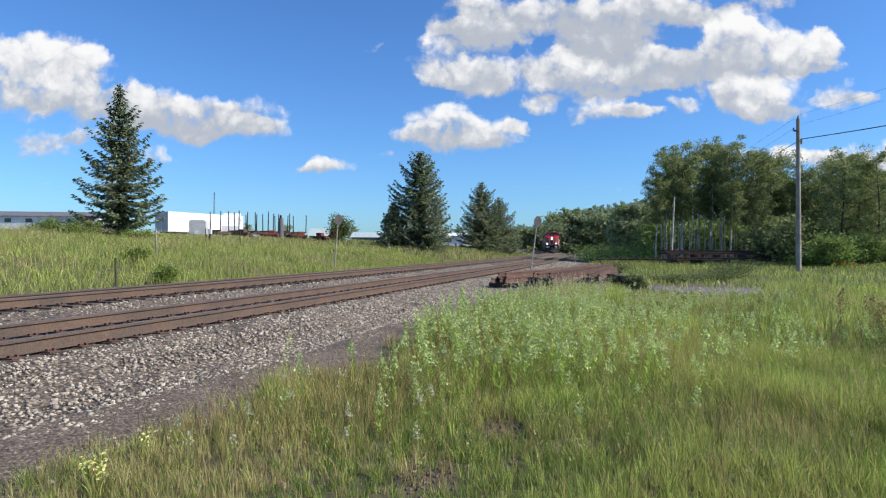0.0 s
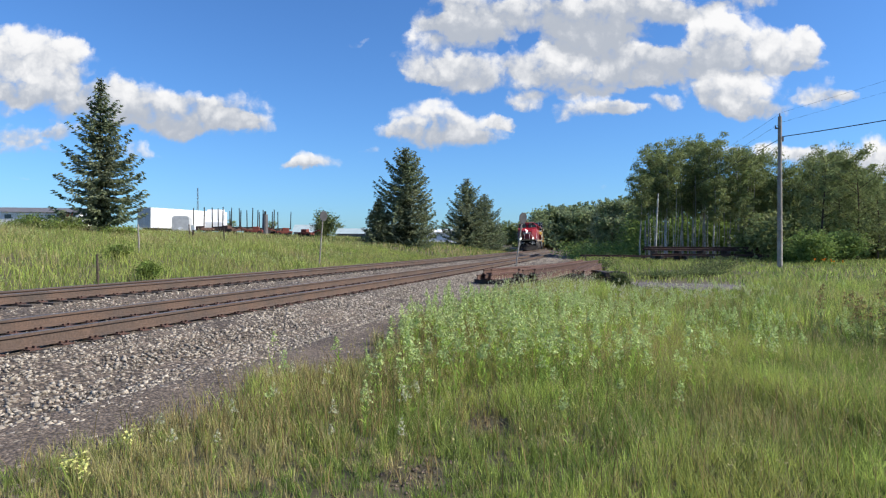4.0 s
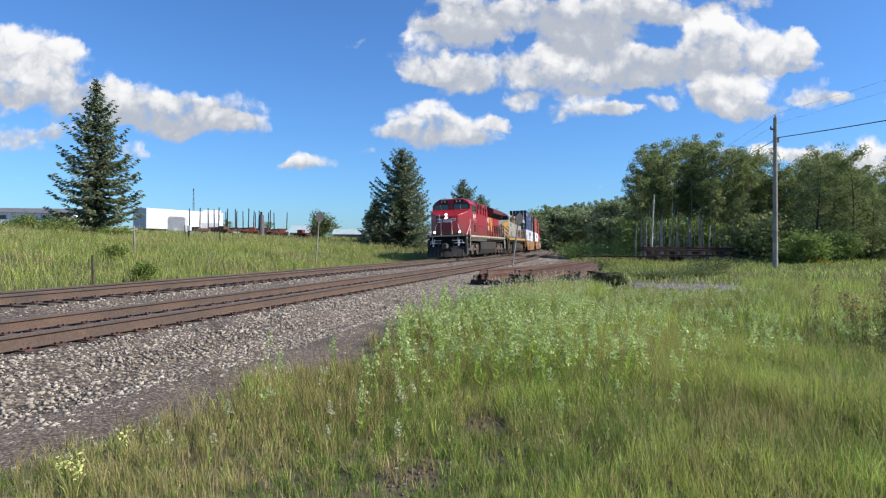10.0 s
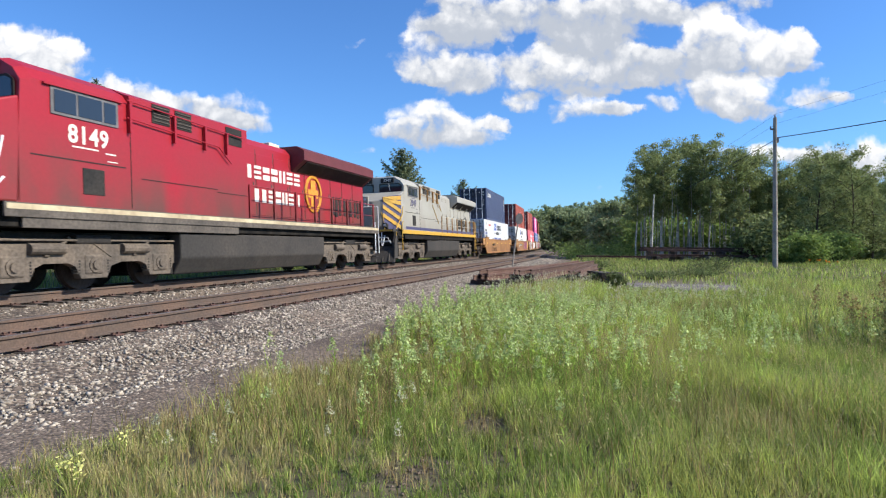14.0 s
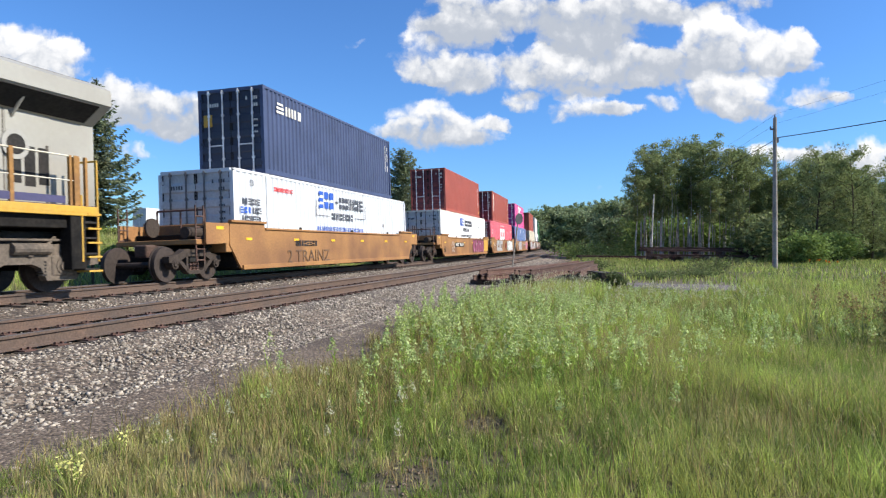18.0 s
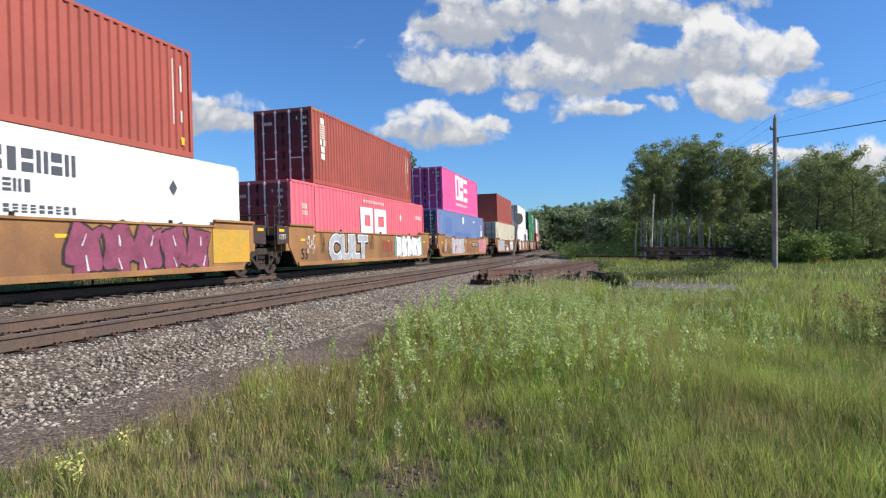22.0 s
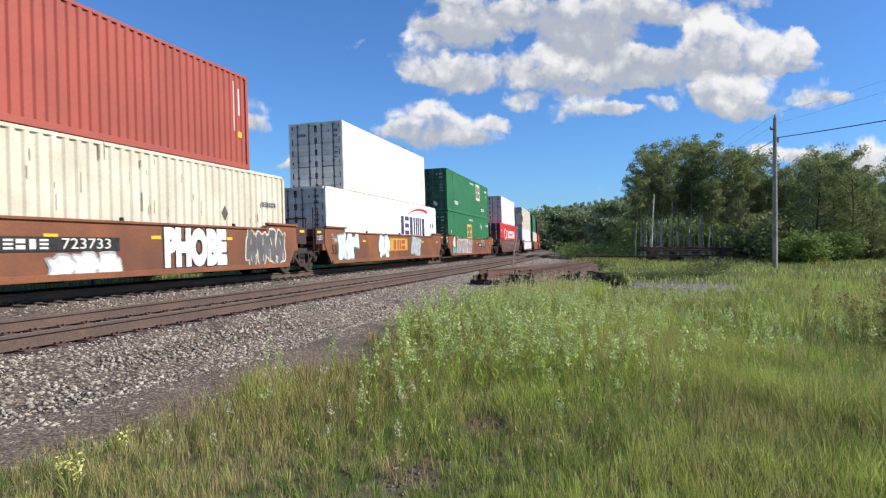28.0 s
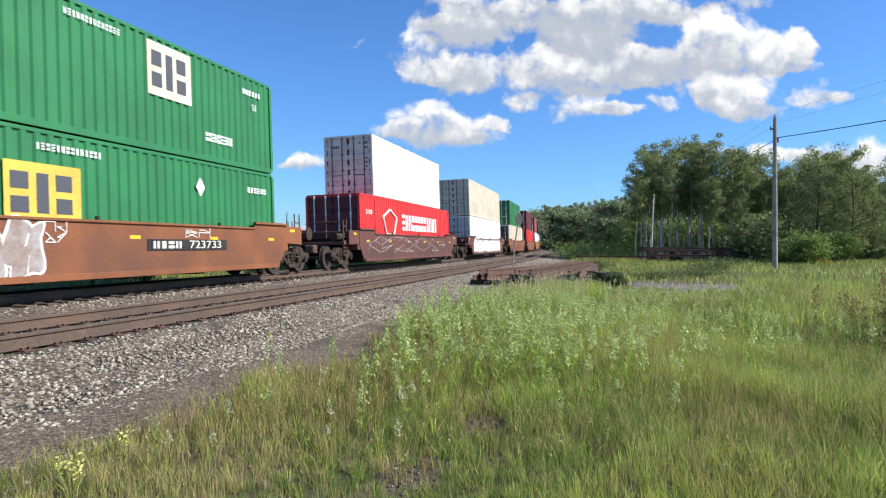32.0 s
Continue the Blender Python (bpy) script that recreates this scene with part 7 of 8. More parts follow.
    for f, top in ((0.0, None), (1.0, 1)):
        rings.append([(x, y, 1.76 if top is None else 3.20 + (x + 9.72) * 0.345) for x, y in plan])
    loft(bm, rings)
    bmesh.ops.bevel(bm, geom=[e for e in bm.edges], offset=0.04, segments=2, affect="EDGES", profile=0.5)
    nose = part("nose", bm, body, c)
    nose.location.x = -0.2
    # cab and the full-width cabinet behind it
    def section(x, top=0.0, w=1.5, eave=4.18):
        return [(x, -w, 1.76), (x, -w, eave), (x, -w + 0.18, max(eave + 0.06, 4.42 + top)), (x, -0.95, 4.63 + top), (x, 0.95, 4.63 + top), (x, w - 0.18, max(eave + 0.06, 4.42 + top)), (x, w, eave), (x, w, 1.76)]
    bm = bmesh.new()
    front = [(-8.32, -1.5, 1.76), (-8.18, -1.5, 4.10), (-8.16, -1.30, 4.36), (-8.14, -0.95, 4.56), (-8.14, 0.95, 4.56), (-8.16, 1.30, 4.36), (-8.18, 1.5, 4.10), (-8.32, 1.5, 1.76)]
    loft(bm, [front, section(-7.9), section(-5.35)])
    cab = part("cab", bm, body, c)
    bm = bmesh.new()
    loft(bm, [section(-5.345, 0.0, 1.495, 4.40), section(-0.45, 0.0, 1.495, 4.42)])
    part("equipment_cabin", bm, body, c)
    # windscreen panes, with dark surrounds
    for y0, y1 in ((-1.40, -0.16), (0.16, 1.40)):
        bm = bmesh.new()
        z0, z1 = 3.74, 4.22
        f = lambda z: -8.32 + (z - 1.76) * 0.0625 - 0.012
        prism(bm, [(y0, z0), (y0, z1 - (0.12 if y0 < -1 else 0)), (y0 + 0.15, z1), (y1 - 0.15, z1), (y1, z1 - (0.12 if y1 > 1 else 0)), (y1, z0)], f(z0), f(z0) + 0.02, axis="x")
        bmesh.ops.translate(bm, verts=bm.verts[:], vec=(-0.02, 0, 0))
        part("windscreen_frame", bm, "black", cab)
        bm = bmesh.new()
        prism(bm, [(y0 + 0.05, z0 + 0.05), (y0 + 0.05, z1 - 0.12), (y0 + 0.18, z1 - 0.05), (y1 - 0.18, z1 - 0.05), (y1 - 0.05, z1 - 0.12), (y1 - 0.05, z0 + 0.05)], f(z0) - 0.03, f(z0) - 0.022, axis="x")
        part("windscreen", bm, "glass", cab)
        bm = bmesh.new()
        tube(bm, (f(z0) - 0.05, (y0 + y1) / 2, z0), (f(z0) - 0.05, (y0 + y1) / 2 + 0.08, z1 - 0.04), 0.012, seg=5)
        part("wiper", bm, "chrome", cab)
        # number boards over the panes
        bm = bmesh.new()
        yc = -0.60 if y0 < 0 else 0.60
        box(bm, -8.215, -8.05, yc - 0.36, yc + 0.36, 4.27, 4.51, 0.015)
        board = part("number_board", bm, "black", cab)
        text("number", number, 0.22, 0, 0, 0, "lettering", board, m=Matrix.Translation((-8.219, yc, 4.39)) @ Matrix.Rotation(-math.pi / 2, 4, "Z"))
    # side windows
    for y in (-1.5, 1.5):
        o = -0.012 if y < 0 else 0.012
        bm = bmesh.new()
        prism(bm, [(-7.52, 3.58), (-7.52, 4.14), (-5.72, 4.14), (-5.72, 3.58)], y + o - 0.012, y + o + 0.012)
        part("window_frame", bm, "sign_back", cab)
        for a, b in ((-7.44, -6.9), (-6.84, -6.2), (-6.14, -5.8)):
            bm = bmesh.new()
            box(bm, a, b, y + o * 2 - 0.012, y + o * 2 + 0.012, 3.64, 4.08)
            part("window_pane", bm, "glass", cab)
        bm = bmesh.new()
        prism(bm, [(-7.7, 4.13), (-7.7, 4.17), (-5.6, 4.2), (-5.6, 4.16)], y - 0.06 if y < 0 else y, y if y < 0 else y + 0.06)
        part("rain_gutter", bm, body, cab)
        # cab number, grille, access door seams
        if y < 0:
            text("cab_number", number, 0.52, -6.56, -1.507, 3.24, "lettering" if not nose_stripes else "purple", cab, offset=0.012, spacing=1.08)
            bars("builder_marks", [(-7.0, -6.3, 2.98, 3.01), (-6.1, -5.8, 2.94, 2.97), (-6.05, -5.75, 2.78, 2.80)], -1.502, "lettering" if not nose_stripes else "text_grey", cab)
        bm = bmesh.new()
        box(bm, -6.75, -6.15, y - 0.012, y + 0.012, 2.02, 2.58, 0.01)
        part("side_grille", bm, "black", cab)
        bm = bmesh.new()
        box(bm, -8.0, -5.5, y - 0.008, y + 0.008, 2.70, 2.725)
        box(bm, -5.0, -2.0, y - 0.004, y + 0.004, 2.50, 2.52)
        box(bm, -2.0, -0.5, y - 0.004, y + 0.004, 2.42, 2.44)
        box(bm, -5.345, -5.325, y - 0.006, y + 0.006, 1.8, 4.1)
        part("panel_seam", bm, "black", cab)
        # louvred vents high on the cabinet
        for a, b in ((-4.6, -3.95), (-3.75, -3.1)):
            bm = bmesh.new()
            box(bm, a, b, y * 0.995 - 0.02, y * 0.995 + 0.02, 3.92, 4.38)
            v = part("vent", bm, "black", c)
            for i in range(5):
                bm = bmesh.new()
                box(bm, a + 0.04, b - 0.04, y - 0.035 if y < 0 else y - 0.01, y + 0.01 if y < 0 else y + 0.035, 3.97 + i * 0.085, 3.99 + i * 0.085)
                part("slat", bm, "grime", v)
        bm = bmesh.new()
        box(bm, -1.55, -0.75, y * 0.997 - 0.015, y * 0.997 + 0.015, 3.86, 4.36)
        part("screen_panel", bm, "black", c)
        # upper grab rails along the cabinet
        bm = bmesh.new()
        s = 1 if y > 0 else -1
        rail_line(bm, [(-5.5, y + s * 0.07, 4.26), (-0.7, y + s * 0.07, 4.12)], 0.018)
        rail_line(bm, [(-5.5, y + s * 0.07, 3.86), (-2.0, y + s * 0.07, 3.70), (-1.4, y + s * 0.07, 3.3)], 0.018)
        part("upper_rail", bm, rail_mat, c)
        for x in (-5.4, -3.85, -2.6, -1.6):
            bm = bmesh.new()
            box(bm, x - 0.035, x + 0.035, y + s * 0.02, y + s * 0.10, 3.52, 4.24 + (x + 5.4) * -0.03)
            part("rail_post", bm, rail_mat, c)
    # engine hood, its doors, and the winged radiator
    bm = bmesh.new()
    def hood(x, top=4.42):
        return [(x, -0.95, 1.76), (x, -0.95, top - 0.22), (x, -0.75, top), (x, 0.75, top), (x, 0.95, top - 0.22), (x, 0.95, 1.76)]
    loft(bm, [hood(-0.45), hood(rad_x[1] + 0.02)])
    hood_ob = part("engine_hood", bm, body, c)
    for y in (-0.95, 0.95):
        for i in range(9):
            x = -0.2 + i * 1.12
            if x > 9.2:
                continue
            bm = bmesh.new()
            box(bm, x, x + 1.04, y - 0.014, y + 0.014, 1.95, 3.95, 0.008)
            d = part("hood_door", bm, body, hood_ob)
            bm = bmesh.new()
            box(bm, x - 0.052, x - 0.028, y - 0.006, y + 0.006, 1.95, 4.1)
            part("door_seam", bm, "grime", hood_ob)
            bm = bmesh.new()
            box(bm, x + 0.90, x + 0.96, y - 0.028, y + 0.028, 2.9, 3.02, 0.008)
            part("latch", bm, "grime", d)
            if i in (6, 7, 8):
                for k in range(3):
                    bm = bmesh.new()
                    box(bm, x + 0.08 + k * 0.32, x + 0.32 + k * 0.32, y - 0.024, y + 0.024, 2.15 if k % 2 else 2.2, 2.95)
                    part("louvre", bm, "black", d)
    bm = bmesh.new()
    r0, r1 = rad_x
    prof = [(-1.5, 4.02), (-1.5, 4.36), (-1.2, 4.52), (1.2, 4.52), (1.5, 4.36), (1.5, 4.02), (0.97, 3.62), (-0.97, 3.62)]
    prism(bm, prof, r0, r1, axis="x")
    rad = part("radiator", bm, rad_mat, c)
    for y in (-1, 1):
        bm = bmesh.new()
        prism(bm, [(y * 1.46, 3.98), (y * 1.02, 3.66), (y * 1.0, 3.68), (y * 1.44, 4.0)], r0 + 0.3, r1 - 0.3, axis="x")
        bmesh.ops.translate(bm, verts=bm.verts[:], vec=(0, y * 0.012, -0.016))
        part("radiator_screen", bm, "black", rad)
    bm = bmesh.new()
    box(bm, r0 + 0.2, r1 - 0.2, -1.1, 1.1, 4.52, 4.56)
    part("fan_grille", bm, "black", rad)
    bm = bmesh.new()
    tube(bm, (4.0, 0, 4.40), (4.0, 0, 4.60), 0.3, seg=14)
    part("exhaust_stack", bm, "black", c)
    bm = bmesh.new()
    box(bm, 2.5, 3.2, -0.55, 0.55, 4.40, 4.60, 0.03)
    part("roof_hatch", bm, "cream", c)
    bm = bmesh.new()
    for i, x in enumerate((0.35, 0.6, 0.85)):
        tube(bm, (x, -0.3, 4.40), (x, -0.3, 4.52), 0.07, seg=10)
        tube(bm, (x - 0.1, -0.3, 4.54), (x + 0.16, -0.3, 4.56), 0.045, 0.075, seg=10)
    part("air_horn", bm, "black", c)
    bm = bmesh.new()
    for x, y in ((-7.0, 0.3), (-6.2, -0.4)):
        tube(bm, (x, y, 4.58), (x, y, 4.72), 0.05, seg=8)
    part("cab_antenna", bm, "black", cab)
    # frame, walkway and painted sill
    bm = bmesh.new()
    box(bm, -9.3, 10.45, -1.40, 1.40, 1.30, 1.70, 0.02)
    # the shaded void below the sill is put into this black
    part("underframe", bm, "pitch", c)
    for y in (-1.5, 1.5):
        bm = bmesh.new()
        box(bm, -8.6, 10.4, y - 0.03, y + 0.03, 1.48 if not nose_stripes else 1.56, 1.76, 0.01)
        sl = part("side_sill", bm, "grime" if not nose_stripes else sill, c)
        bm = bmesh.new()
        box(bm, -8.55, 10.35, y - 0.036, y + 0.036, 1.63, 1.735)
        part("sill_stripe", bm, sill, sl)
        bm = bmesh.new()
        box(bm, -8.2, -1.0, y * 0.985 - 0.02, y * 0.985 + 0.02, 1.28, 1.50, 0.01)
        # on the striped engine its black paints the dark gap's shade
        part("apron", bm, "grime" if not nose_stripes else "pitch", sl)
    if nose_stripes:
        for y in (-1.503, 1.503):
            bm = bmesh.new()
            box(bm, -8.0, 9.6, (y if y < 0 else y - 0.006), (y + 0.006 if y < 0 else y), 1.80, 1.95)
            part("painted_band", bm, "purple", c)
            for x in (1.3, 2.76, 4.2, 5.7, 7.2):
                bm = bmesh.new()
                box(bm, x - 0.07, x + 0.07, y * 0.97 - 0.03, y * 0.97 + 0.03, 1.76, 2.12, 0.01)
                part("short_post", bm, "pitch", c)
        for y in (-0.972, 0.972):
            bm = bmesh.new()
            tube(bm, (8.95, y - 0.03, 2.95), (8.95, y + 0.03, 2.95), 0.30, seg=24)
            fan = part("fan_cover", bm, "panel_grey", c, "round fan cover")
            bm = bmesh.new()
            tube(bm, (8.95, y * 1.03 - 0.012, 2.95), (8.95, y * 1.03 + 0.012, 2.95), 0.20, seg=20)
            part("fan_mesh", bm, "black", fan)
            for x in (5.0, 6.9, 8.9):
                bm = bmesh.new()
                tube(bm, (x, y, 3.5), (x, y * 1.48, 4.05), 0.035, seg=6)
                part("radiator_strut", bm, "silver", c)
            bm = bmesh.new()
            rail_line(bm, [(-1.9, y * 1.56, 4.2), (-0.5, y * 1.56, 3.1)], 0.016)
            rail_line(bm, [(-2.6, y * 1.56, 3.4), (-1.2, y * 1.56, 2.3)], 0.016)
            part("slanting_rail", bm, "yellow", c)
        for y in (-1, 1):
            for x in (9.75, 9.95, 10.15):
                bm = bmesh.new()
                box(bm, x - 0.03, x + 0.03, y * 1.47 - 0.03, y * 1.47 + 0.03, 1.70, 2.80)
                part("end_post", bm, "post_brown", c)
            for i in range(5):
                bm = bmesh.new()
                box(bm, 10.12, 10.48, min(y * 1.16, y * 1.54), max(y * 1.16, y * 1.54), 0.38 + i * 0.30, 0.42 + i * 0.30)
                part("rear_tread", bm, "yellow", c)
            bm = bmesh.new()
            box(bm, 9.72, 10.10, min(y * 1.2, y * 1.5), max(y * 1.2, y * 1.5), 0.45, 1.56, 0.02)
            part("step_box", bm, "pitch", c)
    bm = bmesh.new()
    box(bm, -0.45, 10.45, -1.5, 1.5, 1.745, 1.775)
    part("walkway", bm, "grime", c)
    # fuel tank
    bm = bmesh.new()
    prism(bm, [(-1.42, 0.62), (-1.42, 1.26), (1.42, 1.26), (1.42, 0.62), (1.18, 0.20), (-1.18, 0.20)], -3.55, 4.85, axis="x")
    bmesh.ops.bevel(bm, geom=bm.edges[:], offset=0.04, segments=2, affect="EDGES", profile=0.5)
    tank_ob = part("fuel_tank", bm, "tank_black", c)
    bm = bmesh.new()
    for x in (-3.2, 0.5, 1.6, 3.4):
        tube(bm, (x, -1.1, 1.26), (x + 0.3, -1.1, 1.36), 0.09, seg=8)
    part("tank_fittings", bm, "black", tank_ob)
    bm = bmesh.new()
    prism(bm, [(-4.5, 0.30), (-3.6, 1.15), (-3.54, 1.15), (-3.54, 0.22)], -1.15, 1.15)
    part("tank_apron", bm, "black", tank_ob)
    bm = bmesh.new()
    tube(bm, (-0.3, -1.30, 1.36), (4.2, -1.30, 1.36), 0.05, seg=8)
    tube(bm, (-1.9, -1.2, 1.38), (-0.9, -1.2, 1.38), 0.13, seg=10)
    part("air_pipe", bm, "black", c)
    loco_truck(c, (-8.2, -6.2, -4.1))
    loco_truck(c, (5.9, 7.8, 9.75))
    # pilot, plough, coupler, steps
    bm = bmesh.new()
    loft(bm, [[(-10.55, -0.12, 0.12), (-10.15, -1.5, 0.12), (-9.95, -1.5, 0.12), (-9.95, 1.5, 0.12), (-10.15, 1.5, 0.12), (-10.55, 0.12, 0.12)],
              [(-10.10, -0.12, 0.72), (-9.85, -1.52, 0.92), (-9.75, -1.52, 0.92), (-9.75, 1.52, 0.92), (-9.85, 1.52, 0.92), (-10.10, 0.12, 0.72)]])
    part("snow_plough", bm, "tank_black", c)
    bm = bmesh.new()
    box(bm, -9.75, -9.3, -1.42, 1.42, 0.80, 1.60, 0.03)
    # near-black holds the shadow that lies behind the plough
    part("pilot_plate", bm, "pitch", c)
    bm = bmesh.new()
    box(bm, -10.0, -9.3, -1.46, 1.46, 1.62, 1.76, 0.02)
    part("front_sill", bm, "tank_black", c)
    bm = bmesh.new()
    box(bm, -10.03, -9.99, -1.40, 1.40, 1.66, 1.75)
    part("sill_stripe", bm, sill, c)
    for y in (-1, 1):
        bm = bmesh.new()
        prism(bm, [(-10.1, 0.30), (-10.0, 1.10), (-9.72, 1.45), (-9.55, 1.45), (-9.55, 0.30)], min(y * 1.40, y * 1.52), max(y * 1.40, y * 1.52))
        part("pilot_wing", bm, "tank_black", c)
    for y in (-1.25, -0.95, -0.65, -0.35, 0.35, 0.65, 0.95, 1.25):
        bm = bmesh.new()
        k = 1 - abs(y) / 1.5
        tube(bm, (-10.18 - 0.36 * k, y, 0.16), (-9.88 - 0.22 * k, y, 0.86 - 0.12 * k), 0.028, seg=6)
        part("plough_rib", bm, "grime", c)
    for y in (-1, 1):
        bm = bmesh.new()
        box(bm, -9.98, -9.94, min(y * 0.5, y * 1.3), max(y * 0.5, y * 1.3), 1.12, 1.20)
        rail_line(bm, [(-10.0, y * 1.3, 1.05), (-10.12, y * 1.2, 1.35), (-10.12, y * 0.4, 1.35)], 0.02)
        part("uncoupling_lever", bm, "chrome", c)
    bm = bmesh.new()
    box(bm, -10.9, -9.8, -0.13, 0.13, 0.80, 1.06, 0.03)
    box(bm, -11.1, -10.75, -0.22, 0.18, 0.72, 1.12, 0.06)
    part("coupler", bm, "grime", c)
    bm = bmesh.new()
    box(bm, 10.4, 11.1, -0.13, 0.13, 0.80, 1.06, 0.03)
    box(bm, 10.85, 11.15, -0.2, 0.2, 0.72, 1.12, 0.06)
    part("rear_coupler", bm, "grime", c)
    bm = bmesh.new()
    box(bm, 10.4, 10.5, -1.45, 1.45, 0.7, 1.7, 0.02)
    part("rear_pilot", bm, "black", c)
    for y in (-1.0, -0.6, 0.55, 0.95):
        bm = bmesh.new()
        pts = [Vector((-9.97 - 0.22 * math.sin(i / 8 * math.pi), y + 0.02 * i, 1.45 - 0.6 * math.sin(i / 8 * math.pi) + 0.02 * i)) for i in range(9)]
        rail_line(bm, pts, 0.03)
        part("air_hose", bm, "chrome" if abs(y) > 0.7 else "black", c)
    for y in (-1, 1):
        bm = bmesh.new()
        for i in range(4):
            box(bm, -9.35 + 0.02 * i, -8.85, y * 1.18 if y > 0 else -1.52, 1.52 if y > 0 else -1.18, 0.42 + i * 0.33, 0.46 + i * 0.33)
        box(bm, -9.40, -9.35, y * 1.2 if y > 0 else -1.5, 1.5 if y > 0 else -1.2, 0.4, 1.6)
        part("step_well", bm, "black", c)
        bm = bmesh.new()
        rail_line(bm, [(-9.42, y * 1.42, 0.75), (-9.42, y * 1.42, 1.75), (-8.72, y * 1.56, 2.55), (-8.62, y * 1.56, 2.95)], 0.024)
        part("step_handrail", bm, "white" if not nose_stripes else "yellow", c)
        bm = bmesh.new()
        rail_line(bm, [(-8.82, y * 1.56, 0.7), (-8.82, y * 1.56, 2.0), (-8.62, y * 1.56, 2.2)], 0.024)
        part("step_handrail", bm, "white" if not nose_stripes else "yellow", c)
        bm = bmesh.new()
        rail_line(bm, [(-9.80, y * 0.95, 1.75), (-9.85, y * 0.9, 2.4), (-9.62, y * 0.55, 2.95), (-9.74, y * 0.35, 2.98)], 0.022)
        part("nose_handrail", bm, "white" if not nose_stripes else "yellow", c)
        # ditch lights
        bm = bmesh.new()
        tube(bm, (-9.75, y * 0.98, 1.98), (-9.87, y * 0.98, 1.98), 0.12, seg=14)
        box(bm, -9.75, -9.6, y * 0.98 - 0.1, y * 0.98 + 0.1, 1.70, 2.05)
        ditch = part("ditch_light", bm, "black", c)
        bm = bmesh.new()
        tube(bm, (-9.86, y * 0.98, 1.98), (-9.89, y * 0.98, 1.98), 0.072, seg=14)
        part("lens", bm, "lamp" if not nose_stripes else "chrome", ditch)
        # rear steps and rails
        bm = bmesh.new()
        for i in range(4):
            box(bm, 10.05, 10.42, y * 1.2 if y > 0 else -1.5, 1.5 if y > 0 else -1.2, 0.42 + i * 0.33, 0.46 + i * 0.33)
        part("rear_steps", bm, "black", c)
        bm = bmesh.new()
        rail_line(bm, [(10.42, y * 1.5, 0.6), (10.42, y * 1.5, 2.75), (10.42, y * 0.5, 2.75), (10.42, y * 0.5, 1.76)], 0.024)
        rail_line(bm, [(10.0, y * 1.5, 0.6), (10.0, y * 1.5, 2.0)], 0.024)
        part("rear_handrail", bm, "white" if not nose_stripes else "yellow", c)
        # walkway handrail along the hood
        bm = bmesh.new()
        rail_line(bm, [(-0.4, y * 1.48, 2.78), (10.0, y * 1.48, 2.78)], 0.018)
        rail_line(bm, [(-0.4, y * 1.48, 2.28), (10.0, y * 1.48, 2.28)], 0.014)
        part("walkway_rail", bm, rail_mat if not nose_stripes else "cream", c)
        for i in range(8):
            x = -0.35 + i * 1.46
            bm = bmesh.new()
            box(bm, x - 0.042, x + 0.042, y * 1.48 - 0.03, y * 1.48 + 0.03, 1.70, 2.80)
            part("handrail_post", bm, rail_mat, c)
    bm = bmesh.new()
    box(bm, -9.80, -9.66, -0.18, 0.18, 2.92, 3.44, 0.03)
    lamp = part("headlight_box", bm, body, nose)
    for z in (3.06, 3.30):
        bm = bmesh.new()
        tube(bm, (-9.80, 0, z), (-9.83, 0, z), 0.072, seg=16)
        part("headlight", bm, "lamp" if not nose_stripes else "chrome", lamp)
    bm = bmesh.new()
    box(bm, -9.74, -9.70, -0.36, 0.36, 1.82, 2.95, 0.02)
    part("nose_door", bm, body, nose)
    bm = bmesh.new()
    rail_line(bm, [(-9.83, -0.42, 1.76), (-9.83, -0.42, 2.85)], 0.02)
    rail_line(bm, [(-9.83, 0.42, 1.76), (-9.83, 0.42, 2.85)], 0.02)
    rail_line(bm, [(-9.80, 0.55, 2.7), (-9.80, 0.55, 3.35)], 0.018)
    part("nose_rail", bm, "white" if not nose_stripes else "yellow", nose)
    if not nose_stripes:
        # emblem shapes on the nose and hood, lettering bars in two rows
        bm = bmesh.new()
        box(bm, -9.76, -9.725, -0.36, 0.30, 2.72, 2.98, 0.01)
        part("nose_emblem", bm, "chrome", nose, "silver emblem shape")
        bm = bmesh.new()
        for y0, y1, z0, z1 in ((0.38, 0.72, 2.70, 2.78), (0.38, 0.72, 2.92, 3.0), (0.38, 0.46, 2.70, 3.0), (-0.70, -0.38, 2.92, 3.0), (-0.70, -0.62, 2.78, 3.0), (-0.70, -0.38, 2.80, 2.86)):
            box(bm, -9.78, -9.70, y0, y1, z0, z1)
        part("nose_emblem", bm, "chrome", nose, "silver emblem shape")
        bars("lettering", word(8, -0.28, 3.13, 4.25, 0.43, 4), -0.967, "lettering", hood_ob, "cream lettering bars")
        bars("lettering", word(7, 0.72, 2.38, 3.2, 0.43, 5), -0.967, "lettering", hood_ob, "cream lettering bars")
        bm = bmesh.new()
        for i in range(24):
            a0, a1 = i / 24 * 6.283, (i + 1) / 24 * 6.283
            tube(bm, (4.92 + 0.62 * math.cos(a0), -0.97, 2.93 + 0.66 * math.sin(a0)), (4.92 + 0.62 * math.cos(a1), -0.97, 2.93 + 0.66 * math.sin(a1)), 0.07, seg=5)
        box(bm, 4.72, 5.12, -0.985, -0.965, 2.45, 3.45)
        box(bm, 4.5, 5.34, -0.98, -0.965, 2.78, 3.1)
        part("emblem", bm, "gold", hood_ob, "golden shield-like emblem")
    else:
        # slanting stripes round the nose
        for y in (-1.5, 1.5):
            bm = bmesh.new()
            for i in range(5):
                z = 1.85 + i * 0.42
                s = -1 if y < 0 else 1
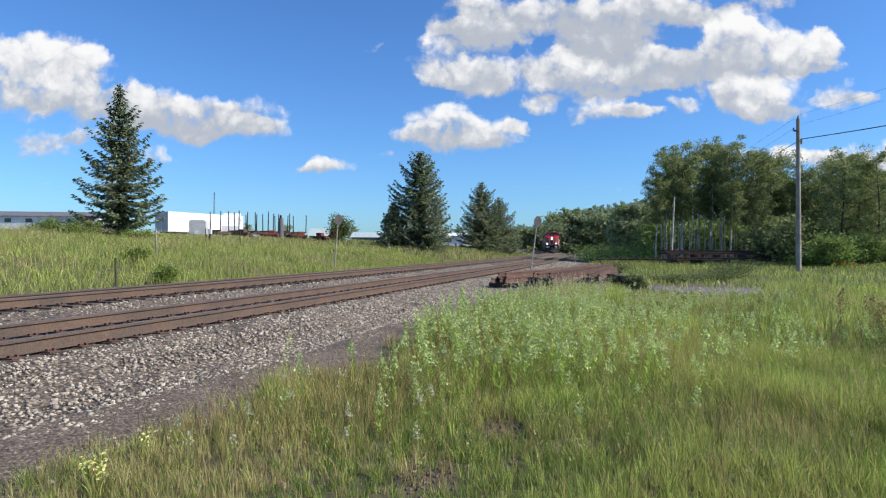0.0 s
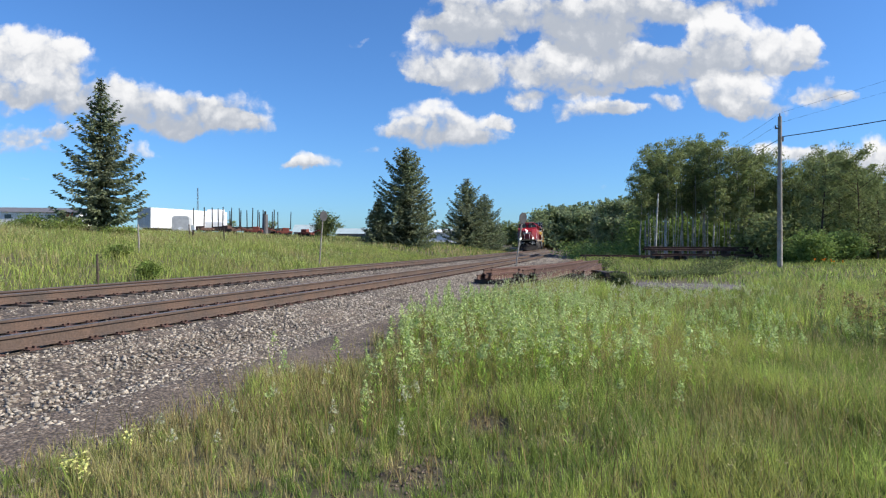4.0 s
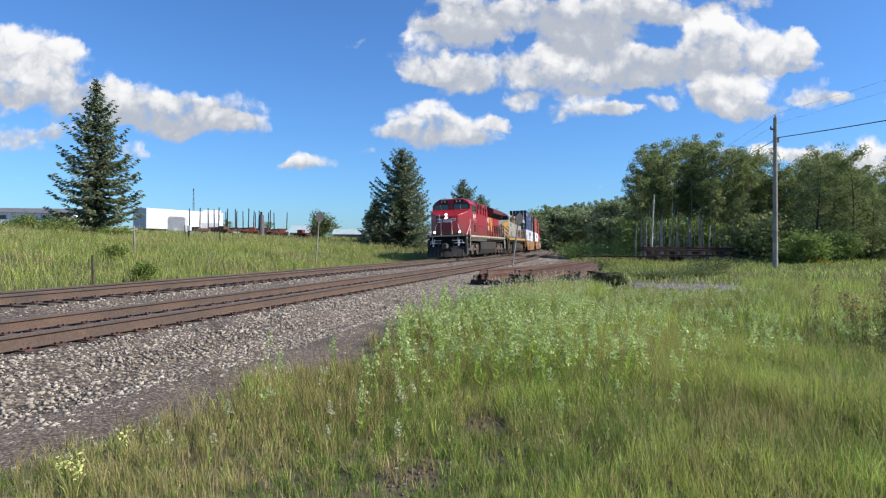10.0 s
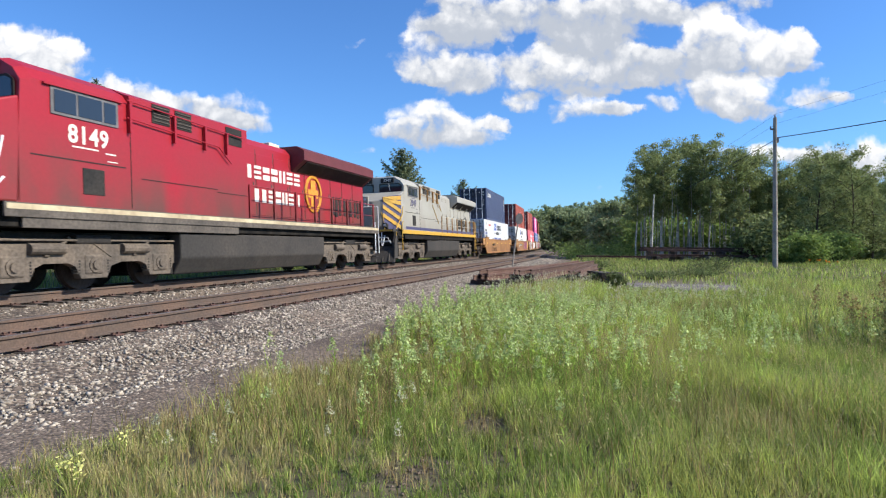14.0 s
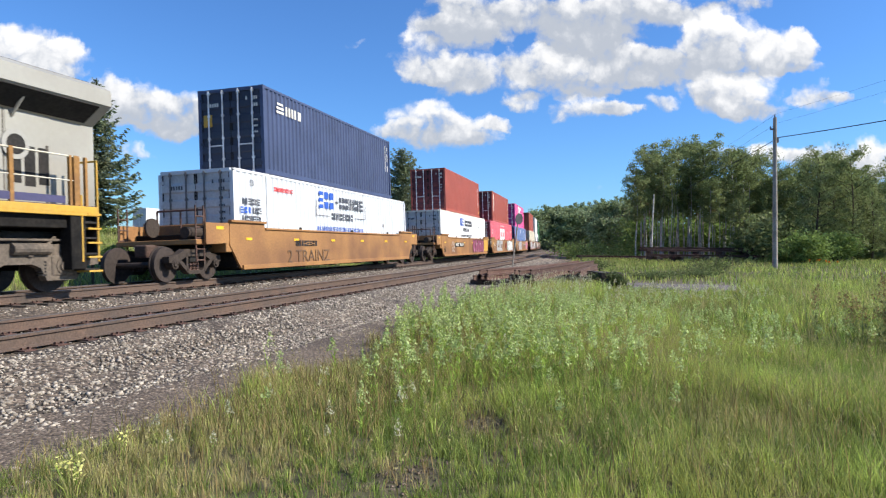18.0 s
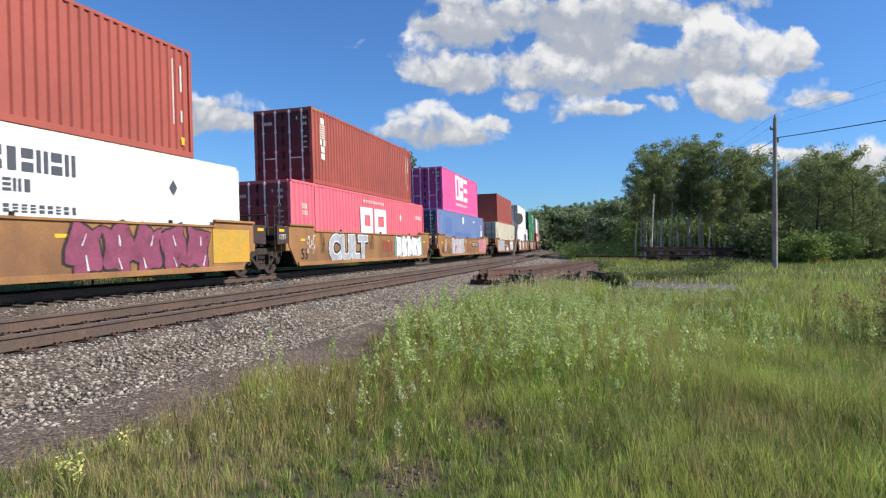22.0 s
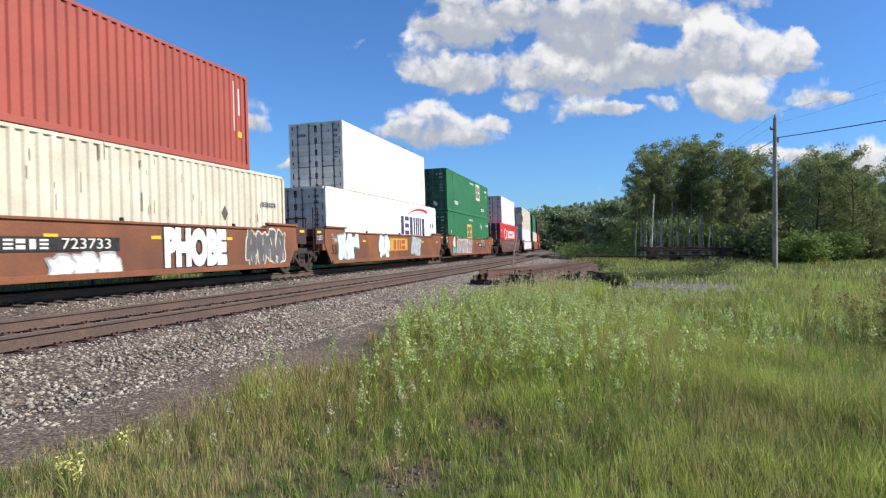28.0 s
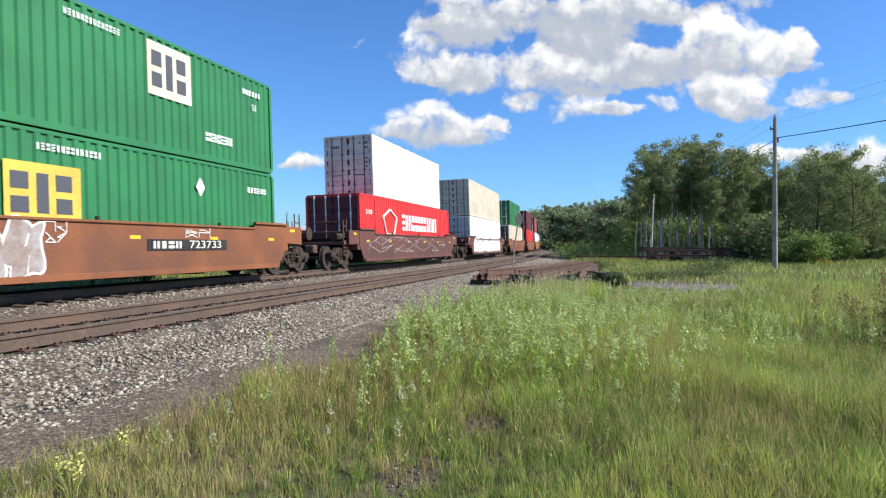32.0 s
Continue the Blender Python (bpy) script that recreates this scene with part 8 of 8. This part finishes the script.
                a, b = Vector((-8.60, s * 1.515, min(3.5, z + 0.1))), Vector((-9.57, s * 0.875, min(3.4, z + 0.75)))
                vs = [bm.verts.new(p) for p in (a, b, b - Vector((0, 0, 0.2)), a - Vector((0, 0, 0.2)))]
                bm.faces.new(vs)
                d = Vector((-0.58, s * 0.82, 0)).normalized() * 0.006
                for v in vs:
                    v.co += d
            part("nose_stripe", bm, "yellow", nose, "yellow warning stripes")
            bm = bmesh.new()
            s = -1 if y < 0 else 1
            vs = [bm.verts.new(p) for p in ((-8.56, s * 1.513, 1.78), (-9.56, s * 0.853, 1.78), (-9.56, s * 0.853, 3.40), (-8.56, s * 1.513, 3.56))]
            bm.faces.new(vs)
            part("nose_field", bm, "purple", nose, "dark blue field behind stripes")
        bars("number_plate", word(2, -6.95, 3.52, 0.5, 0.0001, 2) + [(-6.85, -6.3, 3.50, 3.53)], -1.502, "purple", c)
        bm = bmesh.new()
        box(bm, 0.2, 3.2, -0.972, -0.966, 3.1, 3.9)
        part("painted_panel", bm, "panel_grey", hood_ob, "repainted grey panel")
    return c


locomotive(5.5, "red diesel locomotive with lit headlights and a sooty lower cab", "red_dirty", "sill_cream", "red_dirty", "8149", False, "maroon", (3.25, 9.95))
locomotive(28.1, "silver-grey diesel locomotive with yellow sill and striped nose", "silver_dirty", "yellow", "post_brown", "3949", True, "silver", (4.2, 10.9))

# ---- painted marks on the loads and wells ----
def near(c):
    """The outer face of a load's side towards the siding, and the thing itself."""
    ob, h, w = c
    return ob, -w - 0.006


def rect(c, name, mat, *boxes, label=""):
    ob, y = near(c)
    return bars(name, boxes, y, mat, ob, label)


def letters(c, n, x0, x1, z0, z1, mat, seed=1, gap=0.22, name="lettering", label=""):
    ob, y = near(c)
    return bars(name, word(n, x0, z0, x1 - x0, z1 - z0, seed, gap), y, mat, ob, label)


def words(c, body, x, z, size, mat, name="number", **kw):
    ob, y = near(c)
    return text(name, body, size, x, y - 0.004, z, mat, ob, **kw)


def diamond(c, x, z, r, mat):
    ob, y = near(c)
    bm = bmesh.new()
    prism(bm, [(x - r * 0.75, z), (x, z + r), (x + r * 0.75, z), (x, z - r)], y - 0.006, y)
    return part("placard", bm, mat, ob, "diamond-shaped placard")


def arc_band(c, x0, x1, z0, rise, wide, mat, name="emblem"):
    ob, y = near(c)
    bm = bmesh.new()
    prev = None
    for i in range(17):
        f = i / 16
        x, z = x0 + (x1 - x0) * f, z0 + rise * math.sin(math.pi * (0.12 + 0.62 * f))
        w = wide * (0.25 + 0.9 * f)
        cur = (bm.verts.new((x, y - 0.006, z)), bm.verts.new((x, y - 0.006, z + w)))
        if prev:
            bm.faces.new((prev[0], cur[0], cur[1], prev[1]))
        prev = cur
    return part(name, bm, mat, ob, "curved red band")


# dark blue box over the first white one
rect(nv, "emblem", "lettering", (-5.25, -4.75, 2.28, 2.36), (-5.2, -4.8, 2.42, 2.50), (-5.25, -4.75, 2.14, 2.22), label="small striped flag shape")
letters(nv, 3, -4.62, -3.35, 2.14, 2.46, "lettering", 3)
rect(nv, "small_print", "lettering", (5.35, 5.40, 1.3, 2.55), (5.62, 5.68, 1.3, 1.62), (5.62, 5.68, 1.8, 2.2), (5.62, 5.68, 2.3, 2.5))
# first white box
letters(pf1, 6, -7.65, -6.55, 1.82, 2.02, "text_grey", 5)
letters(pf1, 3, -7.72, -7.1, 1.55, 1.75, "text_blue", 6)
letters(pf1, 4, -7.05, -6.5, 1.55, 1.75, "text_grey", 7)
letters(pf1, 8, -7.65, -6.55, 1.28, 1.48, "text_grey", 8)
words(pf1, "53", -7.07, 2.5, 0.26, "text_grey")
letters(pf1, 11, -5.7, -4.4, 2.36, 2.5, "bright_red", 9)
letters(pf1, 3, -2.35, -0.95, 2.0, 2.64, "text_blue", 10)
rect(pf1, "lettering", "text_grey", (-0.85, -0.6, 2.26, 2.34))
letters(pf1, 8, -0.5, 2.13, 2.05, 2.52, "text_grey", 11)
letters(pf1, 10, -1.25, 0.93, 1.58, 1.86, "text_grey", 12)
letters(pf1, 24, -2.55, 2.1, 1.10, 1.30, "text_blue", 13, 0.4)
rect(pf1, "lettering_frame", "sign_back", (-2.6, -2.57, 1.72, 2.3), (-2.6, -1.4, 1.70, 1.73), (2.3, 2.33, 1.72, 2.3), (1.1, 2.3, 1.70, 1.73))
diamond(pf1, 4.6, 1.5, 0.12, "sign_back")
# second white box
letters(pf2, 3, -2.3, -0.95, 2.0, 2.58, "text_blue", 20)
letters(pf2, 8, -0.6, 2.1, 2.0, 2.45, "text_grey", 21)
letters(pf2, 10, -1.2, 1.0, 1.6, 1.85, "text_grey", 22)
letters(pf2, 22, -2.2, 2.1, 1.2, 1.36, "text_grey", 23, 0.4)
diamond(pf2, 5.1, 2.04, 0.2, "text_grey")
rect(rd1, "small_print", "lettering", (5.3, 5.34, 0.8, 2.5), (5.6, 5.66, 1.7, 2.4), (5.6, 5.66, 0.9, 1.2))
rect(rd1, "corner_mark", "reflector", (5.6, 5.72, 0.3, 0.5))
# brick-red box with upright letters
for i in range(6):
    z = 2.36 - i * 0.275
    ob, y = near(tr)
    bars("lettering", word(1, -5.42, z, 0.56, 0.24, 30 + i, 0.16), y, "lettering", ob)
rect(tr, "small_print", "lettering", (5.2, 5.24, 0.9, 2.5), (5.5, 5.56, 1.6, 2.4), (5.5, 5.56, 0.6, 0.9))
rect(tr, "corner_stripes", "yellow", *[(-5.95 + i * 0.13, -5.89 + i * 0.13, 2.79, 2.87) for i in range(6)])
# faded red-pink box with its big white shapes
rect(pk, "emblem", "white", (-1.69, -1.2, 1.1, 2.28), (-1.2, -0.2, 1.94, 2.28), (-1.2, -0.2, 1.1, 1.44), (-0.5, -0.2, 1.44, 1.94), (0.05, 0.5, 1.1, 2.28), (0.5, 1.62, 1.94, 2.28), (0.5, 1.62, 1.1, 1.44), (1.3, 1.62, 1.44, 1.94), label="big white block shapes")
letters(pk, 22, -1.3, 1.4, 2.5, 2.62, "lettering", 41, 0.4)
letters(pk, 3, -7.22, -6.8, 1.9, 2.08, "lettering", 42)
letters(pk, 3, -7.22, -6.8, 1.68, 1.84, "lettering", 43)
diamond(pk, 3.85, 2.0, 0.2, "white")
letters(pk, 6, 6.5, 7.6, 2.0, 2.2, "lettering", 44)
# magenta box
rect(on, "emblem", "white", (-2.2, -1.78, 0.95, 2.72), (-1.18, -0.78, 0.95, 2.72), (-1.78, -1.18, 2.46, 2.72), (-1.78, -1.18, 0.95, 1.2), (-0.62, 0.42, 0.95, 1.72), (-0.62, 0.42, 1.94, 2.7), (0.62, 1.9, 2.36, 2.68), (0.62, 1.9, 1.66, 1.98), (0.62, 1.9, 0.95, 1.28), label="big white block shapes")
letters(on, 18, -2.2, 1.95, 0.52, 0.70, "white", 51, 0.35)
# dashes paint the shadows of the corrugations under the top rail
rect(on, "roof_dashes", "maroon", *[(-5.9 + i * 0.5, -5.65 + i * 0.5, 2.83, 2.86) for i in range(24)])
# faded blue box: repaired patches and labels
rect(bl_, "repaired_patch", "blue_patch", (-5.7, -4.1, 1.45, 2.46), (-3.0, 2.7, 1.12, 1.5))
rect(bl_, "label", "white", (-0.5, 0.02, 2.15, 2.66), (6.62, 7.15, 1.3, 1.8))
words(bl_, "53", 6.9, 2.05, 0.5, "white")
letters(bl_, 6, 3.4, 4.3, 2.35, 2.5, "white", 52)
rect(bl_, "end_post_paint", "pink_red", (-8.06, -7.9, 0.12, 2.8), (7.9, 8.06, 0.12, 2.8), label="red painted corner post")
# cream box
words(cr, "53", -7.0, 1.95, 0.42, "text_grey")
letters(cr, 2, -7.2, -6.8, 1.45, 1.7, "text_grey", 61)
letters(cr, 5, 6.6, 7.5, 1.8, 1.95, "text_grey", 62)
diamond(cr, 4.6, 1.5, 0.22, "grime")
r = random.Random(9)
rect(cr, "rust_streak", "cream_rust", *[(x, x + r.uniform(0.012, 0.03), z, z + r.uniform(0.12, 0.45)) for x, z in [(r.uniform(-7.8, 7.8), r.uniform(1.15, 2.6)) for _ in range(34)]])
rect(bk, "small_print", "lettering", (5.3, 5.34, 1.1, 2.58), (5.55, 5.62, 1.6, 2.4))
rect(bk, "corner_mark", "reflector", (5.5, 5.7, 0.92, 1.1), (-5.6, -5.4, 0.5, 0.7))
# white box with navy letters and red arc
letters(vt, 6, 1.0, 5.6, 1.15, 2.12, "purple", 71, 0.16)
arc_band(vt, 2.25, 6.05, 2.05, 0.5, 0.16, "bright_red")
diamond(vt, 6.7, 1.75, 0.2, "sign_back"), diamond(vt, 7.2, 1.75, 0.2, "sign_back")
rect(wt, "label", "lettering", (-4.9, -4.3, 2.3, 2.36), (-4.9, -4.5, 2.2, 2.25))
rect(wt, "label", "reflector", (5.3, 5.45, 1.1, 1.4))
# green boxes
rect(gt, "panel", "cream", (2.25, 3.92, 1.38, 2.72), label="pale yellow panel")
rect(gl, "panel", "lemon", (-1.68, 0.12, 0.95, 2.2), label="yellow panel")
for box_, x0, z0, w, h in ((gt, 2.4, 1.6, 1.4, 0.9), (gl, -1.55, 1.2, 1.55, 0.8)):
    ob, y = near(box_)
    bars("emblem", word(3, x0, z0, w, h, 81), y - 0.006, "text_grey", ob, "dark block shapes on a panel")
letters(gt, 9, -5.85, -4.7, 0.56, 0.82, "white", 82)
letters(gt, 9, 4.5, 5.8, 0.56, 0.8, "white", 83)
letters(gl, 14, -0.95, 0.75, 2.48, 2.62, "white", 84, 0.35)
letters(gt, 14, -0.2, 1.4, 2.5, 2.64, "white", 85, 0.35)
letters(gl, 6, 6.5, 7.6, 2.2, 2.36, "white", 86), letters(gt, 6, 6.4, 7.4, 2.3, 2.46, "white", 87)
diamond(gl, 4.2, 2.16, 0.26, "white")
words(gl, "53", -7.1, 1.5, 0.28, "white"), words(gt, "53", 7.0, 1.95, 0.28, "white")
# red box with a white panel
ob, y = near(ct)
bars("lettering", word(12, -2.1, 1.35, 7.0, 0.85, 91), y, "white", ob, "white lettering bars")
bm = bmesh.new()
for a, b in (((-4.05, 2.35), (-5.1, 1.95)), ((-5.1, 1.95), (-4.6, 1.1)), ((-3.0, 1.95), (-4.05, 2.35)), ((-3.5, 1.1), (-3.0, 1.95)), ((-4.6, 1.1), (-3.5, 1.1))):
    tube(bm, (a[0], y, a[1]), (b[0], y, b[1]), 0.06, seg=5)
part("emblem", bm, "lettering", ob, "outlined emblem shape")
letters(ct, 5, -7.3, -6.5, 2.0, 2.2, "lettering", 92)

# ---- the wells: number panels, capacity marks and sprayed pictures ----
SIDE = -1.464


def number_panel(i, x0, x1, z0, z1, digits):
    car = CARS[i]
    p = bars("number_panel", [(x0, x1, z0, z1)], SIDE, "spray_black", car, "black number panel")
    m = (z0 + z1) / 2
    k = (x1 - x0)
    bars("reporting_mark", word(4, x0 + 0.06 * k, z0 + 0.05, k * 0.34, z1 - z0 - 0.1, i + 2), SIDE - 0.007, "lettering", p)
    text("number", digits, (z1 - z0) * 1.05, x0 + k * 0.70, SIDE - 0.012, m, "lettering", p, sx=k * 0.5 / ((z1 - z0) * 3.55))


def mark(i, body, x, z, size, mat, **kw):
    text("capacity_mark", body, size, x, SIDE - 0.004, z, mat, CARS[i], **kw)


def sprayed(i, body, x0, x1, z0, z1, fill, edge, rim="spray_white"):
    """Sprayed letters with a thick outline."""
    h = z1 - z0
    for name, mat, off, y, grow in (("graffiti", edge, 0.13, SIDE, 0.0), ("graffiti_rim", rim, 0.08, SIDE - 0.005, -0.035), ("graffiti_fill", fill, 0.05, SIDE - 0.010, -0.07)):
        me = plane_text(body, 1.0, 0.002, off)
        xs = [v.co.x for v in me.vertices]
        zs = [v.co.z for v in me.vertices]
        a, b, c0, d = min(xs), max(xs), min(zs), max(zs)
        sx, sz = (x1 - x0 + 2 * grow) / (b - a), (h + 2 * grow) / (d - c0)
        me.transform(Matrix.Translation(((x0 + x1) / 2, y, (z0 + z1) / 2)) @ Matrix.Diagonal((sx, 1, sz, 1)) @ Matrix.Translation((-(a + b) / 2, 0, -(c0 + d) / 2)))
        me.materials.append(MAT[mat])
        ob = new(name, me)
        ob.parent = CARS[i]


def scribble(i, seed, x0, x1, z0, z1, mat, count=10, wide=0.022):
    """A hasty unreadable tag: two rows of signs, each of a few joined strokes."""
    r = random.Random(seed)
    bm = bmesh.new()
    n = max(2, count // 3)
    for row in range(2):
        zb, zt = z0 + (z1 - z0) * (0.52 - 0.5 * row), z0 + (z1 - z0) * (1.0 - 0.5 * row)
        for k in range(n):
            a, b = x0 + (x1 - x0) * k / n, x0 + (x1 - x0) * (k + 0.86) / n
            spots = [(a, zb), (b, zb), (a, zt), (b, zt), ((a + b) / 2, (zb + zt) / 2), (a, (zb + zt) / 2)]
            r.shuffle(spots)
            for p, q in zip(spots[:4], spots[1:4]):
                d = Vector((q[0] - p[0], q[1] - p[1]))
                m = Vector((-d.y, d.x)).normalized() * wide / 2
                bm.faces.new([bm.verts.new((v[0], SIDE - 0.010 - 0.0002 * k, v[1])) for v in ((p[0] + m.x, p[1] + m.y), (q[0] + m.x, q[1] + m.y), (q[0] - m.x, q[1] - m.y), (p[0] - m.x, p[1] - m.y))])
    tagged(part("scribble", bm, mat, CARS[i], "sprayed scribble"), kind="stuff")


text("graffiti", "2 TRAINZ", 0.62, -3.55, SIDE - 0.004, 0.55, "spray_faded", CARS[0], sx=1.25)
bars("reporting_mark", word(8, -4.6, 0.92, 1.7, 0.2, 3), SIDE, "spray_black", CARS[0])
number_panel(1, -4.72, -1.72, 0.84, 1.14, "765333")
mark(1, "53", -7.72, 0.66, 0.55, "spray_black")
scribble(1, 4, -5.75, -4.9, 0.5, 1.2, "spray_white", 12)
graffiti(CARS[1], 14, 1.6, 6.3, 0.34, 1.42, SIDE, "spray_mauve", "spray_black", "spray_white", 5)
bars("fresh_paint", [(6.5, 8.3, 0.45, 1.4)], SIDE + 0.004, "yellow", CARS[1], "fresh yellow paint patch")
sprayed(2, "CULT", -5.48, -1.29, 0.24, 1.46, "spray_grey", "spray_black")
scribble(2, 5, -7.25, -6.6, 0.65, 1.3, "spray_white", 14)
scribble(2, 6, -6.15, -5.75, 0.65, 1.4, "spray_black", 12)
scribble(2, 7, -1.15, -0.5, 0.75, 1.4, "spray_black", 12)
bars("owner_mark", word(3, 0.66, 0.66, 1.65, 0.5, 3), SIDE, "brick_red", CARS[2])
graffiti(CARS[2], 17, 2.55, 6.9, 0.30, 1.44, SIDE, "spray_white", "spray_black", "spray_black", 5)
bars("sprayed_ground", [(2.35, 7.1, 0.42, 1.30)], SIDE + 0.004, "spray_teal", CARS[2], "teal sprayed ground behind letters")
mark(2, "53", -7.45, 0.62, 0.55, "spray_black")
text("capacity_mark", "125T", 0.24, -8.95, -1.437, 1.22, "lettering", CARS[2])
bars("sprayed_ground", [(-4.7, -0.9, 0.42, 1.40)], SIDE + 0.004, "spray_pink", CARS[3], "pink sprayed ground behind figures")
sprayed(3, "125", -4.85, -0.72, 0.26, 1.47, "spray_grey", "spray_black")
scribble(3, 10, -6.6, -5.4, 0.30, 1.0, "spray_black", 9, 0.03)
scribble(3, 15, -5.3, -4.8, 0.72, 1.06, "spray_white", 8)
scribble(3, 16, -0.62, 0.1, 1.15, 1.42, "spray_white", 9)
scribble(3, 9, -6.95, -6.4, 0.55, 1.3, "spray_white", 10, 0.03)
mark(3, "53", -7.4, 0.66, 0.55, "spray_black")
number_panel(3, 2.05, 4.6, 0.82, 1.16, "765333")
graffiti(CARS[3], 23, 4.95, 8.1, 0.34, 1.42, SIDE, "spray_pink", "cream", "spray_mauve", 3)
graffiti(CARS[4], 27, -7.9, -3.0, 0.32, 1.44, SIDE, "spray_grey", "spray_white", "pink_red", 5)
graffiti(CARS[4], 28, -1.6, 0.3, 0.30, 0.75, SIDE, "spray_white", "spray_grey", "spray_white", 3)
number_panel(4, -2.75, 0.3, 0.82, 1.12, "723733")
sprayed(4, "PHOBE", 1.75, 4.43, 0.34, 1.45, "spray_white", "spray_black", "spray_white")
graffiti(CARS[4], 31, 5.4, 7.7, 0.40, 1.42, SIDE, "sign_back", "cream", "cream", 4)
graffiti(CARS[5], 33, -7.4, -5.75, 0.34, 1.42, SIDE, "spray_white", "spray_teal", "spray_grey", 2)
graffiti(CARS[5], 34, -5.72, -5.18, 0.82, 1.40, SIDE, "spray_white", "spray_teal", "spray_white", 1)
graffiti(CARS[5], 35, -2.7, -1.25, 0.42, 1.42, SIDE, "spray_white", "spray_teal", "spray_grey", 2)
bars("owner_panel", [(-1.15, 1.6, 0.68, 1.30)], SIDE - 0.004, "yellow", CARS[5], "yellow owner panel")
bars("owner_mark", word(3, -0.7, 0.74, 2.0, 0.48, 7), SIDE - 0.012, "brick_red", CARS[5])
graffiti(CARS[5], 36, 2.3, 4.1, 0.42, 1.42, SIDE, "spray_grey", "spray_teal", "spray_white", 1)
mark(5, "53", -7.75, 0.75, 0.5, "spray_black")
scribble(5, 18, -8.0, -7.5, 1.0, 1.4, "spray_grey", 9)
graffiti(CARS[6], 41, -7.6, -6.4, 0.34, 0.85, SIDE, "spray_teal", "spray_black", "spray_grey", 2)
graffiti(CARS[6], 43, -7.35, -6.75, 0.80, 1.55, SIDE, "spray_white", "spray_black", "spray_grey", 1)
graffiti(CARS[6], 42, -6.1, -1.0, 0.34, 1.42, SIDE, "spray_silver", "spray_white", "spray_white", 6)
scribble(6, 14, -0.95, -0.4, 1.0, 1.42, "spray_white", 8)
number_panel(6, 1.9, 5.1, 0.82, 1.10, "723733")
text("capacity_mark", "125T", 0.24, -8.95, -1.437, 1.22, "lettering", CARS[6])
text("capacity_mark", "125T", 0.24, -8.95, -1.437, 1.22, "lettering", CARS[5])
scribble(6, 12, 3.3, 4.4, 1.15, 1.42, "spray_white", 8)
scribble(7, 13, -7.5, 6.5, 0.6, 1.35, "spray_grey", 26, 0.025)
graffiti(CARS[8], 45, -7.5, 6.5, 0.4, 1.42, SIDE, "spray_white", "spray_grey", "spray_black", 10)
# the ends of the loads: dark codes and placards on the doors
for c, mat in ((pf1, "text_grey"), (pf2, "text_grey"), (nv, "lettering"), (rd1, "lettering"), (tr, "lettering"), (pk, "lettering"), (on, "lettering"), (gt, "lettering"), (gl, "lettering"), (w2, "text_grey"), (wt, "text_grey"), (vt, "text_grey"), (cr, "text_grey"), (bl_, "lettering")):
    ob, h, w = c
    bm = bmesh.new()
    for k, (z, n) in enumerate(((2.45, 6), (2.22, 4), (1.75, 5), (1.55, 5), (1.35, 4))):
        for j in range(n):
            y = -1.0 + j * 0.075
            if abs(y + 0.74) > 0.05:
                box(bm, -h + 0.004, -h + 0.012, y, y + 0.05, z, z + (0.11 if k < 2 else 0.06))
    for j in range(5):
        box(bm, -h + 0.004, -h + 0.012, 0.45 + j * 0.09, 0.51 + j * 0.09, 2.3, 2.42)
    tagged(part("door_codes", bm, mat, ob), kind="stuff")
ob, h, w = nv
bm = bmesh.new()
box(bm, -h - 0.001, -h + 0.011, 0.70, 1.02, 1.65, 2.05)
part("door_panel", bm, "yellow", ob, "yellow placard on a door")
for c in (gt, gl):
    ob, h, w = c
    bm = bmesh.new()
    box(bm, -h - 0.001, -h + 0.007, 0.62, 1.06, 2.05, 2.50)
    part("door_panel", bm, "yellow", ob, "faded yellow panel on a door")
    bm = bmesh.new()
    box(bm, -h - 0.003, -h + 0.005, -0.62, -0.28, 0.42, 0.62, 0.0, None)
    bmesh.ops.rotate(bm, verts=bm.verts[:], matrix=Matrix.Rotation(math.pi / 4, 3, "X"), cent=(0, -0.45, 0.52))
    part("placard", bm, "white", ob, "white diamond placard")



# ---- what moves ----
SPEED = 9.85


def motions():
    """The whole train rolls along the main line at one speed."""
    for ob, u, z in TRAIN:
        rows = []
        for i in range(17):
            t = 2.0 * i
            s = u - 0.235 - SPEED * (t - 13.0)
            rows.append((t, Matrix.Translation(on_line(s, 0, RAIL_Z)) @ Matrix.Rotation(HEAD + CURVE * s, 4, "Z") @ Matrix.Rotation(LEAN, 4, "X") @ Matrix.Translation((0, 0, z))))
        walk(ob, rows)
    # all wheels of one size turn alike, each about its own axle
    for radius, wheels in ((0.46, [w for w in WHEELS if w.dimensions.x < 1.02]), (0.53, [w for w in WHEELS if w.dimensions.x >= 1.02])):
        turn = SPEED / radius
        walk(wheels[0], [(i / 15, Matrix.Rotation(-turn * i / 15, 4, "Y")) for i in range(481)])
        keys = wheels[0].animation_data
        for other in wheels[1:]:
            other.rotation_mode = "QUATERNION"
            other.animation_data_create()
            other.animation_data.action, other.animation_data.action_slot = keys.action, keys.action_slot


motions()
